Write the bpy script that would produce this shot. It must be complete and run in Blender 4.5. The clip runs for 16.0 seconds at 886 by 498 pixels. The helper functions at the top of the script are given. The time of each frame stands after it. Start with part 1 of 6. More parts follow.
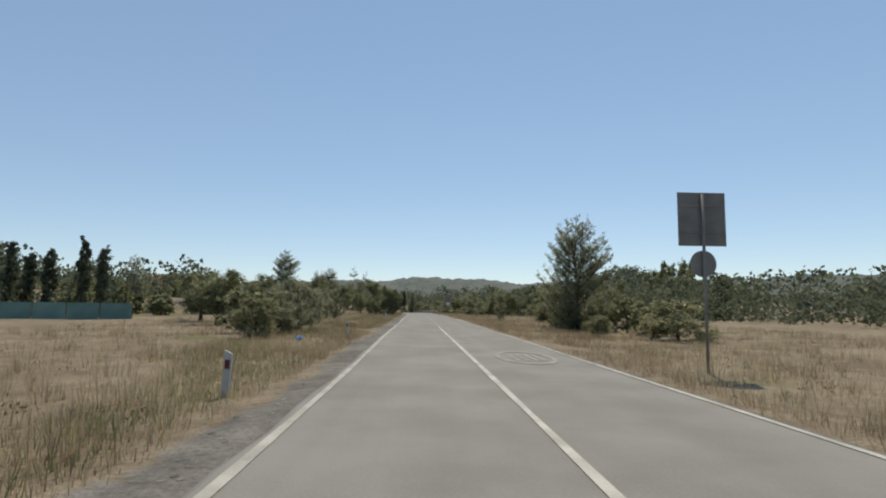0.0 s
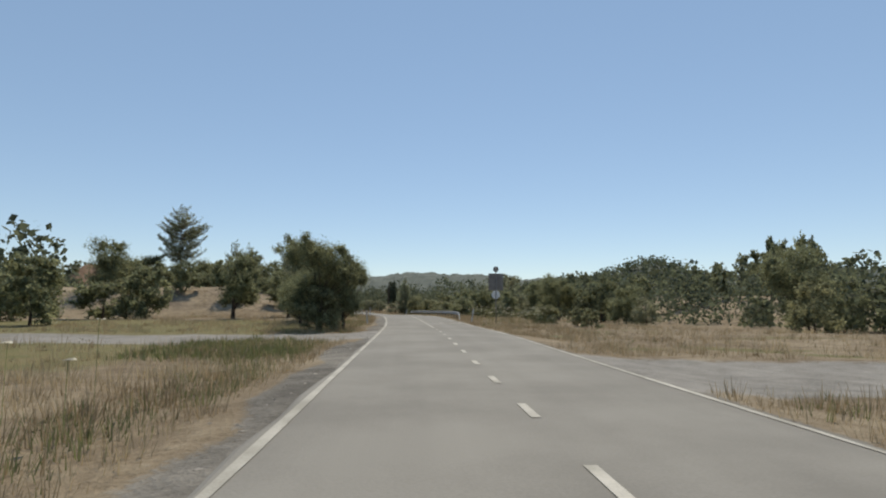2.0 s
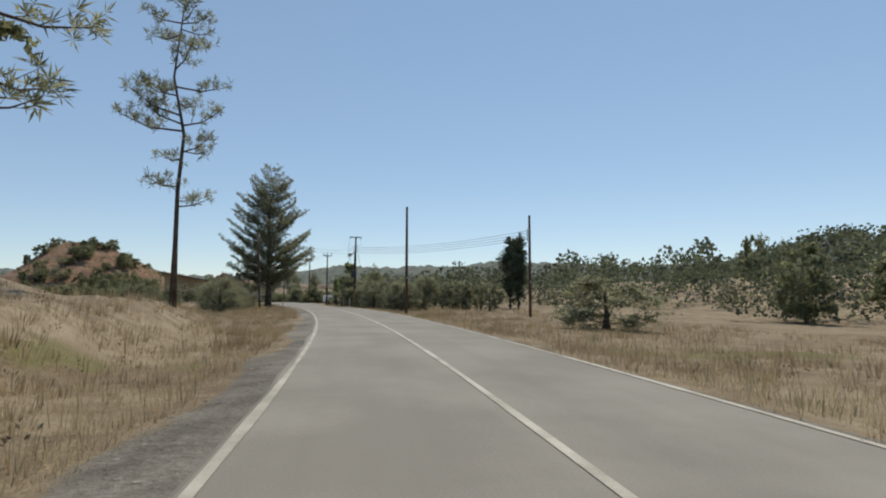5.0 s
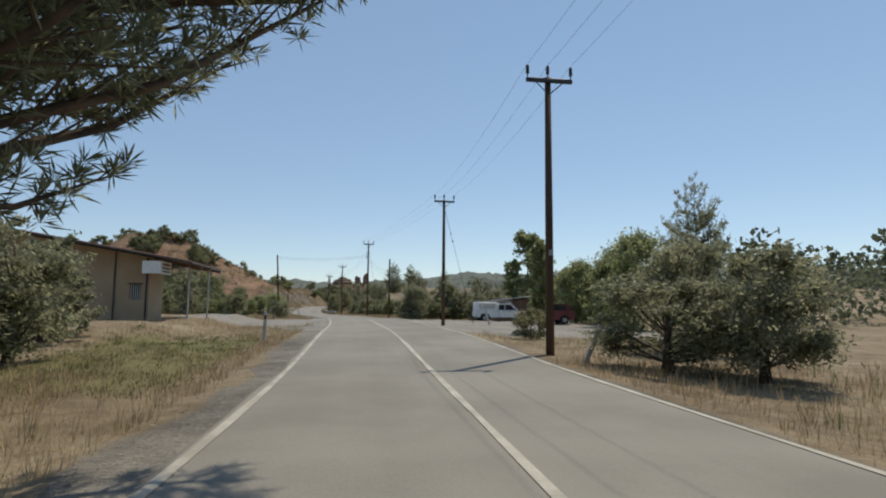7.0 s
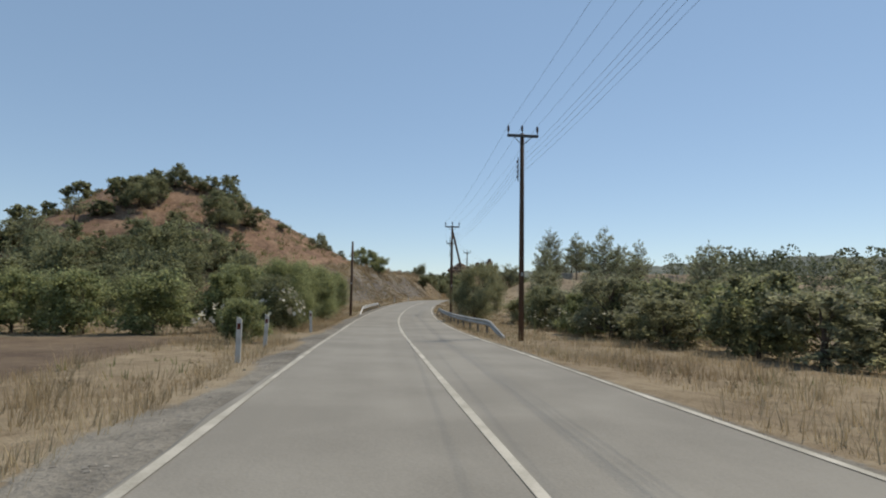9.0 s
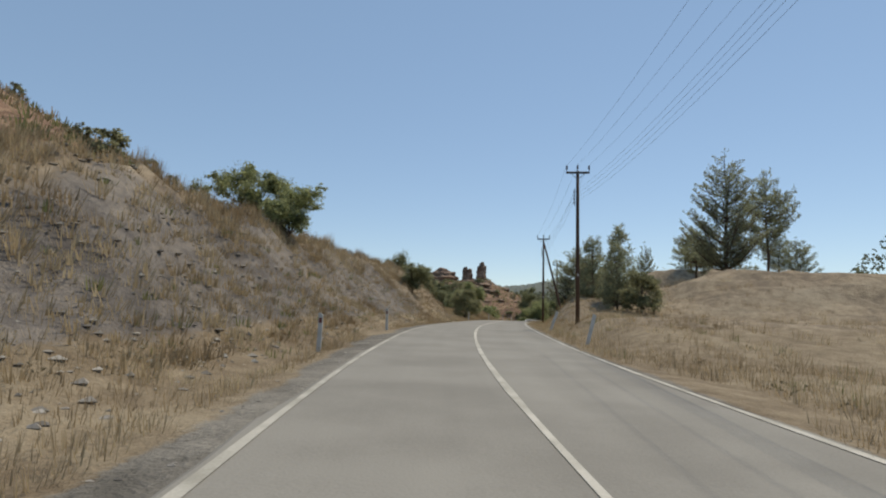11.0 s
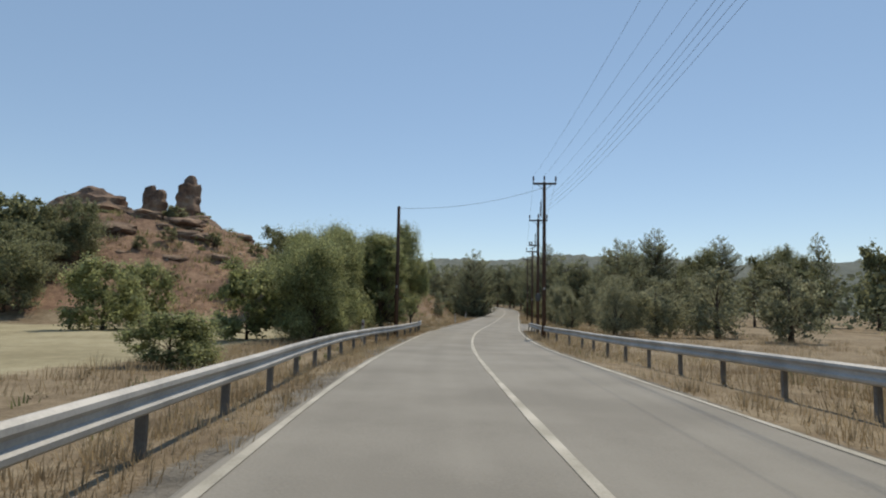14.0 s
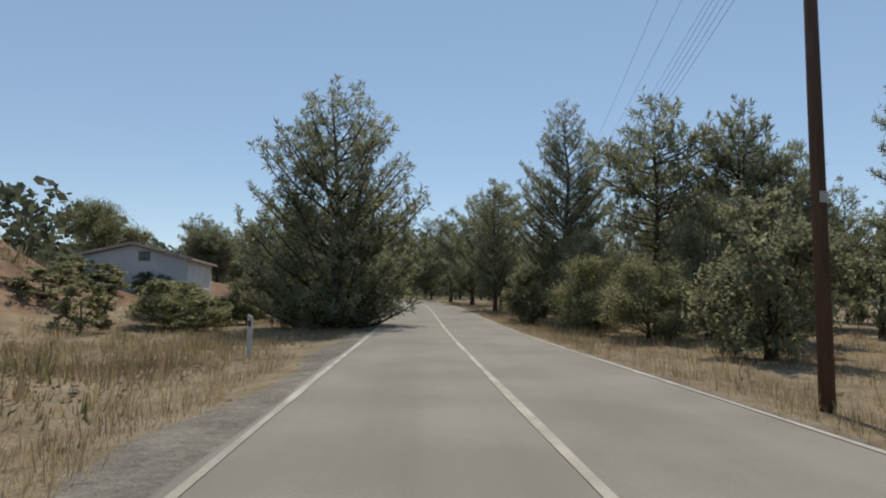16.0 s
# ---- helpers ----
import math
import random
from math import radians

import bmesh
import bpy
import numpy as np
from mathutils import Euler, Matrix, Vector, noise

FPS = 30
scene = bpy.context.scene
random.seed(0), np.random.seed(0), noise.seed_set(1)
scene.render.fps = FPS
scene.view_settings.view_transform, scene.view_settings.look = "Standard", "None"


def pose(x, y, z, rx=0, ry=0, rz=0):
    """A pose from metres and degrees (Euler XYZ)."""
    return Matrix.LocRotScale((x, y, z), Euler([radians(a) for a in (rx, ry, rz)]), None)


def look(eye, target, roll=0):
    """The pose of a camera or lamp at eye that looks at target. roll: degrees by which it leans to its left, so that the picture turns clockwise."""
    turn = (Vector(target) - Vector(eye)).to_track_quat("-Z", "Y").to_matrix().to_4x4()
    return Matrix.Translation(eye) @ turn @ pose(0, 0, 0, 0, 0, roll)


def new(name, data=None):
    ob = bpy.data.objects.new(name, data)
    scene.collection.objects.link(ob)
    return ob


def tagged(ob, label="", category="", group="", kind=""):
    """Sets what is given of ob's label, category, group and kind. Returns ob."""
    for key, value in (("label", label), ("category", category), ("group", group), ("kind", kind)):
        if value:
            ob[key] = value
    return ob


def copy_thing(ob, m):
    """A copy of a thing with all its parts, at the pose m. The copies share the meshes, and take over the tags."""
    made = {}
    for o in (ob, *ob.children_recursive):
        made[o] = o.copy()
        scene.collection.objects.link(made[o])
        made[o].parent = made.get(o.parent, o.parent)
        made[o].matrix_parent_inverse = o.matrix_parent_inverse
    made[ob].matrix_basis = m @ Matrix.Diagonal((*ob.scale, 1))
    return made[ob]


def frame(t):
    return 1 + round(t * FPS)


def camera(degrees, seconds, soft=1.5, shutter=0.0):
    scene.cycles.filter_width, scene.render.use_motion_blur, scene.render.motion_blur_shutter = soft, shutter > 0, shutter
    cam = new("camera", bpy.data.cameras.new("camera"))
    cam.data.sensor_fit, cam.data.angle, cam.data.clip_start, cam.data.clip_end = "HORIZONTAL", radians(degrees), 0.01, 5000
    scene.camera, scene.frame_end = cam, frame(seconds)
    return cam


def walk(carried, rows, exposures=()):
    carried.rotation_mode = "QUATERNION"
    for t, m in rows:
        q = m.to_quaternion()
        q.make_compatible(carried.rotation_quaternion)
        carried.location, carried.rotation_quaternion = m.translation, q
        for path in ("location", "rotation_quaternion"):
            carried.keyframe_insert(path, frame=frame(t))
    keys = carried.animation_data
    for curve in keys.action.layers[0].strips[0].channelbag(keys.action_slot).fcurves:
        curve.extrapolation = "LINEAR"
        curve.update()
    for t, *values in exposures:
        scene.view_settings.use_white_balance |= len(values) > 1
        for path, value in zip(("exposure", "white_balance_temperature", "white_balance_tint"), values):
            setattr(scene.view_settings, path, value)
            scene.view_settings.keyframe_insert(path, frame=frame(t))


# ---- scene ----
HFOV = 74.06
cam = camera(HFOV, 16.0, soft=2.0)

# The road: bends (radians per km) and heights (metres) at even steps along its centre line.
STEP, FIRST = 11.6800, -23.3599
BEND = [
    -0.7, -0.73, -0.8, -0.99, 0.34, 0.45, -1, 0.41, -0.2, 0.53, -1.36, -2.01, -2, -2.54, -3.3, -2.89,
    -3.22, -2.64, -2.81, -3.02, -3.01, -2.94, -2.05, -2.21, -2.29, -0.33, -3.25, -4.39, -3.59, -1.89, 0.17, 0.71,
    1.42, 3.07, 2.28, 2.36, 3.42, 5.46, 5.43, 2.36, 3.89, 3.77, 1.59, 2.42, 3.24, 3.18, 3.14, 4.83,
    4.5, 1.4, -0.33, -0.5, 0.61, 0.39, -0.71, -1.15, -0.66, -0.36, -0.26, -0.22, -0.19, -0.17, -0.16, -0.15,
]
RISE = [
    0.01, 0.01, 0.01, 0.06, 0.17, 0.24, 0.33, 0.45, 0.45, 0.51, 0.59, 0.58, 0.67, 0.79, 0.72, 0.67,
    0.48, 0.44, 0.49, 0.57, 0.66, 0.74, 0.8, 0.77, 0.77, 0.98, 0.97, 1.05, 0.87, 0.84, 0.71, 0.64,
    0.53, 0.57, 0.7, 0.88, 1.12, 1.42, 1.72, 1.84, 1.89, 1.99, 1.99, 1.93, 1.86, 1.68, 1.53, 1.28,
    1.15, 0.99, 0.87, 0.8, 0.77, 0.75, 0.87, 1.08, 1.33, 1.55, 1.76, 1.94, 2.12, 2.29, 2.46, 2.62,
]


def glide(u, xs, ys):
    """Smooth curve through the points (xs, ys)."""
    xs, ys = np.array(xs, float), np.array(ys, float)
    m = np.gradient(ys, xs)
    u = np.clip(np.asarray(u, float), xs[0], xs[-1])
    i = np.clip(np.searchsorted(xs, u, side="right") - 1, 0, len(xs) - 2)
    h = xs[i + 1] - xs[i]
    f = (u - xs[i]) / h
    return ((1 + 2 * f) * (1 - f) ** 2 * ys[i] + f * (1 - f) ** 2 * h * m[i]
            + f * f * (3 - 2 * f) * ys[i + 1] + f * f * (f - 1) * h * m[i + 1])


KNOTS = FIRST + STEP * np.arange(len(BEND))
PACE = 0.975
COUNTED = int((KNOTS[-1] - FIRST) / PACE - 1e-6) + 1
RS = FIRST + PACE * np.arange(-154, COUNTED + 260)
RTH = np.cumsum((np.interp(RS, KNOTS, BEND, left=0, right=0) - 6.5 * np.clip((RS - 618) / 12, 0, 1)) * 0.001 * PACE)
RTH -= np.interp(0, RS, RTH)
RX, RY = np.cumsum(np.sin(RTH)) * PACE, np.cumsum(np.cos(RTH)) * PACE
RX -= np.interp(0, RS, RX)
RY -= np.interp(0, RS, RY)
RZ = glide(RS, KNOTS, RISE)


def road(s, lat, dz=0.0):
    """World place at s metres along the road, lat to the right of its centre, dz over its surface."""
    x, y, z, a = (np.interp(s, RS, v) for v in (RX, RY, RZ, RTH))
    return x + lat * np.cos(a), y - lat * np.sin(a), z + dz


def heading(s):
    return float(np.interp(s, RS, RTH))


# seconds, metres along the road, metres right of its centre, yaw to the right of it, pitch up, roll (degrees)
EYE_HEIGHT = 1.211
RIDE = [
    (0.0, 0.00, -1.28, 1.77, 6.03, 0.57),
    (0.5, 17.45, -1.27, 2.65, 6.21, 0.82),
    (1.0, 34.92, -1.45, 2.54, 5.94, 0.65),
    (1.5, 52.45, -1.65, 3.04, 5.68, 0.65),
    (2.0, 70.03, -1.39, 3.16, 5.72, 0.45),
    (2.5, 87.63, -1.15, 3.11, 5.38, 0.05),
    (3.0, 105.23, -1.37, 4.80, 5.13, -0.07),
    (3.5, 122.87, -1.52, 6.03, 4.95, 0.37),
    (4.0, 140.56, -1.49, 5.94, 5.11, 0.37),
    (4.2, 147.64, -1.58, 6.24, 4.79, 0.34),
    (6.3, 220.67, -1.32, 7.53, 5.98, 0.71),
    (6.5, 228.12, -1.30, 6.93, 5.78, 1.09),
    (7.0, 246.85, -1.22, 6.47, 5.63, 0.49),
    (7.5, 265.82, -1.35, 6.77, 5.32, 1.16),
    (8.0, 285.19, -1.32, 6.94, 5.10, 0.65),
    (8.5, 304.65, -1.13, 7.41, 4.95, 0.44),
    (9.0, 323.90, -1.11, 6.62, 4.94, 0.97),
    (9.2, 331.56, -1.19, 6.50, 5.12, 1.08),
    (11.3, 405.96, -1.17, 2.09, 6.66, 1.12),
    (11.5, 413.18, -1.12, 1.68, 6.71, 0.71),
    (12.0, 431.27, -1.35, 1.95, 6.58, 0.68),
    (12.5, 449.40, -1.12, 1.86, 6.13, 0.04),
    (13.0, 467.54, -1.29, 1.43, 5.85, 0.13),
    (13.5, 485.64, -1.30, 1.97, 5.77, 1.14),
    (14.0, 503.63, -1.24, 2.39, 5.19, 1.08),
    (14.5, 521.52, -1.02, 2.18, 4.54, 0.41),
    (15.0, 539.27, -1.32, 1.13, 4.36, -0.00),
    (15.5, 556.94, -1.48, 1.89, 4.41, 0.61),
    (16.0, 574.58, -1.24, 2.94, 4.73, 0.62),
]


def ride_pose(t):
    cols = list(zip(*RIDE))
    s, e, yaw, pit, rol = (float(glide(t, cols[0], c)) for c in cols[1:])
    a, p, r = heading(s) + radians(yaw), radians(pit), radians(rol)
    f = Vector((math.sin(a) * math.cos(p), math.cos(a) * math.cos(p), math.sin(p)))
    right = Vector((math.cos(a), -math.sin(a), 0))
    up = right.cross(f)
    x, y = right * math.cos(r) + up * math.sin(r), up * math.cos(r) - right * math.sin(r)
    m = Matrix((x, y, -f)).transposed().to_4x4()
    m.translation = road(s, e, EYE_HEIGHT)
    return m


walk(cam, [(k * 0.1, ride_pose(k * 0.1)) for k in range(161)])
LANE_L, LANE_R = 2.668, 2.624

# ---- world and sun ----
SUN_TURN, SUN_HEIGHT = 15.0, 58.0
world = bpy.data.worlds.new("sky")
scene.world = world
world.use_nodes = True
wn = world.node_tree.nodes
sky = wn.new("ShaderNodeTexSky")
sky.sky_type, sky.sun_disc = "NISHITA", False
sky.sun_elevation, sky.sun_rotation = radians(SUN_HEIGHT), radians(SUN_TURN)
sky.air_density, sky.dust_density, sky.ozone_density, sky.altitude = 1.0, 0.0, 1.0, 1200
haze = wn.new("ShaderNodeMixRGB")
haze.inputs[0].default_value = 0.42
haze.inputs[2].default_value = (2.05, 3.5, 5.6, 1)
world.node_tree.links.new(sky.outputs[0], haze.inputs[1])
world.node_tree.links.new(haze.outputs[0], wn["Background"].inputs[0])
wn["Background"].inputs[1].default_value = 0.107
sun = new("sun", bpy.data.lights.new("sun", "SUN"))
sun.data.energy, sun.data.angle, sun.data.color = 2.8, radians(0.55), (1.0, 0.94, 0.84)
sa, sh = radians(SUN_TURN), radians(SUN_HEIGHT)
sun.matrix_world = look((math.sin(sa) * math.cos(sh) * 50, math.cos(sa) * math.cos(sh) * 50, math.sin(sh) * 50), (0, 0, 0))
scene.view_settings.exposure = 0.27
scene.view_settings.use_white_balance = True
scene.view_settings.white_balance_temperature = 7230

# ---- materials ----
MATS = {}


def material(name, colors, scale=6.0, rough=0.85, bump=0.3, metal=0.0, fine=60.0, per="object", vary=0.45, translucent=0.0, stretch=(1, 1, 1), spec=0.3, spread=(0.35, 0.65)):
    """Procedural surface: colours mixed by noise at two scales, varied from piece to piece, with relief."""
    m = bpy.data.materials.new(name)
    m.use_nodes = True
    n, l = m.node_tree.nodes, m.node_tree.links
    b = n["Principled BSDF"]
    co, mp = n.new("ShaderNodeTexCoord"), n.new("ShaderNodeMapping")
    l.new(co.outputs["Object"], mp.inputs[0])
    mp.inputs["Scale"].default_value = stretch
    big, small = n.new("ShaderNodeTexNoise"), n.new("ShaderNodeTexNoise")
    big.inputs["Scale"].default_value, big.inputs["Detail"].default_value = scale, 5
    small.inputs["Scale"].default_value, small.inputs["Detail"].default_value = fine, 4
    for t in (big, small):
        l.new(mp.outputs[0], t.inputs["Vector"])
    ramp = n.new("ShaderNodeValToRGB")
    els = ramp.color_ramp.elements
    for i, c in enumerate(colors):
        p = spread[0] + (spread[1] - spread[0]) * i / max(1, len(colors) - 1)
        e = els[i] if i < 2 else els.new(p)
        e.position, e.color = p, (*c, 1)
    add = n.new("ShaderNodeMath")
    add.operation, add.inputs[1].default_value = "MULTIPLY_ADD", 0.35
    l.new(small.outputs[0], add.inputs[0])
    sub = n.new("ShaderNodeMath")
    sub.operation, sub.inputs[1].default_value = "SUBTRACT", 0.175
    l.new(big.outputs[0], add.inputs[2])
    l.new(add.outputs[0], sub.inputs[0])
    l.new(sub.outputs[0], ramp.inputs[0])
    hsv = n.new("ShaderNodeHueSaturation")
    if per == "island":
        rnd = n.new("ShaderNodeNewGeometry").outputs["Random Per Island"]
    else:
        rnd = n.new("ShaderNodeObjectInfo").outputs["Random"]
    mr = n.new("ShaderNodeMapRange")
    amount = vary if per == "island" else 0.12
    mr.inputs[3].default_value, mr.inputs[4].default_value = 1 - amount, 1 + amount
    l.new(rnd, mr.inputs[0])
    l.new(mr.outputs[0], hsv.inputs["Value"])
    l.new(ramp.outputs[0], hsv.inputs["Color"])
    l.new(hsv.outputs[0], b.inputs["Base Color"])
    b.inputs["Roughness"].default_value, b.inputs["Metallic"].default_value = rough, metal
    b.inputs["Specular IOR Level"].default_value = spec
    if bump:
        bp = n.new("ShaderNodeBump")
        bp.inputs["Strength"].default_value, bp.inputs["Distance"].default_value = bump, 0.03
        l.new(sub.outputs[0], bp.inputs["Height"])
        l.new(bp.outputs[0], b.inputs["Normal"])
    if translucent:
        tr, mix = n.new("ShaderNodeBsdfTranslucent"), n.new("ShaderNodeMixShader")
        l.new(hsv.outputs[0], tr.inputs[0])
        mix.inputs[0].default_value = translucent
        l.new(b.outputs[0], mix.inputs[1])
        l.new(tr.outputs[0], mix.inputs[2])
        l.new(mix.outputs[0], n["Material Output"].inputs[0])
    MATS[name] = m
    return m


ASPHALT = material("asphalt", [(0.238, 0.223, 0.192), (0.292, 0.275, 0.238)], 0.5, 0.9, 0.5, fine=38, stretch=(1, 1, 1), spread=(0.38, 0.62))


def wheel_tracks(m):
    """Long streaks of wear, tyre polish and patches that run with the lanes."""
    n, l = m.node_tree.nodes, m.node_tree.links
    uv, mp, t = n.new("ShaderNodeUVMap"), n.new("ShaderNodeMapping"), n.new("ShaderNodeTexNoise")
    uv.uv_map = "along"
    mp.inputs["Scale"].default_value = (1.5, 0.035, 1)
    t.inputs["Scale"].default_value, t.inputs["Detail"].default_value = 1.0, 6
    l.new(uv.outputs[0], mp.inputs[0])
    l.new(mp.outputs[0], t.inputs["Vector"])
    mr, mix = n.new("ShaderNodeMapRange"), n.new("ShaderNodeHueSaturation")
    mr.inputs[1].default_value, mr.inputs[2].default_value = 0.3, 0.7
    mr.inputs[3].default_value, mr.inputs[4].default_value = 0.94, 1.06
    b = n["Principled BSDF"]
    old = b.inputs["Base Color"].links[0].from_socket
    l.new(t.outputs[0], mr.inputs[0])
    l.new(mr.outputs[0], mix.inputs["Value"])
    l.new(old, mix.inputs["Color"])
    l.new(mix.outputs[0], b.inputs["Base Color"])


wheel_tracks(ASPHALT)
FAINT = material("worn_paint", [(0.275, 0.255, 0.215), (0.3, 0.278, 0.235), (0.42, 0.395, 0.335)], 1.2, 0.85, 0.15, fine=14, spread=(0.3, 0.7))
LINE = material("line_paint", [(0.34, 0.32, 0.265), (0.52, 0.49, 0.42)], 1.5, 0.8, 0.15, fine=40)
DRY = material("dry_grass_ground", [(0.17, 0.125, 0.07), (0.26, 0.2, 0.12), (0.33, 0.265, 0.165)], 0.25, 0.95, 0.7, fine=4)
# zones of the ground: attribute and its earth colours, laid over dry grass in this order
ZONES = [("green", [(0.21, 0.175, 0.085), (0.14, 0.14, 0.06)]),
         ("earth", [(0.16, 0.125, 0.09), (0.26, 0.205, 0.14), (0.35, 0.285, 0.2)]),
         ("red", [(0.13, 0.078, 0.055), (0.225, 0.14, 0.092), (0.31, 0.21, 0.14)]),
         ("scree", [(0.1, 0.088, 0.078), (0.17, 0.15, 0.13), (0.25, 0.215, 0.175)]),
         ("soil", [(0.1, 0.07, 0.05), (0.2, 0.15, 0.1)]),
         ("stubble", [(0.27, 0.235, 0.145), (0.34, 0.3, 0.19), (0.4, 0.355, 0.235)]),
         ("shoulder", [(0.115, 0.105, 0.088), (0.178, 0.163, 0.138), (0.255, 0.235, 0.198)]),
         ("layby", [(0.2, 0.188, 0.165), (0.265, 0.248, 0.22), (0.315, 0.295, 0.262)])]


def ground_material():
    """Dry grass with the other zones laid over it, their borders frayed by noise."""
    m = bpy.data.materials.new("verge_ground")
    m.use_nodes = True
    n, l = m.node_tree.nodes, m.node_tree.links
    b = n["Principled BSDF"]
    co = n.new("ShaderNodeTexCoord")

    def cloud(scale, detail=6):
        t = n.new("ShaderNodeTexNoise")
        t.inputs["Scale"].default_value, t.inputs["Detail"].default_value = scale, detail
        t.inputs["Roughness"].default_value = 0.65
        l.new(co.outputs["Object"], t.inputs["Vector"])
        return t.outputs[0]

    def calc(op, a, c, d=None):
        q = n.new("ShaderNodeMath")
        q.operation = op
        for k, v in enumerate((a, c, d)):
            if v is None:
                continue
            if isinstance(v, (int, float)):
                q.inputs[k].default_value = v
            else:
                l.new(v, q.inputs[k])
        return q.outputs[0]

    wide, mid, fine = cloud(0.22), cloud(1.7), cloud(14.0, 4)
    tone = calc("MULTIPLY_ADD", calc("SUBTRACT", mid, 0.5), 0.9, wide)
    tone = calc("MULTIPLY_ADD", calc("SUBTRACT", fine, 0.5), 0.55, tone)
    fray = calc("SUBTRACT", calc("ADD", mid, fine), 1.0)

    def ramp(colors):
        r = n.new("ShaderNodeValToRGB")
        for k, c in enumerate(colors):
            at = 0.3 + 0.4 * k / (len(colors) - 1)
            e = r.color_ramp.elements[k] if k < 2 else r.color_ramp.elements.new(at)
            e.position, e.color = at, (*c, 1)
        l.new(tone, r.inputs[0])
        return r.outputs[0]

    color = ramp([(0.165, 0.123, 0.078), (0.24, 0.187, 0.122), (0.315, 0.255, 0.172)])
    for name, colors in ZONES:
        at = n.new("ShaderNodeAttribute")
        at.attribute_name = name
        edge = n.new("ShaderNodeMapRange")
        edge.inputs[1].default_value, edge.inputs[2].default_value = 0.38, 0.62
        l.new(calc("MULTIPLY_ADD", fray, 0.9, at.outputs["Fac"]), edge.inputs[0])
        mix = n.new("ShaderNodeMixRGB")
        l.new(calc("MULTIPLY", edge.outputs[0], calc("GREATER_THAN", at.outputs["Fac"], 0.03)), mix.inputs[0])
        l.new(color, mix.inputs[1])
        l.new(ramp(colors), mix.inputs[2])
        color = mix.outputs[0]
    l.new(color, b.inputs["Base Color"])
    b.inputs["Roughness"].default_value = 0.95
    b.inputs["Specular IOR Level"].default_value = 0.2
    bp = n.new("ShaderNodeBump")
    bp.inputs["Strength"].default_value, bp.inputs["Distance"].default_value = 0.8, 0.12
    l.new(tone, bp.inputs["Height"])
    l.new(bp.outputs[0], b.inputs["Normal"])
    return m


VERGE = ground_material()
ROCK = material("red_rock", [(0.1, 0.07, 0.055), (0.2, 0.13, 0.09), (0.27, 0.19, 0.13)], 0.4, 0.95, 1.0, fine=3)
STRAW = material("straw_blades", [(0.27, 0.2, 0.12), (0.37, 0.285, 0.172), (0.46, 0.37, 0.235)], 0.3, 0.9, 0, per="island", vary=0.28, translucent=0.4)
SPROUT = material("green_blades", [(0.15, 0.17, 0.07), (0.23, 0.225, 0.1)], 0.3, 0.9, 0, per="island", vary=0.3, translucent=0.4)
BARK = material("bark", [(0.06, 0.045, 0.035), (0.14, 0.1, 0.075)], 3, 0.95, 0.8, fine=20)
POLEWOOD = material("creosoted_wood", [(0.07, 0.042, 0.03), (0.13, 0.08, 0.055)], 2, 0.9, 0.4, fine=30, stretch=(1, 1, 0.1))
OLIVE = material("olive_leaves", [(0.22, 0.225, 0.135), (0.34, 0.34, 0.22)], 0.8, 0.6, 0, per="island", translucent=0.6)
CAROB = material("carob_leaves", [(0.18, 0.19, 0.1), (0.3, 0.31, 0.175)], 0.8, 0.6, 0, per="island", translucent=0.6)
NEEDLE = material("pine_needles", [(0.19, 0.2, 0.12), (0.31, 0.32, 0.195)], 0.8, 0.7, 0, per="island", translucent=0.6)
SHRUB = material("shrub_leaves", [(0.22, 0.22, 0.12), (0.33, 0.325, 0.185)], 0.8, 0.7, 0, per="island", translucent=0.6)
FARLEAF = material("far_leaves", [(0.085, 0.1, 0.062), (0.15, 0.165, 0.1)], 0.3, 0.8, 0, per="island", translucent=0.5)
BRIGHT = material("fresh_leaves", [(0.23, 0.255, 0.115), (0.36, 0.38, 0.19)], 0.8, 0.6, 0, per="island", translucent=0.6)
CYPRESS = material("cypress_leaves", [(0.075, 0.09, 0.055), (0.12, 0.14, 0.085)], 0.8, 0.7, 0, per="island", translucent=0.35)
BLOSSOM = material("pale_blossom", [(0.5, 0.47, 0.38), (0.65, 0.62, 0.52)], 2, 0.8, 0, per="island", translucent=0.42)
ZINC = material("galvanised_steel", [(0.33, 0.325, 0.31), (0.5, 0.49, 0.465)], 1.2, 0.6, 0.08, metal=0.3, fine=30)
# Darker than the beam's zinc: the rail posts' shade is put into this colour.
RAILPOST = material("shaded_post_steel", [(0.13, 0.12, 0.105), (0.22, 0.205, 0.18)], 2, 0.75, 0.2, metal=0.2, fine=30)
STEEL = material("dark_steel", [(0.05, 0.05, 0.05), (0.1, 0.1, 0.1)], 2, 0.6, 0.1, metal=0.5)
WHITE = material("white_paint", [(0.66, 0.66, 0.64), (0.8, 0.8, 0.78)], 1.5, 0.5, 0.05)
PLASTIC = material("white_plastic", [(0.42, 0.41, 0.375), (0.58, 0.565, 0.525)], 3, 0.6, 0.1)
RED = material("red_reflector", [(0.1, 0.02, 0.015), (0.15, 0.035, 0.025)], 5, 0.35, 0)
BLACK = material("black_rubber", [(0.02, 0.02, 0.02), (0.04, 0.04, 0.04)], 5, 0.8, 0.2)
GLASS = material("dark_glass", [(0.03, 0.035, 0.04), (0.05, 0.055, 0.06)], 1, 0.08, 0, spec=0.6)
SIGNBACK = material("sign_back", [(0.19, 0.175, 0.16), (0.26, 0.24, 0.22)], 2, 0.6, 0.05, metal=0.3)
PLASTER = material("ochre_plaster", [(0.42, 0.3, 0.19), (0.52, 0.39, 0.26)], 0.6, 0.9, 0.2)
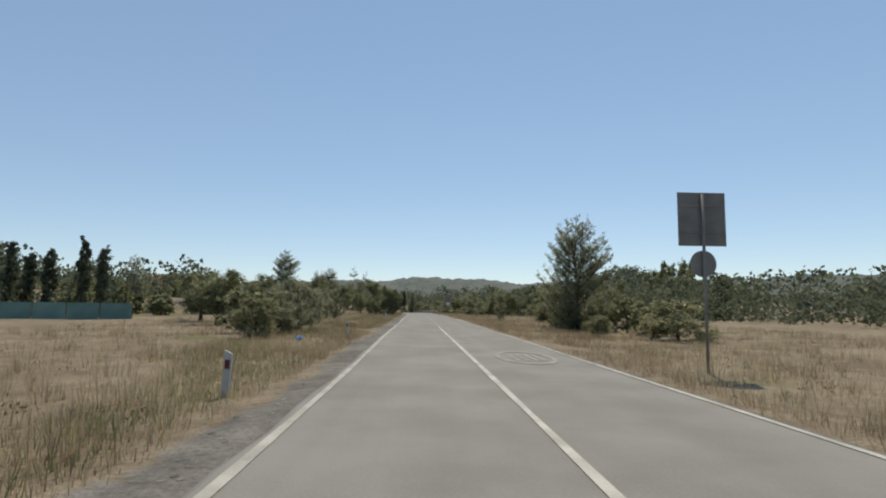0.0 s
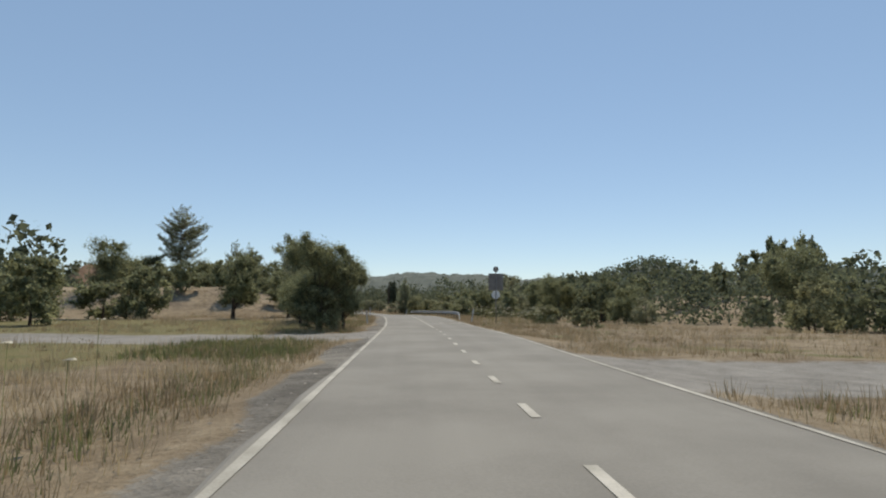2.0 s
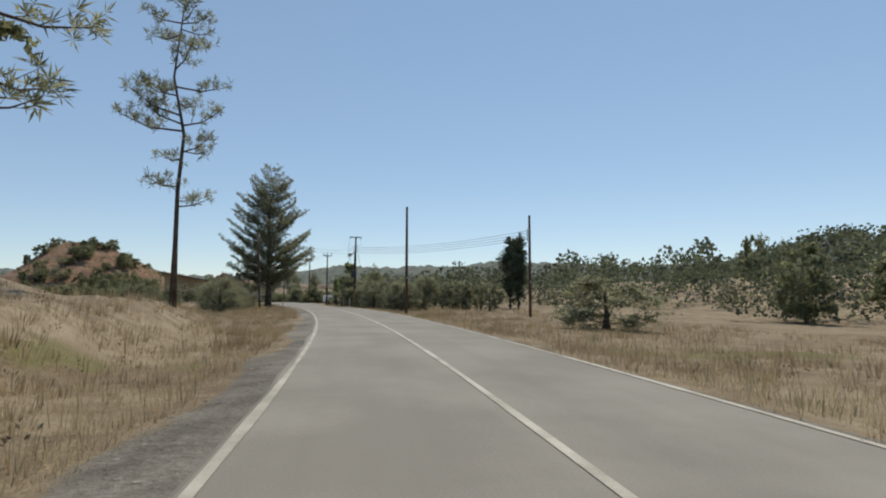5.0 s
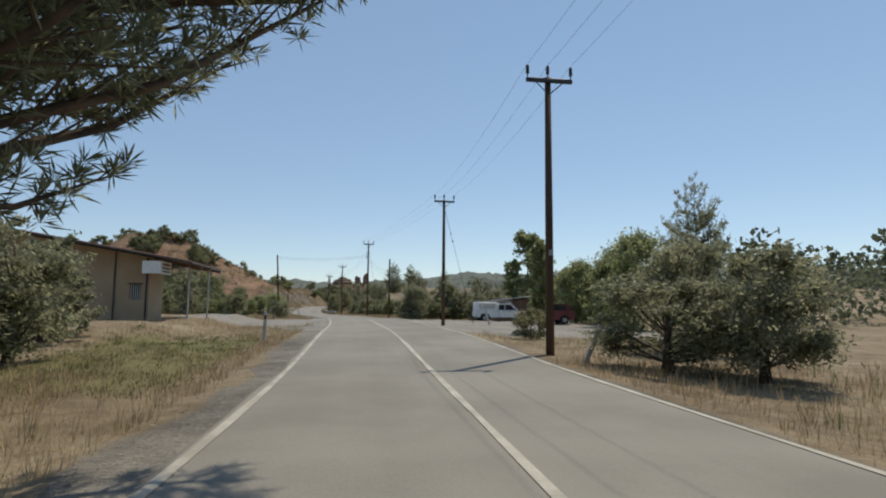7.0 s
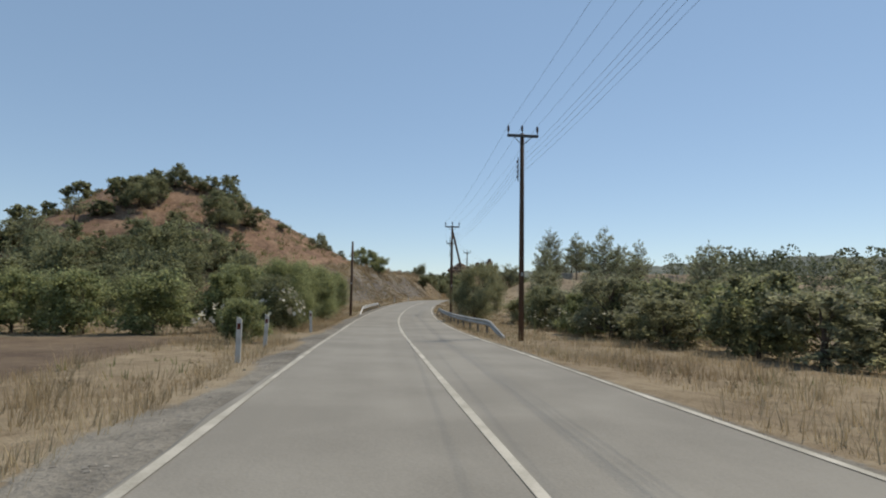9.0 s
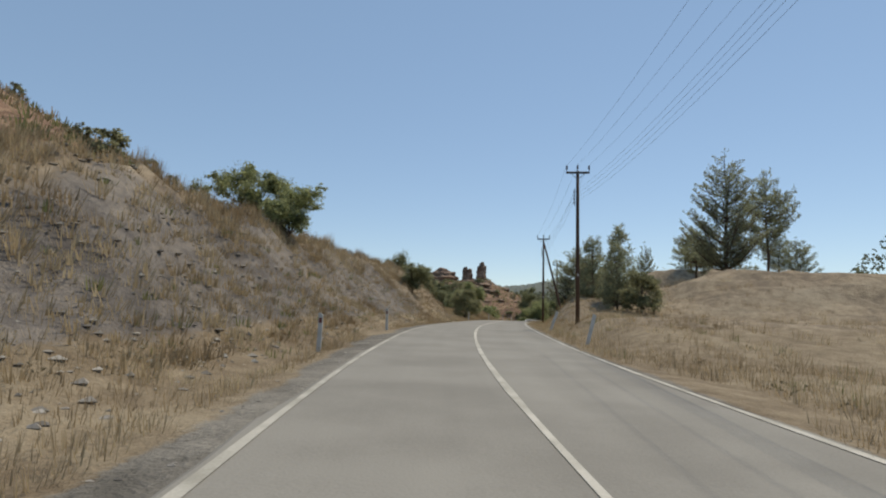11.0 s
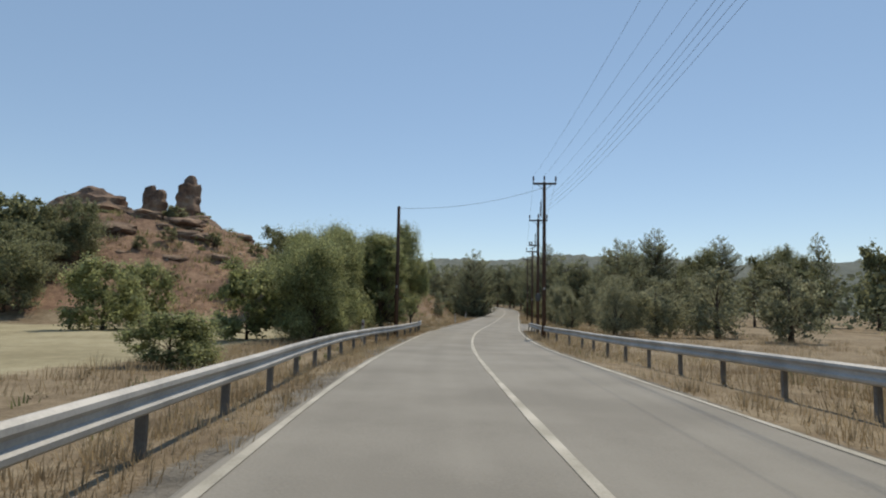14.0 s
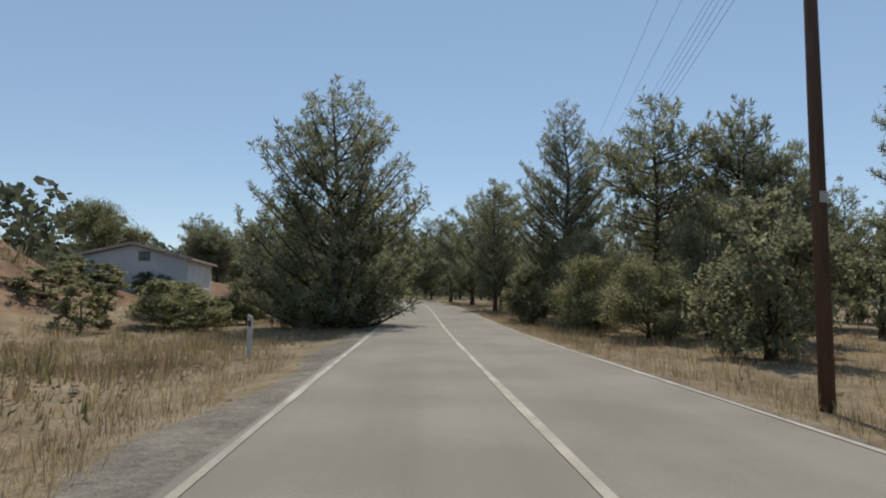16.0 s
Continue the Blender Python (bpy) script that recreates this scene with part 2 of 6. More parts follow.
PALEWALL = material("pale_plaster", [(0.5, 0.52, 0.52), (0.62, 0.63, 0.62)], 0.6, 0.9, 0.2)
TILE = material("roof_tiles", [(0.3, 0.15, 0.1), (0.4, 0.22, 0.15)], 2, 0.9, 0.5, fine=12)
GREYTILE = material("pale_roof_tiles", [(0.36, 0.27, 0.22), (0.48, 0.37, 0.3)], 2, 0.9, 0.5, fine=12)
NETTING = material("green_netting", [(0.11, 0.2, 0.18), (0.16, 0.26, 0.23)], 0.6, 0.8, 0.2)
CERAMIC = material("brown_ceramic", [(0.05, 0.035, 0.03), (0.09, 0.06, 0.05)], 3, 0.3, 0)
BOARDS = material("brown_boards", [(0.13, 0.08, 0.06), (0.2, 0.12, 0.09)], 1, 0.85, 0.3, stretch=(1, 1, 0.2))

# ---- mesh helpers ----


def mesh(name, verts, faces, mats, index=None, smooth=False):
    me = bpy.data.meshes.new(name)
    me.from_pydata([tuple(v) for v in verts], [], faces)
    for m in (mats if isinstance(mats, (list, tuple)) else [mats]):
        me.materials.append(m)
    if index is not None:
        me.polygons.foreach_set("material_index", np.asarray(index, np.int32))
    if smooth:
        me.polygons.foreach_set("use_smooth", np.ones(len(me.polygons), bool))
    me.update()
    return me


def quads(name, pts, mats, index=None):
    """A mesh of loose quads from an array (n, 4, 3)."""
    n = len(pts)
    me = bpy.data.meshes.new(name)
    me.vertices.add(4 * n)
    me.vertices.foreach_set("co", np.asarray(pts, np.float32).ravel())
    me.loops.add(4 * n)
    me.loops.foreach_set("vertex_index", np.arange(4 * n, dtype=np.int32))
    me.polygons.add(n)
    me.polygons.foreach_set("loop_start", np.arange(0, 4 * n, 4, dtype=np.int32))
    for m in (mats if isinstance(mats, (list, tuple)) else [mats]):
        me.materials.append(m)
    if index is not None:
        me.polygons.foreach_set("material_index", np.asarray(index, np.int32))
    me.update(calc_edges=True)
    return me


class Shape:
    """Collects vertices and faces of one part."""

    def __init__(self):
        self.v, self.f = [], []

    def add(self, v, f):
        o = len(self.v)
        self.v += [tuple(p) for p in v]
        self.f += [tuple(i + o for i in q) for q in f]
        return self

    def box(self, c, size, bevel=0.0, rz=0.0, rx=0.0, ry=0.0):
        x, y, z = (d / 2 for d in size)
        b = min(bevel, x * 0.9, y * 0.9, z * 0.9)
        rot = Euler((radians(rx), radians(ry), radians(rz))).to_matrix()
        if b <= 0:
            v = [(sx * x, sy * y, sz * z) for sz in (-1, 1) for sx, sy in ((-1, -1), (1, -1), (1, 1), (-1, 1))]
            f = [(3, 2, 1, 0), (4, 5, 6, 7), (0, 1, 5, 4), (1, 2, 6, 5), (2, 3, 7, 6), (3, 0, 4, 7)]
        else:
            v = []
            for zz, k in ((-z, b), (-z + b, 0), (z - b, 0), (z, b)):
                for sx, sy in ((-1, -1), (1, -1), (1, 1), (-1, 1)):
                    ax, ay = x - k, y - k
                    if sx * sy > 0:
                        v += [(sx * ax, sy * (ay - b), zz), (sx * (ax - b), sy * ay, zz)]
                    else:
                        v += [(sx * (ax - b), sy * ay, zz), (sx * ax, sy * (ay - b), zz)]
            f = [tuple(range(7, -1, -1)), tuple(range(24, 32))]
            for r in range(3):
                for i in range(8):
                    j = (i + 1) % 8
                    f.append((r * 8 + i, r * 8 + j, r * 8 + 8 + j, r * 8 + 8 + i))
        return self.add([rot @ Vector(p) + Vector(c) for p in v], f)

    def tube(self, path, radii, sides=6, caps=True):
        path = [Vector(p) for p in path]
        if not isinstance(radii, (list, tuple)):
            radii = [radii] * len(path)
        v, f = [], []
        for i, p in enumerate(path):
            d = (path[min(i + 1, len(path) - 1)] - path[max(i - 1, 0)]).normalized()
            a = d.cross(Vector((0, 0, 1)) if abs(d.z) < 0.9 else Vector((1, 0, 0))).normalized()
            b = d.cross(a)
            for k in range(sides):
                t = 2 * math.pi * k / sides
                v.append(p + (a * math.cos(t) + b * math.sin(t)) * radii[i])
        for i in range(len(path) - 1):
            for k in range(sides):
                j = (k + 1) % sides
                f.append((i * sides + k, i * sides + sides + k, i * sides + sides + j, i * sides + j))
        if caps:
            f.append(tuple(range(sides)))
            f.append(tuple((len(path) - 1) * sides + k for k in range(sides - 1, -1, -1)))
        return self.add(v, f)

    def prism(self, outline, depth, axis="y", at=0.0):
        """An outline of 2D points drawn out along an axis, centred at."""
        n, v = len(outline), []
        for d in (at - depth / 2, at + depth / 2):
            for a, b in outline:
                v.append((a, d, b) if axis == "y" else (d, a, b) if axis == "x" else (a, b, d))
        f = [tuple(range(n)), tuple(range(2 * n - 1, n - 1, -1))]
        f += [(i, n + i, n + (i + 1) % n, (i + 1) % n) for i in range(n)]
        return self.add(v, f)

    def done(self, name, mat, smooth=False):
        return mesh(name, self.v, self.f, mat, smooth=smooth)


def part(name, shape, mat, parent, label="", smooth=False):
    me = shape if isinstance(shape, bpy.types.Mesh) else shape.done(name, mat, smooth)
    ob = new(name, me)
    ob.parent = parent
    if label:
        tagged(ob, label)
    return ob


def on_road(s, lat, dz=0.0, turn=0.0):
    """Pose at the roadside: x to the right of the road, y along it."""
    x, y, z = road(s, lat, dz)
    return Matrix.Translation((x, y, z)) @ pose(0, 0, 0, 0, 0, -math.degrees(heading(s)) + turn)


# ---- the lie of the land ----


def ease(v, a, b):
    t = np.clip((np.asarray(v, float) - a) / (b - a), 0, 1)
    return t * t * (3 - 2 * t)


def span(s, a, b, c, d):
    return ease(s, a, b) * (1 - ease(s, c, d))


def hill(s, lat, s0, l0, rs, rl, flat, top):
    r = np.hypot((s - s0) / rs, (lat - l0) / rl)
    return top * np.clip((1 - r) / (1 - flat), 0, 1) ** 1.05


def rough(s, lat):
    return (np.sin(s * 0.71 + lat * 0.33) * np.sin(s * 0.23 - lat * 0.57) + 0.6 * np.sin(s * 1.7 + lat * 1.3) * np.sin(lat * 1.9 - s * 0.6)
            + 0.4 * np.sin(s * 3.1 - lat * 2.3) * np.sin(s * 2.2 + lat * 3.4))


def land(s, lat):
    """Height of the ground over the road's surface."""
    s, lat = np.asarray(s, float), np.asarray(lat, float)
    a = np.abs(lat)
    z = -0.03 - 0.13 * ease(a, 2.9, 4.6) - 0.1 * ease(a, 5, 12)
    z = z + 0.05 * rough(s, lat) * ease(a, 3.8, 6)
    left, right = -lat, lat
    bank = span(s, 134, 150, 196, 216) * (1.3 * ease(left, 6.0, 9.0) + 2.2 * ease(left, 9, 22))
    cut = span(s, 396, 411, 455, 470) * 5.6 * ease(left, 4.2, 12.5)
    knoll = np.where(left > 0, hill(s, lat, 424, -50, np.where(s < 424, 38, 62), np.where(lat < -50, 32, 46), 0.16, 21.0), 0)
    bank = np.maximum(bank, np.maximum(cut, knoll))
    crag = np.where(left > 0, hill(s, lat, 584, -54, 44, 42, 0.26, 13.6), 0)
    cut2 = span(s, 554, 564, 574, 586) * (3.1 * ease(left, 4.4, 8.6) + 1.6 * ease(left, 9, 15))
    bank = np.maximum(bank, np.maximum(crag, cut2))
    bank = bank + span(s, 466, 472, 486, 494) * 1.3 * ease(left, 4.6, 8.0)
    bank = bank + 6.0 * ease(right, 45, 95) * span(s, 110, 170, 330, 400) + 4.0 * ease(left, 55, 105) * span(s, 30, 80, 330, 380)
    bank = bank + 0.5 * ease(left, 7.5, 9.5) * span(s, 262, 270, 292, 300)
    bank = bank + span(s, 596, 604, 660, 700) * 2.0 * ease(left, 10, 24)
    bank = bank + span(s, 428, 440, 459, 470) * (1.25 * ease(right, 3.9, 6.4) + 2.3 * ease(right, 8, 18))
    bank = bank + span(s, 466, 476, 488, 498) * (3.6 * ease(right, 4.2, 8.6) + 3.6 * ease(right, 8.5, 18))
    bank = bank + span(s, 408, 420, 440, 450) * 0.8 * ease(right, 4.0, 6.0)
    z = z + bank + 0.12 * rough(s * 1.3, lat * 1.3) * np.clip(bank, 0, 2.5) + 0.05 * rough(s * 3, lat * 3) * np.clip(bank, 0, 3)
    z = z - 0.8 * ease(right, 8, 30) * span(s, 100, 125, 215, 240) - 0.5 * ease(a, 20, 60)
    z = z - 14.0 * ease(a, 118, 140)
    return z


def ground_z(s, lat):
    return float(land(s, lat))


LATS = [0, 2.4, 2.75, 3.0, 3.3, 3.6, 3.9, 4.3, 4.7, 5.2, 5.7, 6.3, 6.9, 7.6, 8.4, 9.2, 10, 11, 12, 13.5, 15, 17, 19, 21.5, 24, 27,
        30, 34, 38, 43, 48, 54, 60, 68, 76, 86, 98, 115, 130, 140]
LATS = np.array([-v for v in LATS[:0:-1]] + LATS)
SROWS = np.arange(-66, 820, 1.0)


def build_ground():
    ss, ll = np.meshgrid(SROWS, LATS, indexing="ij")
    x, y, z = road(ss, ll)
    z = z + land(ss, ll)
    v = np.stack([x, y, z], -1).reshape(-1, 3)
    ns, nl = ss.shape
    i, j = np.meshgrid(np.arange(ns - 1), np.arange(nl - 1), indexing="ij")
    a = (i * nl + j).ravel()
    f = np.stack([a, a + 1, a + nl + 1, a + nl], -1)[:, ::-1]
    wob = 0.3 * rough(ss * 0.8, ll * 0.4)
    left, right, far = -ll, ll, np.abs(ll)
    lift = land(ss, ll)
    bankish = ease(lift, 0.2, 0.7) * ease(far, 3.6, 5)
    w = {}
    w["green"] = np.maximum(span(ss, 255, 259, 266, 270) * span(left, 4.2, 5, 8, 9.5), 0.75 * ease(wob, 0.05, 0.35) * (ss < 200) * ease(far, 3.8, 5))
    w["green"] = np.maximum(w["green"], span(ss, 78, 84, 120, 126) * ease(left, 7, 9) * 0.7)
    w["earth"] = bankish * 0.85
    w["red"] = np.maximum(bankish * ease(left, 12, 15) * (ss > 350), span(ss, 546, 552, 580, 588) * bankish * (left > 0) * 0.6)
    w["scree"] = bankish * span(ss, 394, 400, 440, 453) * (left > 0) * (1 - ease(left, 9.5 + 2 * wob, 12 + 2 * wob)) * 0.9
    w["soil"] = span(ss, 316, 320, 346, 350) * span(left, 7.0, 8.0, 17, 20)
    w["stubble"] = span(ss, 494, 499, 540, 548) * span(left, 8.5, 10, 38, 44) * 0.9
    kerb = 3.15 - 0.42 * span(ss, 499, 505, 539, 546) + wob
    w["shoulder"] = np.maximum(1 - ease(left, kerb, kerb + 0.6), 0) * (left > 0) + (1 - ease(right, 2.72 + 0.3 * wob, 3.05 + 0.3 * wob)) * (right > 0)
    w["shoulder"] = np.maximum(w["shoulder"], span(ss, 144, 147.5, 153, 158) * (1 - ease(left, 5.8 + wob, 7 + wob)) * (left > 0))
    lay = span(ss, 268, 276, 296, 304) * (1 - ease(left, 10 + 2 * wob, 13 + 2 * wob)) * (left > 0) * (1 - span(ss, 264, 268, 280, 284) * ease(left, 3.7 + wob + 0.25 * np.clip(ss - 272, 0, 9), 4.9 + wob + 0.25 * np.clip(ss - 272, 0, 9)))
    lay = np.maximum(lay, span(ss, 266, 274, 301, 308) * (1 - ease(right, 14 + 2 * wob, 17 + 2 * wob)) * (right > 0))
    lay = np.maximum(lay, span(ss, 78, 79.5, 84, 86) * (1 - ease(right, 12, 16)) * (right > 0))
    lay = np.maximum(lay, span(ss, 90.5, 92.5, 97, 99) * (1 - ease(left, 34, 40)) * (left > 0))
    lay = np.maximum(lay, span(ss, 541, 547, 563, 570) * (1 - ease(right, 4.4 + wob, 5.4 + wob)) * (right > 0))
    w["layby"] = lay
    me = mesh("ground", v, [tuple(q) for q in f], VERGE, smooth=True)
    for name, values in w.items():
        at = me.attributes.new(name, "FLOAT", "POINT")
        at.data.foreach_set("value", np.asarray(values, np.float32).ravel())
    tagged(new("ground", me), "dry grass verges, gravel shoulders and earth banks beside the road", "ground", kind="structure")


build_ground()
RING = [0, 150, 400, 900, 1800, 3500]
cx, cy, _ = road(320, 0)
pv, pf = [(cx, cy, -4.0)], []
for r in RING[1:]:
    pv += [(cx + r * math.cos(k * math.pi / 24), cy + r * math.sin(k * math.pi / 24), -4.0 - r * 0.001) for k in range(48)]
pf += [(0, 1 + k, 1 + (k + 1) % 48) for k in range(48)]
for q in range(len(RING) - 2):
    pf += [(1 + q * 48 + k, 1 + q * 48 + 48 + k, 1 + q * 48 + 48 + (k + 1) % 48, 1 + q * 48 + (k + 1) % 48) for k in range(48)]
tagged(new("ground_plain", mesh("ground_plain", pv, pf, DRY)), "wide dry plain reaching to the horizon", "ground", kind="structure")


def ribbon(name, s0, s1, lat0, lat1, mat, dz=0.0, step=2.0, label="", edge=0.0):
    n = max(2, int(math.ceil((s1 - s0) / step)) + 1)
    ss = np.linspace(s0, s1, n)
    v, f = [], []
    for i, s in enumerate(ss):
        w = edge * (rough(s * 0.9, lat0) if edge else 0)
        v += [road(s, lat0 - w, dz), road(s, lat1 + w, dz)]
    f = [(2 * i + 1, 2 * i + 3, 2 * i + 2, 2 * i) for i in range(n - 1)]
    return new(name, mesh(name, v, f, mat))


def build_road():
    n = 560
    ss = np.linspace(-60, 780, n)
    prof = [(-LANE_L - 0.2, -0.05), (-LANE_L - 0.1, 0.0), (0, 0.0), (LANE_R + 0.07, 0.0), (LANE_R + 0.15, -0.05)]
    v, f = [], []
    for s in ss:
        w = 0.045 * float(rough(s * 1.7, 3.0))
        for i, (a, b) in enumerate(prof):
            v.append(road(s, a + (w if i < 2 else -w if i > 2 else 0), b))
    m = len(prof)
    for i in range(n - 1):
        f += [(i * m + k, i * m + k + 1, i * m + m + k + 1, i * m + m + k) for k in range(m - 1)]
    f = [q[::-1] for q in f]
    me = mesh("road", v, f, ASPHALT)
    uv = me.uv_layers.new(name="along")
    along = np.array([(prof[i % m][0], ss[i // m]) for i in range(n * m)], np.float32)
    uv.data.foreach_set("uv", along[np.array([q for p in f for q in p])].ravel())
    tagged(new("road", me), "sun-bleached grey asphalt country road, two lanes", "road", kind="structure")


build_road()


def marking(name, s0, s1, lat0, lat1, label):
    return tagged(ribbon(name, s0, s1, lat0, lat1, LINE, 0.008, 1.5, edge=0.012), label, "road marking", kind="structure")


marking("edge_line_1", -60, 780, -LANE_L - 0.048, -LANE_L + 0.048, "worn white painted edge line on asphalt")
marking("edge_line_2", -60, 780, LANE_R - 0.045, LANE_R + 0.045, "worn white painted edge line on asphalt")
marking("centre_line_1", -60, 36.8, -0.052, 0.052, "worn white solid centre line on asphalt")
marking("centre_line_2", 102.0, 780, -0.052, 0.052, "worn white solid centre line on asphalt")

for k in range(22):
    a = 40.0 + 2.807 * k
    tagged(ribbon("centre_dash", a, a + 0.9, -0.055, 0.055, LINE, 0.008, 0.5), "worn white dash of the centre line", "road marking", "centre dashes", "structure")


def tooth(s, lat, width):
    """A tapering cross mark that points into the lane."""
    v = [road(s - 0.13, lat, 0.009), road(s + 0.13, lat, 0.009), road(s + 0.03, lat + width, 0.009), road(s - 0.03, lat + width, 0.009)]
    f = [(0, 1, 2, 3)] if width < 0 else [(3, 2, 1, 0)]
    tagged(new("lane_tooth", mesh("lane_tooth", v, f, LINE)), "white tapering speed mark beside the lane line", "road marking", "speed teeth", "structure")


for k in range(9):
    tooth(20.7 + 1.5 * k, 0.07, 0.72)
    tooth(20.7 + 1.5 * k, LANE_R - 0.07, -0.72)
for k in range(18):
    tooth(109.9 + 1.43 * k, 0.07, 0.72)
    tooth(109.9 + 1.43 * k, LANE_R - 0.07, -0.72)


def roundel(s, lat):
    """Long painted ring with worn bars, to be read from a car."""
    v, f, n = [], [], 40
    for k in range(n):
        t = 2 * math.pi * k / n
        for q in (1.0, 0.84):
            v.append(road(s + 1.85 * q * math.cos(t), lat + 0.72 * (q + 0.0) * math.sin(t), 0.009))
    f = [(2 * k, 2 * ((k + 1) % n), 2 * ((k + 1) % n) + 1, 2 * k + 1) for k in range(n)]
    root = tagged(new("road_roundel", mesh("road_roundel", v, [q[::-1] for q in f], FAINT)), "faded white painted speed ring with worn digits", "road marking", kind="structure")
    for dx in (-0.3, -0.08, 0.14, 0.32):
        w = 0.05
        sh = [road(s - 0.95, lat + dx - w, 0.009), road(s - 0.95, lat + dx + w, 0.009), road(s + 0.9, lat + dx + w, 0.009), road(s + 0.9, lat + dx - w, 0.009)]
        part("painted_bar", mesh("painted_bar", sh, [(0, 1, 2, 3)], FAINT), FAINT, root)


roundel(14.8, 1.35)
roundel(110.2, 1.62)

# ---- trees and shrubs ----
RNG = np.random.default_rng(7)


def leaves(blobs, per, size, aspect, rng, shell=0.5, squash=0.85):
    """Loose leaf quads, gathered in twig clusters round the given blobs (x, y, z, radius)."""
    out = []
    for x, y, z, r in blobs:
        n = max(8, int(per * r * r))
        m = max(3, int(n / 26))
        d = rng.normal(size=(m, 3))
        d /= np.linalg.norm(d, axis=1)[:, None]
        d *= (r * (shell + (1.2 - shell) * rng.random(m) ** 0.8))[:, None]
        c = d[rng.integers(0, m, n)] + rng.normal(size=(n, 3)) * r * 0.2
        core = rng.random(n) < 0.2
        c[core] *= 0.55
        nrm = c / (r + 1e-6) + rng.normal(size=(n, 3)) * 0.8
        nrm /= np.linalg.norm(nrm, axis=1)[:, None]
        c[:, 2] *= squash
        c += (x, y, z)
        u = np.cross(nrm, rng.normal(size=(n, 3)))
        u /= np.linalg.norm(u, axis=1)[:, None]
        w = np.cross(nrm, u)
        L = (size * (0.6 + 0.8 * rng.random(n)) * np.where(core, 1.6, 1.0))[:, None]
        B = L * aspect
        out.append(np.stack([c - u * L, c - w * B, c + u * L, c + w * B], 1))
    return np.concatenate(out)


# pines: outline (height, radius) in shares of the tree, whorls per metre, rise of the boughs, unevenness
PINES = {
    "bigpine": [((0.2, 0.35), (0.27, 0.75), (0.36, 1.0), (0.5, 0.95), (0.66, 0.8), (0.82, 0.6), (0.94, 0.34), (1.0, 0.05)), 1.7, 0.62, 0.26],
    "pine": [((0.16, 0.45), (0.3, 0.85), (0.45, 1.0), (0.6, 0.88), (0.8, 0.6), (0.93, 0.34), (1.0, 0.06)), 1.8, 0.72, 0.32],
    "umbrella": [((0.36, 0.4), (0.5, 0.86), (0.66, 1.0), (0.82, 0.84), (0.93, 0.5), (1.0, 0.12)), 1.8, 0.4, 0.34],
    "pinefull": [((0.03, 0.6), (0.1, 0.88), (0.28, 1.0), (0.5, 0.97), (0.7, 0.84), (0.86, 0.58), (0.95, 0.32), (1.0, 0.06)), 1.75, 0.85, 0.34],
    "pineyoung": [((0.05, 0.65), (0.25, 1.0), (0.55, 0.72), (0.82, 0.36), (1.0, 0.03)), 3.0, 0.7, 0.25],
    "pineslim": [((0.34, 0.5), (0.5, 1.0), (0.7, 0.85), (0.9, 0.5), (1.0, 0.08)), 0.85, 0.22, 0.35],
}


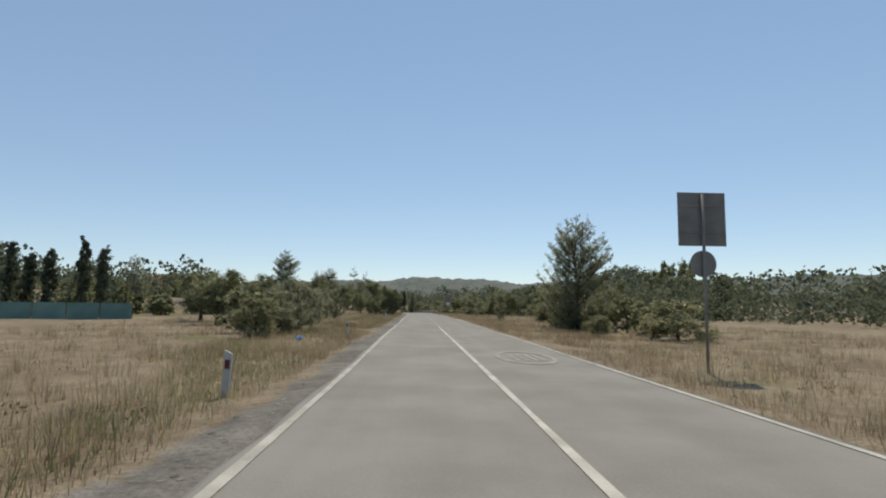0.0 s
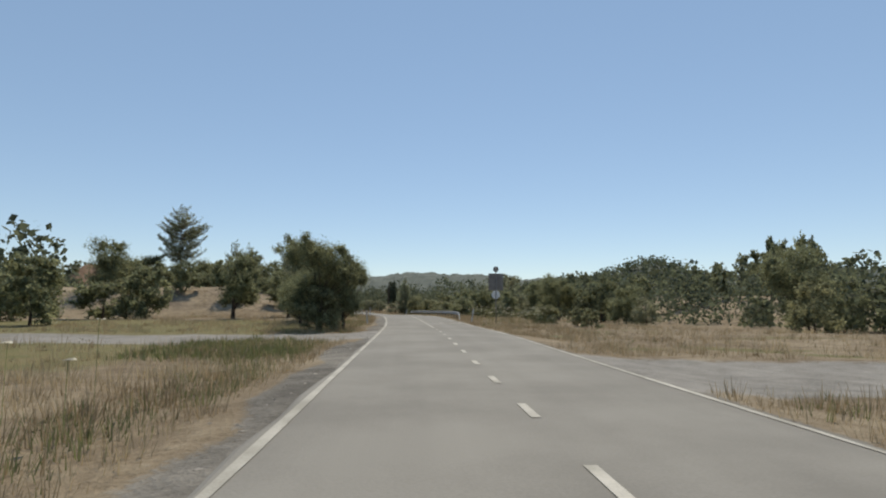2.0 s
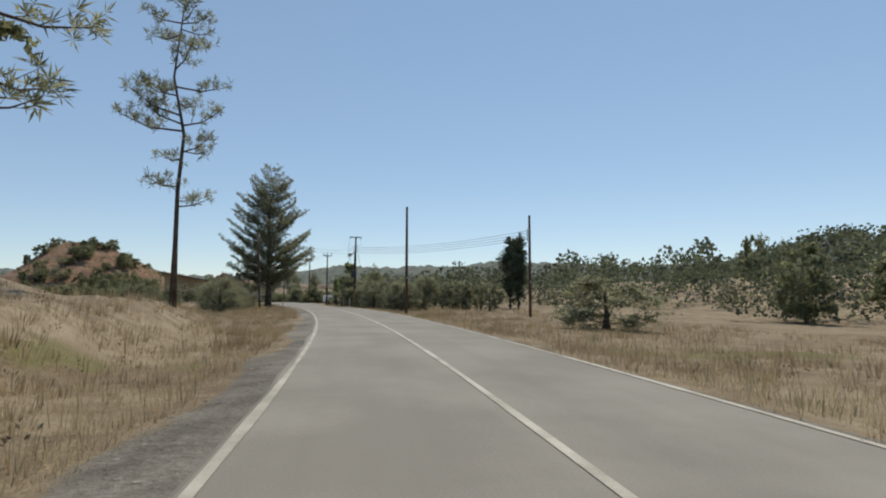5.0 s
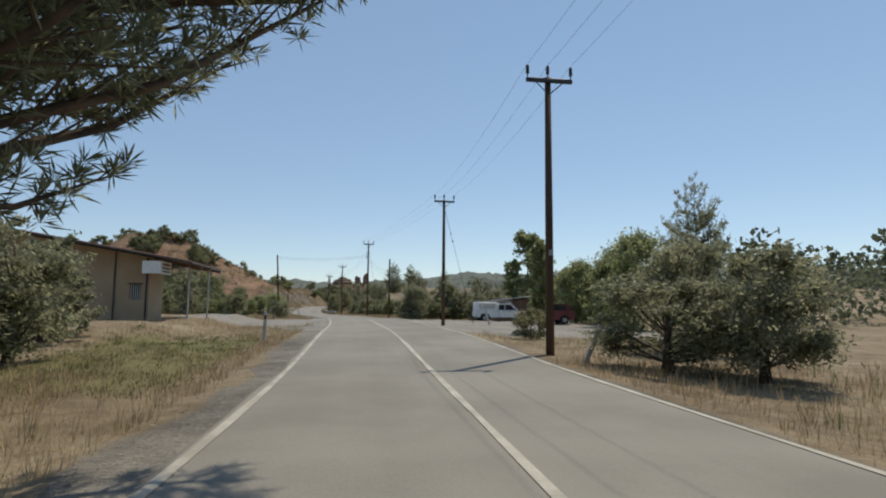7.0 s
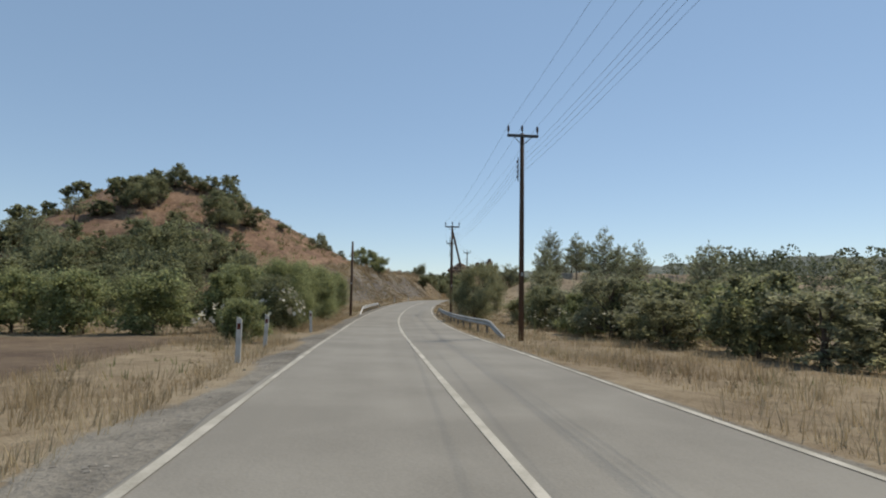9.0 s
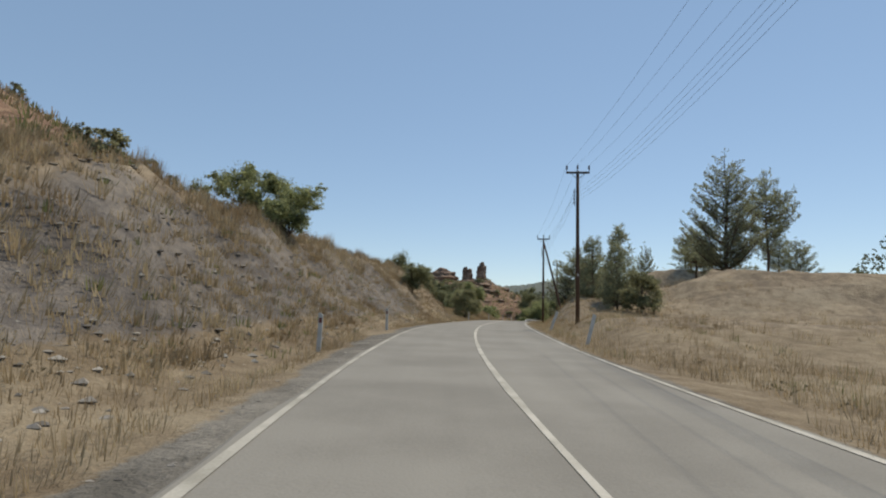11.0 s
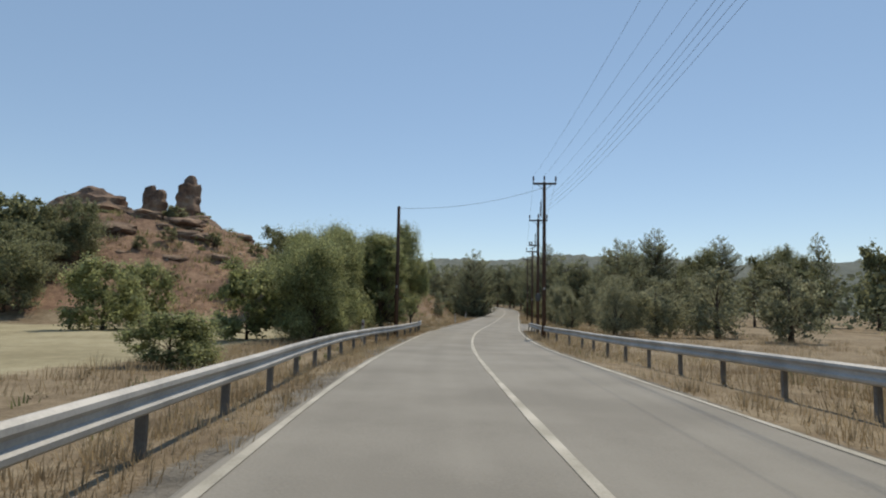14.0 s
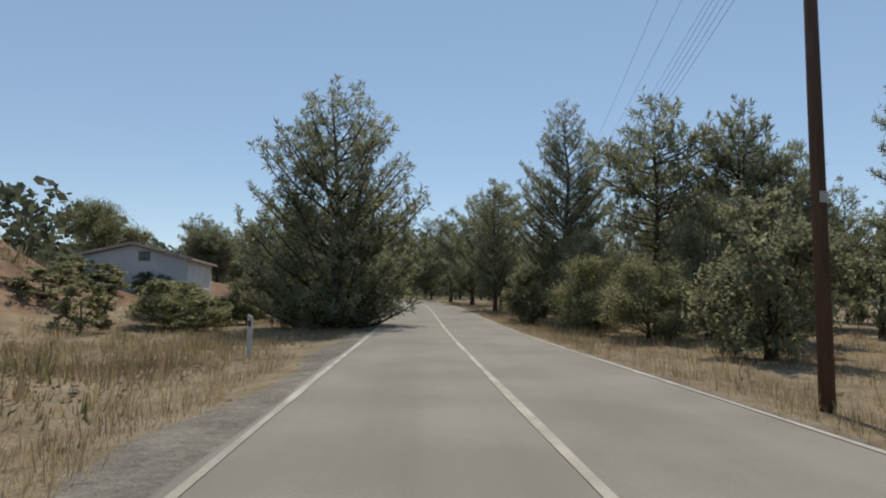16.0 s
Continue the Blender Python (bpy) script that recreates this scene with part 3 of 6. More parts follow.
def pine(kind, h, w, r0, rng, near):
    """Trunk with boughs in whorls, and needles in tufts along their twigs. Returns the wood and the needle quads."""
    outline, whorls, rise, uneven = PINES[kind]
    zs, rs = [q[0] * h for q in outline], [q[1] * w / 2 for q in outline]
    wood = Shape()
    sway = rng.normal(size=(7, 2)) * 0.008 * h
    trunk = [Vector((sway[i, 0] * i / 3, sway[i, 1] * i / 3, h * 0.97 * i / 6)) for i in range(7)]
    trunk[0].z = -0.3
    wood.tube(trunk, [r0 * 1.4] + [r0 * (1 - 0.155 * i) for i in range(1, 7)], 9)
    step = (0.3, 0.36, 0.62)[near] * (1.0 if h < 12 else 1.15)
    at, way = [], []
    z, turn = zs[0], rng.uniform(0, 6.3)
    while z < h * 0.985:
        boughs = 4 if z > 0.85 * h or kind == "pineslim" else 6 if h > 12 or kind == "pinefull" else 5
        turn += 0.7
        for k in range(boughs):
            t = turn + 2 * math.pi * k / boughs + rng.normal() * 0.22
            zt = z + rng.normal() * 0.5 / whorls
            reach = max(0.12, float(np.interp(zt, zs, rs)) * (1 + uneven * rng.uniform(-1.0, 0.45)))
            zr = max(0.12 * h if kind != "pinefull" else 0.15, zt - reach * rise * rng.uniform(0.7, 1.2))
            f = min(5.99, zr / (h * 0.97) * 6)
            a = trunk[int(f)].lerp(trunk[int(f) + 1], f - int(f))
            b = Vector((reach * math.cos(t), reach * math.sin(t), zt))
            mid = a.lerp(b, 0.55) - Vector((0, 0, 0.09 * reach))
            kr = min(r0 * 0.36, 0.018 * reach + 0.008)
            wood.tube([a, mid, b], [kr, kr * 0.7, kr * 0.25], 4 if near < 2 else 3, caps=False)
            along = (b - a).normalized()
            side = Vector((-math.sin(t), math.cos(t), 0))
            n = max(2, int(reach / step * 1.5))
            for i in range(n):
                u = 0.22 + 0.78 * (i + rng.uniform(0, 1)) / n
                p = (a.lerp(mid, u / 0.55) if u < 0.55 else mid.lerp(b, (u - 0.55) / 0.45))
                d = along * 0.75 + side * ((1 if i % 2 else -1) * rng.uniform(0.5, 1.0)) + Vector((0, 0, rng.uniform(-0.25, 0.85)))
                d.normalize()
                length = (0.3 * reach * (1.15 - u) + 0.22) * rng.uniform(0.7, 1.2)
                if near < 2:
                    wood.tube([p, p + d * length], [kr * 0.3, kr * 0.12], 3, caps=False)
                m = max(1, int(length / step * 1.7 + 0.5))
                for q in range(m):
                    at.append(p + d * length * (q + 0.8) / m + Vector(rng.normal(size=3) * 0.09))
                    way.append(d * 0.6 + Vector((0, 0, 0.55)))
            at.append(b)
            way.append(along * 0.5 + Vector((0, 0, 0.8)))
        z += 1 / whorls * rng.uniform(0.75, 1.2) * (1.25 if h > 12 else 1.0) * (0.75 if z > 0.7 * h else 1.0)
    at.append(trunk[6])
    way.append(Vector((0, 0, 1)))
    at, way = np.array(at), np.array(way)
    if near == 2:
        keep = rng.random(len(at)) < 0.9
        at, way = at[keep], way[keep]
    c, size, width = ((15, 0.27, 0.066), (10, 0.32, 0.085), (6, 0.5, 0.16))[near]
    if kind == "bigpine":
        c, size, width = 26, 0.24, 0.055
    m = len(at)
    shoot = rng.random((m, c, 1)) * (0.3 + 0.5 * (rng.random((m, 1, 1)) > 0.8)) * size * 1.4
    o = at[:, None] + way[:, None] * shoot
    d = way[:, None] * 0.55 + rng.normal(size=(m, c, 3)) * 0.6
    d /= np.linalg.norm(d, axis=2)[..., None]
    e = np.cross(d, rng.normal(size=(m, c, 3)))
    e /= np.linalg.norm(e, axis=2)[..., None]
    L = size * (0.65 + 0.5 * rng.random((m, c, 1)))
    quad = np.stack([o, o + d * L * 0.5 - e * L * width, o + d * L, o + d * L * 0.5 + e * L * width], 2)
    return wood, quad.reshape(-1, 4, 3)


def limbs(h, blobs, r0, rng, lean=0.05, fork=0.3, top=0.9, fine=True):
    sh = Shape()
    bend = rng.normal(size=(6, 2)) * lean * h * 0.3
    pts = [Vector((bend[i, 0] * i / 5, bend[i, 1] * i / 5, h * top * i / 5)) for i in range(6)]
    pts[0].z = -0.2
    sh.tube(pts, [r0 * 1.35] + [r0 * (1 - 0.17 * i) for i in range(1, 6)], 8)
    for x, y, z, r in (blobs if fine else blobs[::3]):
        f = float(np.clip((z / h - 0.25) * rng.uniform(0.6, 0.95) / top, fork * 0.5, 0.95))
        i = min(4, int(f * 5))
        p = pts[i].lerp(pts[i + 1], f * 5 - i)
        q = Vector((x, y, z))
        m = p.lerp(q, 0.5) + Vector((0, 0, -0.06 * (q - p).length))
        k = r0 * (0.38 if r0 < 0.29 else 0.24) * (1.1 - f)
        sh.tube([p, m, q], [k, k * 0.7, k * 0.25], 4 if fine else 3, caps=False)
    return sh


def crown_blobs(kind, rng):
    """Nominal size: height 1, width 1 for every kind; the blobs fill that space."""
    b = []
    if kind in ("olive", "shrub", "bush", "thicket"):
        n = 22
        for k in range(n):
            t = rng.uniform(0, 2 * math.pi)
            z = rng.uniform(0.1, 0.84)
            w = 0.34 * math.sqrt(max(0.05, 1 - ((z - 0.42) / 0.56) ** 2))
            q = w * math.sqrt(rng.uniform(0.25, 1))
            b.append((q * math.cos(t), q * math.sin(t), z, rng.uniform(0.11, 0.19)))
        for k in range(6):
            t = rng.uniform(0, 6.3)
            b.append((0.16 * math.cos(t), 0.16 * math.sin(t), rng.uniform(0.8, 0.9), 0.1))
    elif kind in ("carob", "almond"):
        for k in range(9):
            t = 2.4 * k + rng.normal() * 0.3
            z = 0.3 + 0.5 * ((k * 0.618) % 1)
            w = 0.3 * math.sqrt(max(0.05, 1 - ((z - 0.5) / 0.5) ** 2)) * rng.uniform(0.75, 1.1)
            cx, cy = w * math.cos(t), w * math.sin(t)
            b.append((cx, cy, z, rng.uniform(0.14, 0.19)))
            for q in range(3):
                b.append((cx * 1.1 + rng.normal() * 0.09, cy * 1.1 + rng.normal() * 0.09, min(0.94, z + rng.uniform(-0.12, 0.14)), rng.uniform(0.06, 0.1)))
        b += [(0, 0, 0.45, 0.2), (0.05, -0.03, 0.72, 0.17), (-0.1, 0.06, 0.25, 0.12), (0.12, 0.1, 0.27, 0.12)]
    elif kind == "cypress":
        for i in range(14):
            z = 0.06 + 0.9 * i / 13
            b.append((rng.normal() * 0.06, rng.normal() * 0.06, z, 0.36 * math.sin(math.pi * min(1, 0.16 + 0.84 * (1 - z))) + 0.04))
    elif kind == "eucalyptus":
        for i, z in enumerate(np.linspace(0.14, 0.87, 10)):
            w = float(np.interp(z, (0.1, 0.3, 0.48, 0.6, 0.75, 0.9), (0.26, 0.36, 0.33, 0.25, 0.27, 0.14)))
            for k in range(4):
                t = 1.1 * i + 2 * math.pi * k / 4 + rng.normal() * 0.3
                q = w * rng.uniform(0.6, 1.05)
                b.append((q * math.cos(t), q * math.sin(t), z + rng.normal() * 0.02, rng.uniform(0.09, 0.13)))
                b.append((1.2 * q * math.cos(t) + rng.normal() * 0.05, 1.2 * q * math.sin(t) + rng.normal() * 0.05, min(0.92, z + rng.normal() * 0.05), rng.uniform(0.045, 0.075)))
            b.append((0, 0, z, 0.13))
    elif kind == "fig":
        for k in range(24):
            t = rng.uniform(0, 2 * math.pi)
            z = rng.uniform(0.25, 0.92)
            q = 0.36 * rng.uniform(0.3, 1) * math.sqrt(1.05 - z)
            b.append((q * math.cos(t), q * math.sin(t), z, rng.uniform(0.1, 0.16)))
    return b


# kind: names, leaf material, leaves per square metre of blob, leaf length, aspect, trunk radius, nominal height and width, top of the trunk
KINDS = {
    "olive": ("olive_tree", OLIVE, 820, 0.094, 0.4, 0.1, 3.0, 3.0, 0.75, "grey-green olive tree with low spreading crown in dry grass"),
    "shrub": ("shrub", SHRUB, 900, 0.09, 0.5, 0.05, 2.2, 2.4, 0.7, "dusty green shrub growing low on the verge"),
    "bush": ("leafy_bush", BRIGHT, 1300, 0.08, 0.55, 0.05, 2.4, 2.8, 0.7, "fresh green climbing bush beside the road"),
    "almond": ("light_tree", BRIGHT, 1000, 0.09, 0.55, 0.12, 6.0, 5.6, 0.8, "light yellow-green tree with drooping leafy crown on the bank"),
    "pinefull": ("dense_pine", NEEDLE, 520, 0.2, 0.24, 0.22, 10.0, 7.0, 0.95, "large dense pine with foliage down to the ground"),
    "thicket": ("evergreen_bush", CAROB, 750, 0.1, 0.5, 0.07, 3.4, 4.0, 0.6, "dense dark evergreen bush with foliage to the ground"),
    "carob": ("broadleaf_tree", CAROB, 850, 0.1, 0.55, 0.17, 6.0, 5.6, 0.8, "dense dark green broadleaf tree with round crown"),
    "pine": ("pine_tree", NEEDLE, 480, 0.2, 0.26, 0.15, 7.5, 4.6, 0.97, "tall dark green pine with open tufted crown"),
    "pineyoung": ("young_pine", NEEDLE, 1400, 0.13, 0.2, 0.07, 4.2, 2.4, 0.97, "young green pine with upright shoots"),
    "pineslim": ("slender_pine", NEEDLE, 800, 0.24, 0.16, 0.12, 13.0, 4.4, 0.97, "slender sparse pine with bare trunk"),
    "bigpine": ("large_pine", NEEDLE, 0, 0.3, 0.05, 0.3, 18.0, 10.0, 0.93, "large old pine with broad dark crown and thick trunk"),
    "cypress": ("cypress_tree", CYPRESS, 1200, 0.14, 0.4, 0.1, 8.0, 2.2, 0.8, "narrow dark cypress tree standing upright"),
    "eucalyptus": ("eucalyptus_tree", BRIGHT, 620, 0.12, 0.35, 0.16, 9.0, 5.5, 0.8, "tall loose-crowned tree with hanging grey-green leaves"),
    "fig": ("fig_tree", BRIGHT, 800, 0.15, 0.5, 0.08, 5.5, 3.2, 0.8, "light green fig tree with large leaves"),
}
STOCK, COUNT = {}, {}
VARIANTS = 4


def plant(kind, s, lat, top, width, turn=None):
    """Stands a tree at the roadside; top: its height over the road's surface there."""
    name, mat, per, size, aspect, r0, h, w, trunk, label = KINDS[kind]
    z = ground_z(s, lat)
    height = max(0.5, top - z)
    n = COUNT.get(kind, 0)
    COUNT[kind] = n + 1
    v = n % (1 if kind in ("bigpine", "pineslim") else VARIANTS)
    x, y, z0 = road(s, lat, z)
    sx, sz = min(width, 9.0 if kind != "bigpine" else 12.5) / w, height / h
    t = (n * 77.0) % 360 if turn is None else turn
    near = 0 if kind == "bigpine" else 1 if kind == "pinefull" else 0 if abs(lat) < (9 if mat == NEEDLE else 9.8) else 1 if abs(lat) < 45 else 2
    if mat != NEEDLE:
        per, size = ((per * 2.9, size * 0.5), (per * 0.85, size * 0.88), (per * 0.2, size * 1.9))[near]
    grown = 1.9 if max(sx, sz) > 1.5 and kind not in ("bigpine", "pineslim", "cypress") else 1.0
    if grown > 1:
        h, w, r0, sx, sz = h * grown, w * grown, r0 * grown, sx / grown, sz / grown
        v, per, size = v % 2, per * (0.8 if near == 0 else 0.6), size * (1.0 if near == 0 else 1.2)
    v = (v, near, grown)
    if (kind, v) not in STOCK:
        rng = np.random.default_rng(100 * v[0] + len(kind) * 7 + ord(kind[0]))
        root = tagged(new(name), label, "tree" if "tree" in name or "pine" in name else "shrub", "roadside " + name.replace("_", " ") + "s")
        if mat == NEEDLE:
            wood, lv = pine("umbrella" if kind == "pine" and v[0] % 2 else kind, h, w, r0, rng, near)
        else:
            blobs = [(a * w, b * w, c * h, r * w) for a, b, c, r in crown_blobs(kind, rng)]
            wood, lv = limbs(h, blobs, r0, rng, top=trunk, fine=near == 0), leaves(blobs, per, size, aspect, rng)
        part("trunk", wood, BARK, root, smooth=True)
        part("crown", quads("crown", lv, mat), mat, root)
        root.matrix_basis = Matrix.Translation((x, y, z0)) @ pose(0, 0, 0, 0, 0, t) @ Matrix.Diagonal((sx, sx, sz, 1))
        STOCK[kind, v] = root
        return root
    ob = STOCK[kind, v]
    m = Matrix.Translation((x, y, z0)) @ pose(0, 0, 0, 0, 0, t) @ Matrix.Diagonal((sx / ob.scale.x, sx / ob.scale.y, sz / ob.scale.z, 1))
    return copy_thing(ob, m)


# first straight
plant("shrub", 26.0, -8.3, 1.6, 2.4)
plant("olive", 28.8, -7.9, 2.1, 2.9)
plant("shrub", 27.1, 10.8, 1.7, 4.4)
plant("olive", 33.4, -8.0, 2.8, 3.2)
plant("shrub", 31.5, -10.4, 2.1, 3.2)
plant("shrub", 33.1, 8.8, 2.0, 1.8)
plant("olive", 38.5, -9.6, 2.7, 2.8)
plant("carob", 44.0, -16.0, 4.0, 4.5)
plant("carob", 52.0, -20.0, 4.6, 5.0)
plant("pinefull", 38.6, 9.2, 7.3, 4.8)
plant("shrub", 36.0, 11.6, 2.0, 3.4)
plant("shrub", 42.0, 8.6, 2.6, 3.4)
plant("shrub", 45.0, 12.5, 2.6, 4.0)
plant("shrub", 32.2, 11.8, 1.7, 3.2)
plant("shrub", 30.2, 8.0, 0.9, 1.6)
plant("olive", 60.6, -11.2, 2.8, 2.8)
plant("olive", 66.1, -10.4, 3.0, 2.6)
plant("shrub", 66.6, 8.1, 2.7, 1.6)
plant("carob", 70.6, -20.7, 4.7, 3.7)
plant("olive", 84.6, -14.9, 4.0, 5.4)
plant("carob", 101.6, -6.1, 5.1, 4.2)
plant("carob", 102.4, -4.9, 4.2, 2.8)
plant("shrub", 100.6, -5.9, 2.2, 2.8)
plant("shrub", 108.6, 11.0, 1.1, 1.9)
plant("shrub", 109.1, -33.0, 2.8, 4.8)
plant("shrub", 112.1, 11.2, 1.1, 1.6)
plant("shrub", 115.6, 9.7, 1.4, 3.0)
plant("shrub", 116.1, 32.9, 3.5, 4.8)
plant("carob", 122.1, 36.2, 8.0, 8.0)
plant("carob", 85.0, 25.0, 7.0, 6.5)
plant("carob", 117.6, -8.7, 7.0, 5.4)
plant("carob", 118.4, -6.2, 3.9, 2.4)
plant("carob", 110.2, -8.4, 4.0, 3.0)
plant("shrub", 115.5, -7.6, 2.4, 3.2)
plant("shrub", 121.0, -9.5, 2.4, 3.6)
plant("carob", 124.6, -16.1, 6.3, 5.4)
plant("carob", 130.0, -12.0, 4.6, 4.4)
plant("olive", 128.6, 12.3, 1.1, 3.1)

# bend with the rail
plant("pine", 134.1, -60.2, 11.5, 6.9)
plant("olive", 135.6, -12.1, 7.5, 4.0)
plant("shrub", 139.1, -30.0, 4.1, 4.5)
plant("olive", 142.6, 32.5, 2.7, 4.6)
plant("shrub", 150.6, -14.2, 2.4, 2.6)
plant("olive", 150.6, 15.0, 2.2, 2.9)
plant("shrub", 151.1, -7.8, 2.4, 2.5)
plant("shrub", 151.1, 12.5, 0.9, 3.2)
plant("shrub", 153.1, -8.2, 2.8, 2.6)
plant("olive", 161.6, 19.7, 6.8, 11.0)
plant("pine", 169.1, -22.7, 11.1, 3.1)
plant("olive", 169.6, 16.6, 3.1, 5.3)
plant("carob", 190.0, 18.5, 4.6, 6.5)
plant("carob", 196.0, 24.5, 6.0, 7.5)
for k in range(9):
    plant(("thicket", "olive", "shrub")[k % 3], 154 + 3.1 * k, 10.5 + 1.6 * math.sin(k * 2.1), 2.3 + 0.5 * math.sin(k * 1.7), 4.4)
    plant("thicket", 155 + 3.1 * k, 17.0 + 2.0 * math.sin(k * 2.7), 3.6 + 0.6 * math.sin(k * 1.3), 5.6)
plant("carob", 170.6, 42.3, 7.4, 7.9)
plant("pine", 167.0, -9.4, 7.6, 5.0)
plant("pine", 172.0, -31.0, 17.2, 7.5)
plant("pineyoung", 172.0, 5.2, 6.2, 3.0)
plant("shrub", 165.0, 5.4, 2.9, 2.8)
plant("shrub", 168.0, 6.4, 3.2, 3.0)
plant("carob", 176.0, 8.6, 4.0, 3.6)
plant("shrub", 171.0, 6.8, 2.4, 3.0)
plant("carob", 172.6, 34.7, 8.3, 9.4)
plant("carob", 172.6, -15.4, 8.5, 5.6)
plant("shrub", 173.6, 13.2, 1.7, 3.8)
plant("pine", 174.1, -20.9, 11.3, 3.5)
plant("carob", 176.6, -10.5, 8.4, 8.2)
plant("carob", 181.6, 46.2, 7.4, 8.1)
plant("carob", 183.6, 37.8, 8.0, 12.1)
plant("pineslim", 184.1, -7.0, 12.4, 4.6)
plant("carob", 185.1, 15.6, 3.0, 4.2)
plant("carob", 185.6, -11.8, 9.2, 7.9)
plant("carob", 186.6, -22.0, 11.8, 6.9)
plant("carob", 193.1, -18.4, 10.5, 6.9)
plant("carob", 193.6, 32.2, 7.2, 11.5)
plant("olive", 199.6, 9.9, 2.2, 5.2)
plant("pineslim", 200.1, -8.2, 14.9, 4.3)

# hedges and lay-by
plant("olive", 227.6, 4.5, 1.7, 1.6)
plant("olive", 230.1, 4.6, 1.8, 1.7)
plant("olive", 232.1, 4.0, 2.0, 1.7)
plant("olive", 235.6, 4.2, 2.9, 2.2)
plant("olive", 236.1, -9.0, 2.6, 1.6)
plant("olive", 238.6, 4.7, 2.8, 1.6)
plant("olive", 240.1, -9.1, 2.9, 1.9)
plant("olive", 240.1, 4.0, 2.1, 1.7)
plant("cypress", 242.6, 23.2, 8.6, 2.7)
plant("olive", 243.1, -9.3, 2.8, 2.4)
plant("shrub", 245.6, 4.7, 1.7, 1.9)
plant("olive", 247.6, -9.0, 2.9, 2.1)
plant("olive", 248.1, 4.3, 3.7, 2.4)
plant("olive", 249.1, 4.4, 4.1, 2.7)
plant("olive", 252.1, -9.1, 4.1, 3.6)
plant("bigpine", 252.0, -5.2, 18.0, 10.9)
plant("olive", 253.6, -7.6, 2.5, 2.7)
plant("olive", 257.4, 6.4, 2.6, 3.2)
plant("olive", 263.0, 8.4, 3.2, 4.0)
plant("olive", 261.6, -9.2, 3.3, 3.6)
plant("olive", 265.6, -10.4, 3.2, 3.6)
plant("shrub", 268.1, 5.0, 1.0, 1.7)
plant("pine", 269.1, 12.3, 6.1, 2.5)
plant("fig", 272.6, 6.8, 4.5, 2.0)
plant("bush", 288.0, 18.0, 4.4, 5.0)
plant("bush", 291.5, 17.0, 4.8, 5.0)
plant("bush", 284.0, 16.5, 5.2, 4.6)
plant("bush", 278.5, 15.0, 5.6, 5.0)
plant("bush", 296.5, 18.5, 4.6, 5.0)
plant("fig", 301.8, 17.3, 9.0, 5.8)
plant("fig", 300.5, 15.4, 6.0, 3.6)
plant("shrub", 293.1, -9.5, 1.8, 2.2)

# below the knoll
plant("shrub", 302.6, -16.3, 2.0, 3.1)
plant("olive", 302.6, -6.4, 1.6, 1.8)
plant("olive", 305.6, 6.6, 3.2, 3.5)
plant("olive", 306.6, 13.7, 3.4, 2.7)
plant("olive", 306.6, 15.7, 3.1, 2.8)
plant("carob", 307.6, 7.2, 3.8, 3.4)
plant("olive", 308.1, 12.3, 3.0, 3.1)
plant("olive", 309.6, -11.2, 2.2, 2.5)
plant("olive", 309.6, 10.0, 3.0, 2.8)
plant("olive", 323.1, 13.0, 2.0, 2.2)
plant("olive", 325.1, 12.2, 1.7, 2.1)
plant("olive", 327.1, 11.5, 1.5, 2.1)
plant("olive", 331.6, 12.4, 1.7, 2.2)
plant("olive", 334.6, 11.8, 1.5, 2.2)
plant("bush", 344.0, -5.4, 1.3, 2.0)
plant("olive", 349.6, 9.4, 2.9, 3.9)
plant("shrub", 352.6, 11.9, 1.6, 3.0)
plant("thicket", 352.2, -5.9, 2.5, 2.8)
plant("bush", 355.2, -5.9, 3.5, 3.6)
plant("bush", 360.1, -6.6, 3.6, 4.0)
plant("pine", 363.1, 21.3, 5.8, 3.5)
plant("shrub", 363.1, 5.0, 3.8, 3.4)
plant("pine", 364.1, 14.2, 6.2, 2.9)
plant("olive", 366.1, 17.8, 2.7, 4.1)
plant("olive", 368.6, 14.8, 3.4, 4.3)
plant("olive", 371.1, 11.8, 3.8, 5.3)
plant("shrub", 376.6, 11.1, 1.5, 5.2)
plant("shrub", 383.1, 7.8, 5.0, 5.4)
plant("pine", 392.1, 15.6, 7.2, 3.8)
plant("pine", 392.1, 24.9, 6.8, 4.0)

# cutting
plant("almond", 425.5, -10.3, 7.6, 3.8)
plant("almond", 428.6, -14.6, 10.0, 3.7)
plant("almond", 429.6, -12.5, 9.4, 3.4)
plant("shrub", 432.1, 9.5, 3.6, 3.1)
plant("pineyoung", 433.6, 8.3, 5.3, 2.1)
plant("pineyoung", 437.6, 9.1, 6.6, 2.8)
plant("pine", 447.0, 19.0, 14.7, 6.6)
plant("pine", 452.9, 24.0, 13.8, 5.0)
plant("pine", 446.5, 35.9, 11.9, 5.0)
plant("pineyoung", 442.9, 7.8, 6.9, 2.8)
plant("carob", 450.4, -8.4, 5.4, 4.6)
plant("shrub", 466.6, -10.6, 4.9, 2.6)
plant("pinefull", 467.4, 7.6, 8.9, 7.6)
plant("carob", 466.0, -12.4, 6.9, 5.0)
plant("shrub", 466.1, -5.9, 3.7, 4.4)
plant("carob", 469.1, -13.9, 6.7, 4.8)
plant("carob", 470.0, 10.0, 7.0, 5.0)
plant("carob", 472.6, 14.9, 6.3, 4.6)
plant("almond", 476.3, -7.0, 5.6, 4.1)
plant("bush", 475.0, -6.6, 2.4, 2.6)
plant("bush", 477.5, -8.6, 4.2, 3.6)
plant("carob", 483.6, -14.7, 5.0, 3.7)
plant("carob", 476.4, -18.6, 10.3, 5.0)
plant("shrub", 490.5, 6.0, 4.2, 3.0)
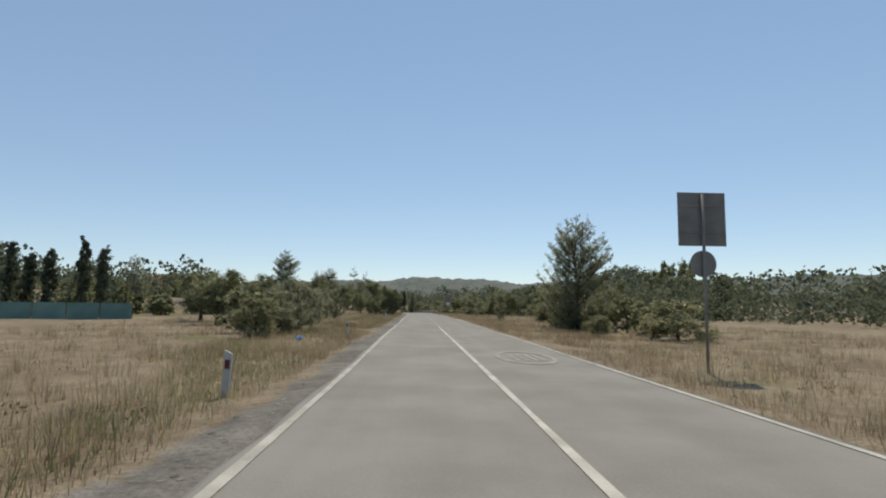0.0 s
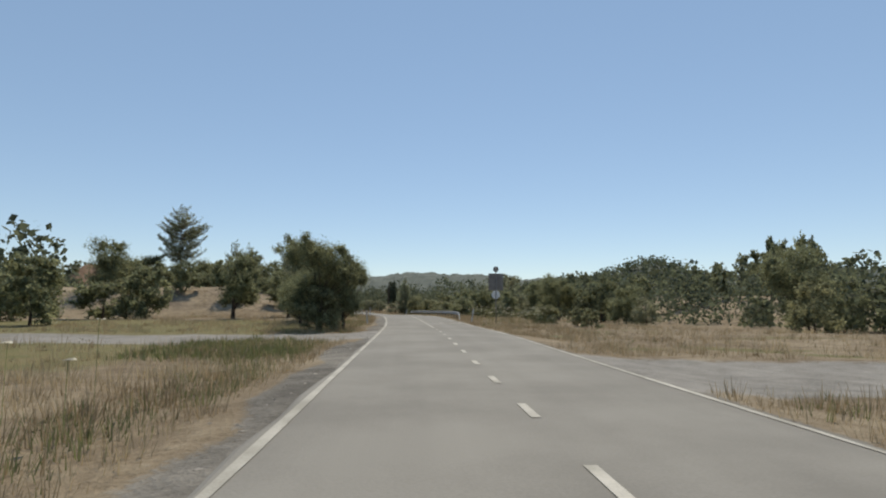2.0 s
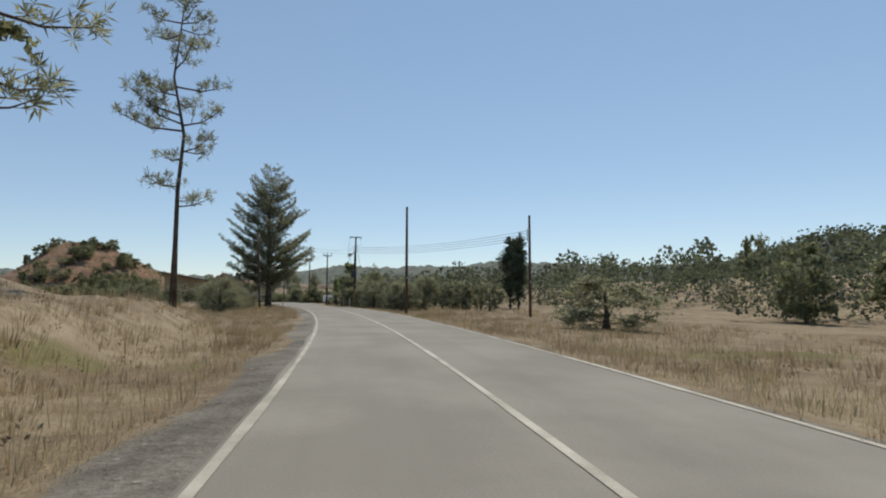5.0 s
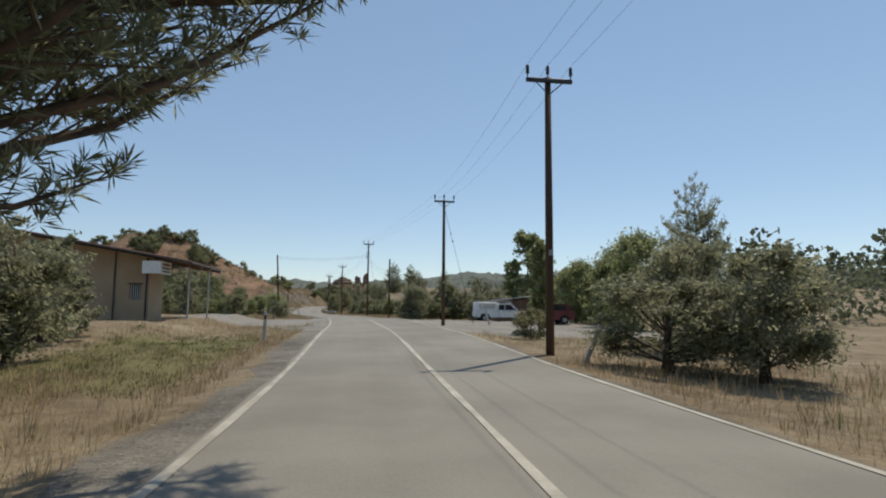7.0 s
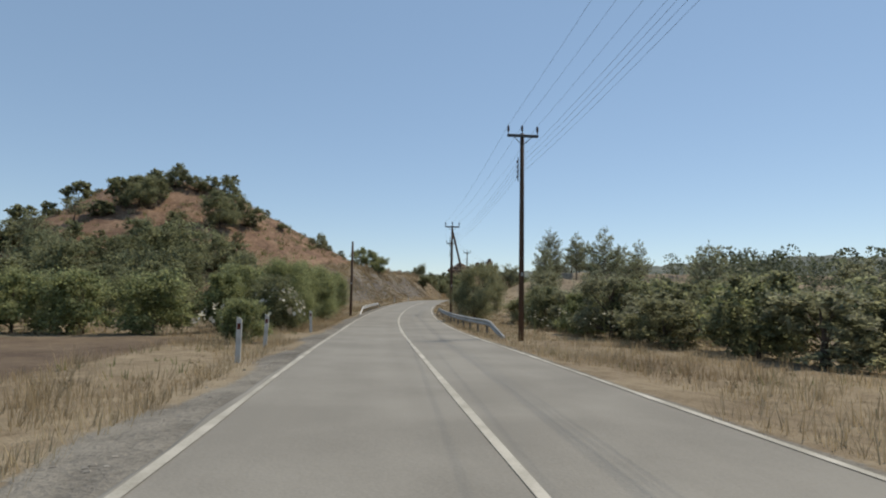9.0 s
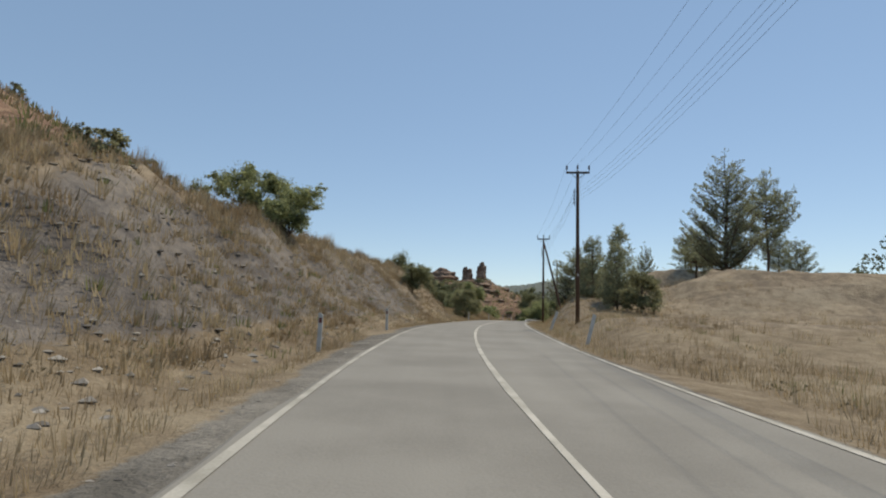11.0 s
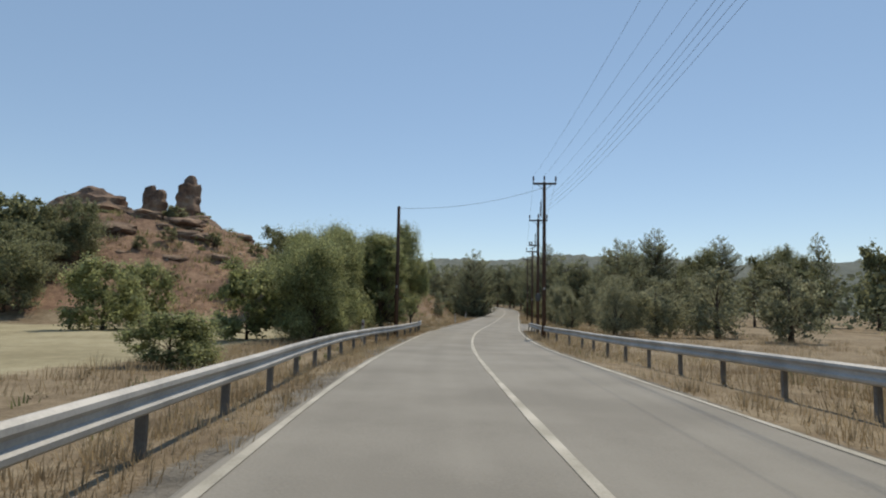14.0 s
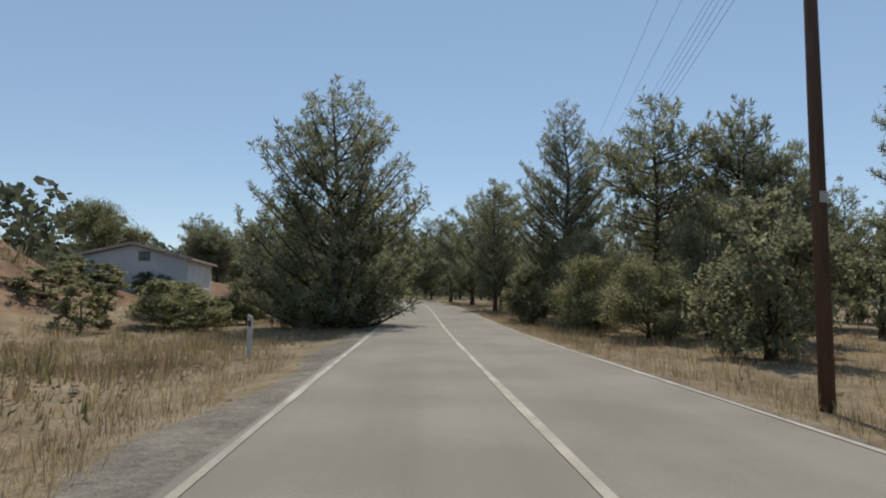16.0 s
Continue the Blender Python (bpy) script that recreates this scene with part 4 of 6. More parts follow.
plant("carob", 493.3, 7.8, 6.3, 4.6)
plant("pine", 487.0, 11.4, 9.3, 4.2)
plant("pineyoung", 485.5, 9.0, 6.2, 1.8)
plant("pine", 498.1, 16.9, 13.3, 4.9)

# between the rails
plant("eucalyptus", 506.4, 9.1, 9.3, 6.8)
plant("carob", 505.6, 6.7, 4.2, 4.0)
plant("shrub", 504.5, 8.4, 4.6, 4.4)
plant("shrub", 513.1, 8.2, 3.4, 3.4)
plant("bush", 517.6, -7.4, 1.1, 2.7)
plant("bush", 529.6, -10.1, 3.1, 3.9)
plant("bush", 529.4, -7.0, 4.3, 4.2)
plant("bush", 533.0, -6.6, 5.4, 4.0)
plant("almond", 538.0, -6.4, 5.9, 4.2)
plant("thicket", 550.0, -63.0, 10.3, 7.0)
plant("thicket", 550.0, -53.5, 10.5, 6.5)
plant("thicket", 560.0, -48.0, 11.0, 6.5)
plant("carob", 560.0, -21.0, 9.6, 6.0)
plant("thicket", 531.1, -39.6, 7.2, 5.3)
plant("almond", 531.1, -7.9, 5.2, 6.4)
plant("thicket", 532.1, -29.6, 7.2, 4.3)
plant("bush", 532.6, -8.7, 5.3, 3.6)
plant("bush", 535.6, -8.0, 5.8, 4.4)
plant("bush", 536.6, -22.0, 4.0, 5.7)
plant("thicket", 539.1, -42.6, 8.8, 6.4)
plant("carob", 539.1, -7.1, 6.6, 3.5)
plant("olive", 541.1, 18.7, 4.7, 4.7)
plant("bush", 542.1, -23.6, 4.3, 5.1)
plant("olive", 545.1, 9.1, 4.1, 4.6)
plant("olive", 545.6, 11.9, 3.8, 4.6)
plant("olive", 546.1, 16.1, 4.7, 5.4)
plant("eucalyptus", 537.0, -5.4, 6.0, 4.8)
plant("bush", 559.0, -13.2, 3.9, 3.6)
plant("bush", 561.0, -10.2, 4.6, 3.6)
plant("thicket", 566.0, -13.2, 6.7, 4.4)
plant("carob", 584.0, -28.7, 12.4, 5.4)
plant("thicket", 571.0, -18.0, 6.6, 5.0)
plant("olive", 551.1, 16.2, 4.5, 4.3)
plant("olive", 552.6, 10.2, 4.4, 3.8)
plant("olive", 552.6, 13.9, 4.4, 4.6)
plant("olive", 552.6, 6.9, 2.9, 1.8)
plant("olive", 555.1, 6.7, 2.9, 2.1)

# pine wood
plant("shrub", 561.1, -9.7, 2.6, 5.8)
plant("olive", 564.1, 6.9, 3.9, 2.6)
plant("shrub", 565.1, -17.6, 4.5, 5.5)
plant("pine", 590.0, 18.2, 11.4, 5.6)
plant("pine", 586.0, 13.4, 7.9, 3.6)
plant("shrub", 569.1, -15.2, 6.7, 4.9)
plant("pine", 569.1, -19.1, 8.8, 3.8)
plant("olive", 569.1, 7.2, 2.6, 1.6)
plant("olive", 571.6, 6.7, 4.3, 2.8)
plant("pineyoung", 571.6, -9.1, 4.6, 1.6)
plant("olive", 573.1, 8.0, 3.0, 2.1)
plant("pineyoung", 574.5, 7.8, 5.2, 2.4)
plant("olive", 571.0, 10.5, 4.6, 4.2)
plant("olive", 576.1, 8.0, 3.1, 2.5)
plant("pine", 577.6, 7.4, 5.5, 2.6)
plant("pine", 579.6, 15.0, 9.9, 5.0)
plant("pine", 586.6, 15.9, 10.1, 4.9)
plant("olive", 592.1, 10.0, 4.6, 2.6)
plant("olive", 596.1, 9.7, 5.5, 3.6)
plant("shrub", 597.1, -13.6, 1.7, 2.8)
plant("pine", 598.1, 12.3, 9.2, 3.9)
plant("shrub", 600.1, -11.6, 1.9, 3.8)
plant("pine", 598.0, 12.4, 9.3, 5.0)
plant("pinefull", 600.2, -4.7, 10.5, 7.4)
plant("olive", 604.6, 7.7, 4.9, 4.6)
plant("shrub", 604.6, 4.8, 2.8, 3.5)
plant("shrub", 604.5, -9.6, 2.4, 3.0)
plant("pine", 599.5, 9.2, 9.8, 5.4)
plant("pine", 608.0, 7.4, 12.7, 6.4)
plant("pine", 600.6, 24.1, 14.4, 6.6)
plant("carob", 634.0, -30.0, 10.5, 8.6)
plant("pine", 619.6, 5.0, 10.1, 4.8)
plant("shrub", 606.5, -13.5, 1.8, 3.4)
plant("bush", 603.5, -11.0, 1.2, 3.4)
plant("bush", 610.5, -16.0, 1.9, 3.4)
plant("shrub", 594.0, 6.6, 2.6, 4.0)
plant("olive", 588.5, 7.4, 4.2, 4.4)
plant("olive", 582.5, 8.4, 4.4, 4.2)
plant("shrub", 599.0, 6.4, 3.2, 4.2)
plant("olive", 612.0, 7.0, 4.6, 4.6)
plant("pine", 624.0, 6.2, 10.5, 5.6)
plant("pine", 634.0, 5.4, 11.0, 6.0)
plant("pine", 646.0, 5.6, 11.0, 6.0)
plant("pine", 640.0, -6.4, 10.5, 6.0)
plant("pinefull", 612.0, -8.6, 6.0, 5.0)
plant("pine", 626.0, -10.5, 9.0, 5.4)
plant("pine", 660.0, 6.0, 12.0, 6.4)
plant("pine", 668.0, 4.8, 12.0, 6.4)
plant("pine", 676.0, 5.2, 12.0, 6.4)
plant("pineyoung", 564.9, -5.8, 3.1, 1.3)


def scatter(kind, n, s0, s1, l0, l1, h0, h1, w0, w1, seed):
    r = np.random.default_rng(seed)
    for k in range(n):
        s, lat, h, w = r.uniform(s0, s1), r.uniform(l0, l1), r.uniform(h0, h1), r.uniform(w0, w1)
        plant(kind, s, lat, ground_z(s, lat) + h, w)


# the knoll and its foot
for s, lat, top, w in ((409, -43.3, 18.9, 6.9), (408.3, -45.6, 18.3, 5.1), (411.3, -42.5, 19.4, 5.3), (406.1, -46.6, 14.2, 4.9), (416.9, -43.4, 22.6, 5.2), (418.2, -40.9, 20.8, 4.8),
                       (410, -31.1, 16.7, 6.9), (413.8, -31.3, 16.9, 5.4), (420.1, -39.3, 21.1, 4.4), (424.8, -38.8, 22.6, 5.2), (421.7, -26.6, 12.9, 3.1), (456.6, -36.5, 15.4, 4.2),
                       (395, -35.1, 8.2, 7.6), (396, -30.8, 9.2, 9.0), (399.3, -27.4, 9.5, 8.0), (401.5, -24.7, 8.2, 6.0), (395.4, -39.5, 7.8, 5.5), (426, -59, 22.6, 6.5), (414, -58, 19.0, 6.0)):
    plant("thicket", s, lat, top, w)
for s, lat, top, w in ((403.3, -48.3, 14.2, 3.4), (396.5, -47.8, 11.0, 4.2), (397.3, -45.4, 9.2, 3.8), (398, -52.6, 10.1, 4.0)):
    plant("pine", s, lat, top, w)
scatter("thicket", 12, 366, 402, -62, -22, 3.0, 4.6, 4.0, 6.0, 11)
scatter("pine", 7, 372, 396, -95, -62, 6.0, 9.0, 3.5, 5.0, 12)
scatter("shrub", 14, 395, 450, -60, -18, 1.0, 2.0, 1.5, 3.0, 13)
for s, lat, top, w in ((372, -19.2, 7.2, 9.0), (375, -14.2, 5.2, 6.0), (370, -25.5, 5.6, 7.0), (376, -31, 7.0, 7.0)):
    plant("thicket", s, lat, top, w)
for lat in (-10.5, -13.5, -16.5, -20, -23.5):
    plant("bush", 349 - lat * 0.1, lat, 2.5, 4.2)
for s, lat, top, w in ((352, -8.4, 2.6, 3.2), (365, -6.0, 3.6, 4.0), (358, -9.0, 3.2, 4.0), (373, -7.0, 3.4, 4.0), (386, -8.0, 3.8, 4.4)):
    plant("bush", s, lat, top, w)
scatter("thicket", 12, 396, 416, -64, -28, 2.0, 3.4, 3.0, 5.0, 28)
scatter("shrub", 22, 396, 440, -66, -20, 0.7, 1.5, 1.2, 2.6, 29)
scatter("thicket", 14, 102, 135, -60, -17, 3.0, 5.0, 4.0, 6.0, 33)
scatter("thicket", 16, 142, 180, -32, -11, 2.0, 4.5, 3.5, 5.5, 34)
for s, lat, top, w in ((163, -37, 8.5, 7.0), (166, -27, 8.5, 7.0), (168, -35.5, 9.5, 7.0), (161, -23, 6.5, 6.0), (160, -32, 7.0, 6.5)):
    plant("carob", s, lat, top, w)
# the orchard hedges on both sides
for k in (0, 1, 2, 3, 4, 5, 6, 8):
    plant("olive", 226 + 4.1 * k, 5.4 + 0.5 * math.sin(k * 2.3), (2.5 if k < 3 else 3.1 if k < 6 else 2.4) + 0.5 * math.sin(k * 1.3), 4.2)
for k in range(8):
    plant("olive", 228 + 4.6 * k, -9.6 - 0.8 * math.sin(k * 1.9), 2.8 + 0.4 * math.sin(k * 2.1), 4.6)
scatter("shrub", 16, 599, 613, -23, -10, 1.0, 1.9, 2.5, 4.2, 27)
scatter("thicket", 14, 84, 118, -80, -36, 5.0, 7.5, 4.0, 6.5, 29)
for k in range(19):
    s, a = 321 + 2.4 * k, math.sin(k * 2.3)
    plant(("thicket", "bush", "shrub", "olive")[k % 4], s, 11.4 - 0.05 * (s - 321) + 0.7 * a, 2.0 + 0.4 * math.sin(k * 1.7), 3.6)
    plant(("olive", "thicket", "carob")[k % 3], s + 1.0, 15.5 + 1.5 * a, 2.8 + 0.5 * math.sin(k * 2.9), 5.0)
for k in range(8):
    plant(("olive", "thicket")[k % 2], 309 + 0.6 * k, 8.0 + 3.2 * k, 3.2 + 0.7 * math.sin(k * 1.9), 4.4)
    plant(("shrub", "thicket", "bush")[k % 3], 307.5 + 0.3 * k, 6.6 + 2.6 * k, 1.5 + 0.4 * math.sin(k * 2.7), 3.6)
scatter("thicket", 16, 544, 562, -70, -38, 5.0, 7.0, 5.0, 7.5, 45)
# the crag's slopes
scatter("shrub", 46, 552, 606, -76, -20, 0.8, 2.0, 1.6, 3.6, 14)
# open woods behind the verges
scatter("thicket", 12, 90, 215, -62, -34, 4.0, 6.5, 4.5, 7.0, 15)
scatter("thicket", 16, 110, 225, 34, 62, 4.0, 6.5, 5.0, 8.0, 16)
scatter("olive", 14, 320, 400, 16, 34, 2.4, 3.6, 3.0, 4.5, 17)
scatter("olive", 10, 250, 300, -24, -12, 2.4, 3.4, 2.8, 4.0, 18)
scatter("olive", 10, 226, 262, 7, 18, 2.4, 3.6, 2.8, 4.0, 19)
scatter("pine", 7, 456, 486, 19, 34, 4.0, 6.5, 3.5, 4.8, 35)
scatter("pine", 24, 584, 650, 13, 36, 6.5, 10.5, 4.0, 6.0, 20)
scatter("thicket", 26, 352, 388, -46, -12, 3.5, 5.2, 5.0, 7.5, 25)
scatter("thicket", 16, 150, 260, 70, 112, 6.0, 10.0, 6.0, 9.0, 26)
for s, lat, top in ((186, 103, 17.5), (190, 108, 20.2), (186, 112, 20.0), (195, 106, 17), (190, 115.5, 18), (182, 107, 17)):
    plant("thicket", s, lat, top, 9.0)
scatter("olive", 10, 548, 600, 9, 22, 3.2, 4.6, 3.0, 4.2, 21)
scatter("pine", 12, 632, 690, -26, -7, 7.0, 10.0, 4.0, 6.0, 22)
scatter("pine", 12, 612, 690, 6.5, 24, 7.0, 10.0, 4.0, 6.0, 23)
scatter("thicket", 8, 300, 360, -52, -24, 3.0, 4.5, 4.0, 6.0, 24)


def far_woods():
    """Woods too far off to tell the trees apart: crowns of leaf clumps, finer where the road comes near."""
    r = np.random.default_rng(31)
    zones = ((60, 420, 38, 66, 260, 5.0, 8.5, 150), (60, 420, 66, 116, 440, 6.0, 10.0, 72), (40, 360, -116, -52, 430, 6.0, 10.5, 80),
             (-40, 700, 122, 300, 900, 5, 9, 24), (-40, 700, -300, -122, 900, 5, 9, 24), (400, 560, 44, 110, 330, 4.0, 8.0, 110),
             (560, 760, 36, 110, 300, 7.0, 11.0, 100), (640, 760, -110, -36, 260, 7.0, 11.0, 100), (655, 760, -36, -7, 90, 8, 12, 240), (645, 760, 7, 36, 120, 8, 12, 240),
             (360, 560, -112, -84, 60, 4, 7, 80), (-30, 60, -112, -62, 90, 4, 8, 80), (0, 60, 45, 112, 70, 4, 7, 80))
    out = []
    for s0, s1, l0, l1, n, h0, h1, m in zones:
        for k in range(n):
            s, lat = r.uniform(s0, s1), r.uniform(l0, l1)
            h = r.uniform(h0, h1) * (0.8 + 0.75 * noise.noise((s * 0.045, lat * 0.06, 3.0)))
            x, y, z = road(s, lat, ground_z(s, lat))
            if z < -8:
                z = -3.5
            w = h * r.uniform(0.32, 0.5)
            t, c = r.uniform(0, 6.3, m), r.uniform(0.05, 1.0, m)
            q = w * np.sqrt(np.clip(1 - ((c - 0.45) / 0.58) ** 2, 0.02, 1)) * r.uniform(0.55, 1.1, m)
            p = np.stack([x + q * np.cos(t), y + q * np.sin(t), z + c * h], -1)
            u, v = r.normal(size=(m, 3)), r.normal(size=(m, 3))
            u /= np.linalg.norm(u, axis=1)[:, None]
            v = np.cross(u, v)
            v /= np.linalg.norm(v, axis=1)[:, None]
            a = (h * 0.55 / math.sqrt(m) * r.uniform(0.6, 1.4, m))[:, None]
            out.append(np.stack([p - u * a, p - v * a * 0.7, p + u * a, p + v * a * 0.7], 1))
    pts = np.concatenate(out)
    tagged(new("far_woods", quads("far_woods", pts, FARLEAF)), "dark green woods covering the plain behind the fields", "woods", kind="stuff")


far_woods()
# Wooded green with the haze of distance mixed into the base colour.
HAZY = material("haze_tinted_hills", [(0.085, 0.1, 0.085), (0.13, 0.145, 0.12)], 0.03, 0.95, 0.5, fine=0.08)


def far_hills():
    """Ridges all round, their skylines broken by the tree tops."""
    r = np.random.default_rng(37)
    x0, y0, _ = road(300, 0)
    n, rows = 1000, 12
    t = np.linspace(0, 2 * math.pi, n, endpoint=False)[None, :]
    q = np.linspace(0, 1, rows)[:, None]
    h = 64 + 11 * np.sin(3 * t + 0.6) + 6 * np.sin(7 * t + 2) + 4 * np.sin(17 * t) + 2.5 * np.sin(43 * t)
    z = -12 + (h + 12) * np.sin(q * math.pi * 0.62) / np.sin(0.56 * math.pi) + r.uniform(-1.6, 2.2, (rows, n)) + r.uniform(-1, 1.5, (rows, n)) * (r.random((rows, n)) > 0.6) * 2
    d = 720 + 560 * q
    v = np.stack([x0 + d * np.sin(t), y0 + d * np.cos(t), z], -1).reshape(-1, 3)
    f = [(i * n + k, i * n + (k + 1) % n, i * n + n + (k + 1) % n, i * n + n + k) for i in range(rows - 1) for k in range(n)]
    tagged(new("backdrop_hills", mesh("backdrop_hills", v, f, HAZY)), "low distant wooded hills with haze put into their colour", "hills", kind="structure")


far_hills()


def far_hill(x0, y0, across, deep, top):
    """One rounded hill beyond the plain, its flanks covered by crowns."""
    r = np.random.default_rng(43)
    n = 90
    gx, gy = np.meshgrid(np.linspace(-2.2, 2.2, n), np.linspace(-2.2, 2.2, n), indexing="ij")

    def rise(a, b):
        return -8 + (top + 8) * np.exp(-(a * a + b * b)) * (1 + 0.22 * np.sin(3.1 * a + 1) * np.cos(2.3 * b) + 0.08 * np.sin(7.3 * a))
    z = rise(gx, gy) - 3.0
    v = np.stack([x0 + gx * across, y0 + gy * deep, z], -1).reshape(-1, 3)
    f = [(i * n + k, i * n + n + k, i * n + n + k + 1, i * n + k + 1) for i in range(n - 1) for k in range(n - 1)]
    # HAZY again: distance haze is part of this hill's colour too.
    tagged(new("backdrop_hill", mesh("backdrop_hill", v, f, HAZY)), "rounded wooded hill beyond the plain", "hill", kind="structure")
    m, leaf = 900, 26
    a, b = r.normal(size=m) * 0.8, r.normal(size=m) * 0.8
    c = np.stack([x0 + a * across, y0 + b * deep, rise(a, b)], -1)
    d = r.normal(size=(m, leaf, 3)) * (2.6, 2.6, 2.2) + c[:, None]
    u = r.normal(size=(m, leaf, 3))
    u /= np.linalg.norm(u, axis=2)[..., None]
    w = np.cross(u, r.normal(size=(m, leaf, 3)))
    w /= np.linalg.norm(w, axis=2)[..., None]
    quad = np.stack([d - u * 1.1, d - w * 0.8, d + u * 1.1, d + w * 0.8], 2).reshape(-1, 4, 3)
    tagged(new("hill_woods", quads("hill_woods", quad, FARLEAF)), "dark green woods on the distant hill", "woods", kind="stuff")


far_hill(165, 525, 105, 100, 30)

# ---- rocks on the crag ----


def boulder(name, s, lat, dz, size, seed, label, tall=1.0, lump=0.4):
    """A weathered rock: a rough, layered lump."""
    bm = bmesh.new()
    bmesh.ops.create_icosphere(bm, subdivisions=4 if max(size) > 3 else 3, radius=1)
    for p in bm.verts:
        c = p.co.copy()
        if tall > 1:
            c.x, c.y = (math.copysign(abs(v) ** 0.6, v) for v in (c.x, c.y))
        q = Vector((c.x * size[0], c.y * size[1], c.z * size[2]))
        n = noise.noise(q * 0.55 + Vector((seed, 0, 0))) * lump + noise.noise(q * 1.6 + Vector((0, seed, 0))) * 0.5 * lump + 0.07 * math.sin(q.z * 4 + seed)
        p.co = q * (1 + n)
    me = bpy.data.meshes.new(name)
    bm.to_mesh(me)
    bm.free()
    me.materials.append(ROCK)
    ob = tagged(new(name, me), label, "rock", "crag rocks")
    ob.matrix_basis = on_road(s, lat, dz)
    return ob


boulder("rock_pillar", 586.6, -47.4, 15.8, (1.5, 1.6, 4.2), 3.0, "tall brown rock pillar standing on the hilltop", 2, 0.26)
boulder("rock_pillar", 585.4, -51.6, 15.4, (1.0, 1.1, 3.2), 5.0, "short split brown rock pillar on the hilltop", 2, 0.26)
boulder("rock_pillar", 585.9, -53.4, 15.4, (0.9, 1.0, 3.3), 8.0, "short split brown rock pillar on the hilltop", 2, 0.26)
boulder("rock_dome", 585, -62, 13.8, (6.2, 5.0, 4.4), 9.0, "broad weathered brown rock dome on the hilltop", 1.0, 0.16)
boulder("rock_ledge", 586, -50, 13.2, (6.5, 4.0, 1.6), 12.0, "low brown rock ledge under the pillars")
boulder("rock_ledge", 584, -43.5, 12.2, (2.6, 2.2, 1.4), 15.0, "low brown rock ledge under the pillars")


for k in range(60):
    t = RNG.uniform(0, 6.28)
    q = 9 + 19 * RNG.random()
    bs, bl, bz = 585 + q * math.cos(t), -53 + q * 0.9 * math.sin(t), 0.5 + 1.3 * RNG.random() ** 2
    boulder("outcrop", bs, bl, ground_z(bs, bl) - 0.1 * bz, (bz * 1.6, bz * 1.5, bz * 0.6), 20.0 + k, "weathered brown outcrop on the stony slope")


def loose_stones():
    r = np.random.default_rng(41)
    v, f = [], []
    zones = ((398, 466, -11.5, -4.6, 3200), (432, 500, 4.2, 9, 420), (552, 592, -11, -4.6, 520), (560, 606, -66, -30, 260), (-5, 640, -3.6, -2.95, 1300))
    for s0, s1, l0, l1, n in zones:
        for k in range(n):
            s, lat = r.uniform(s0, s1), r.uniform(l0, l1)
            a = ((0.025 + 0.1 * r.random() ** 2 if s0 < 440 else 0.025 + 0.07 * r.random() ** 2) if l1 - l0 > 2 else r.uniform(0.015, 0.04)) * (2.5 if l0 < -40 else 1)
            x, y, z = road(s, lat, ground_z(s, lat))
            o = len(v)
            for p in ((1, 0.2, 0.1), (-0.2, 1, 0.1), (-1, 0, 0.1), (0, -1, 0.1), (0.2, 0.1, 0.55), (0, 0, -0.5)):
                j = r.uniform(0.6, 1.3, 3) * a
                v.append((x + p[0] * j[0] * 1.3, y + p[1] * j[1], z + p[2] * j[2]))
            f += [(o, o + 1, o + 4), (o + 1, o + 2, o + 4), (o + 2, o + 3, o + 4), (o + 3, o, o + 4), (o + 1, o, o + 5), (o + 2, o + 1, o + 5), (o + 3, o + 2, o + 5), (o, o + 3, o + 5)]
    STONE = material("grey_stones", [(0.2, 0.178, 0.15), (0.33, 0.3, 0.255)], 1.0, 0.95, 0.4, per="island", fine=20)
    tagged(new("loose_stones", mesh("loose_stones", v, f, STONE)), "loose grey stones on the banks and the shoulder", "stones", kind="stuff")


loose_stones()

# ---- grass ----


def bare(s, lat):
    """Where no grass grows: lay-bys, tracks and ploughed soil."""
    return ((281 < s < 300 and -11 < lat < 0) or (269 < s < 304 and 0 < lat < 14.5) or (146 < s < 157 and -6 < lat < 0) or (78.5 < s < 85.5 and 0 < lat < 14)
            or (91 < s < 98.5 and -38 < lat < 0) or (544 < s < 566 and 0 < lat < 4.6) or (319 < s < 348 and -18 < lat < -7.6) or (496 < s < 545 and -45 < lat < -9))


def grass(name, mat, n, s0, s1, l0, l1, h0, h1, blades, seed, label, patchy=0.0, power=1.6, width=0.012, spread=0.12):
    r = np.random.default_rng(seed)
    out = []
    for k in range(n):
        s = r.uniform(s0, s1)
        lat = l0 + (l1 - l0) * r.random() ** power
        if bare(s, lat) or (patchy and math.sin(s * 0.31 + seed) * math.sin(s * 0.13 + lat * 0.8) < patchy - 0.6):
            continue
        x, y, z = road(s, lat, ground_z(s, lat) - 0.03)
        h = r.uniform(h0, h1)
        a = r.uniform(0, 6.3, blades)
        lean = r.uniform(0.1, 0.55, blades) * h
        d = np.stack([np.cos(a), np.sin(a), np.zeros(blades)], -1)
        e = np.stack([-np.sin(a), np.cos(a), np.zeros(blades)], -1)
        b = np.array([x, y, z]) + d * r.uniform(0, spread, blades)[:, None]
        t = b + d * lean[:, None]
        t[:, 2] += h * r.uniform(0.6, 1.1, blades)
        w = width * r.uniform(0.7, 1.5, blades)[:, None]
        out.append(np.stack([b - e * w, b + e * w, t + e * w * 0.3, t - e * w * 0.3], 1))
    tagged(new(name, quads(name, np.concatenate(out), mat)), label, "grass", kind="stuff")


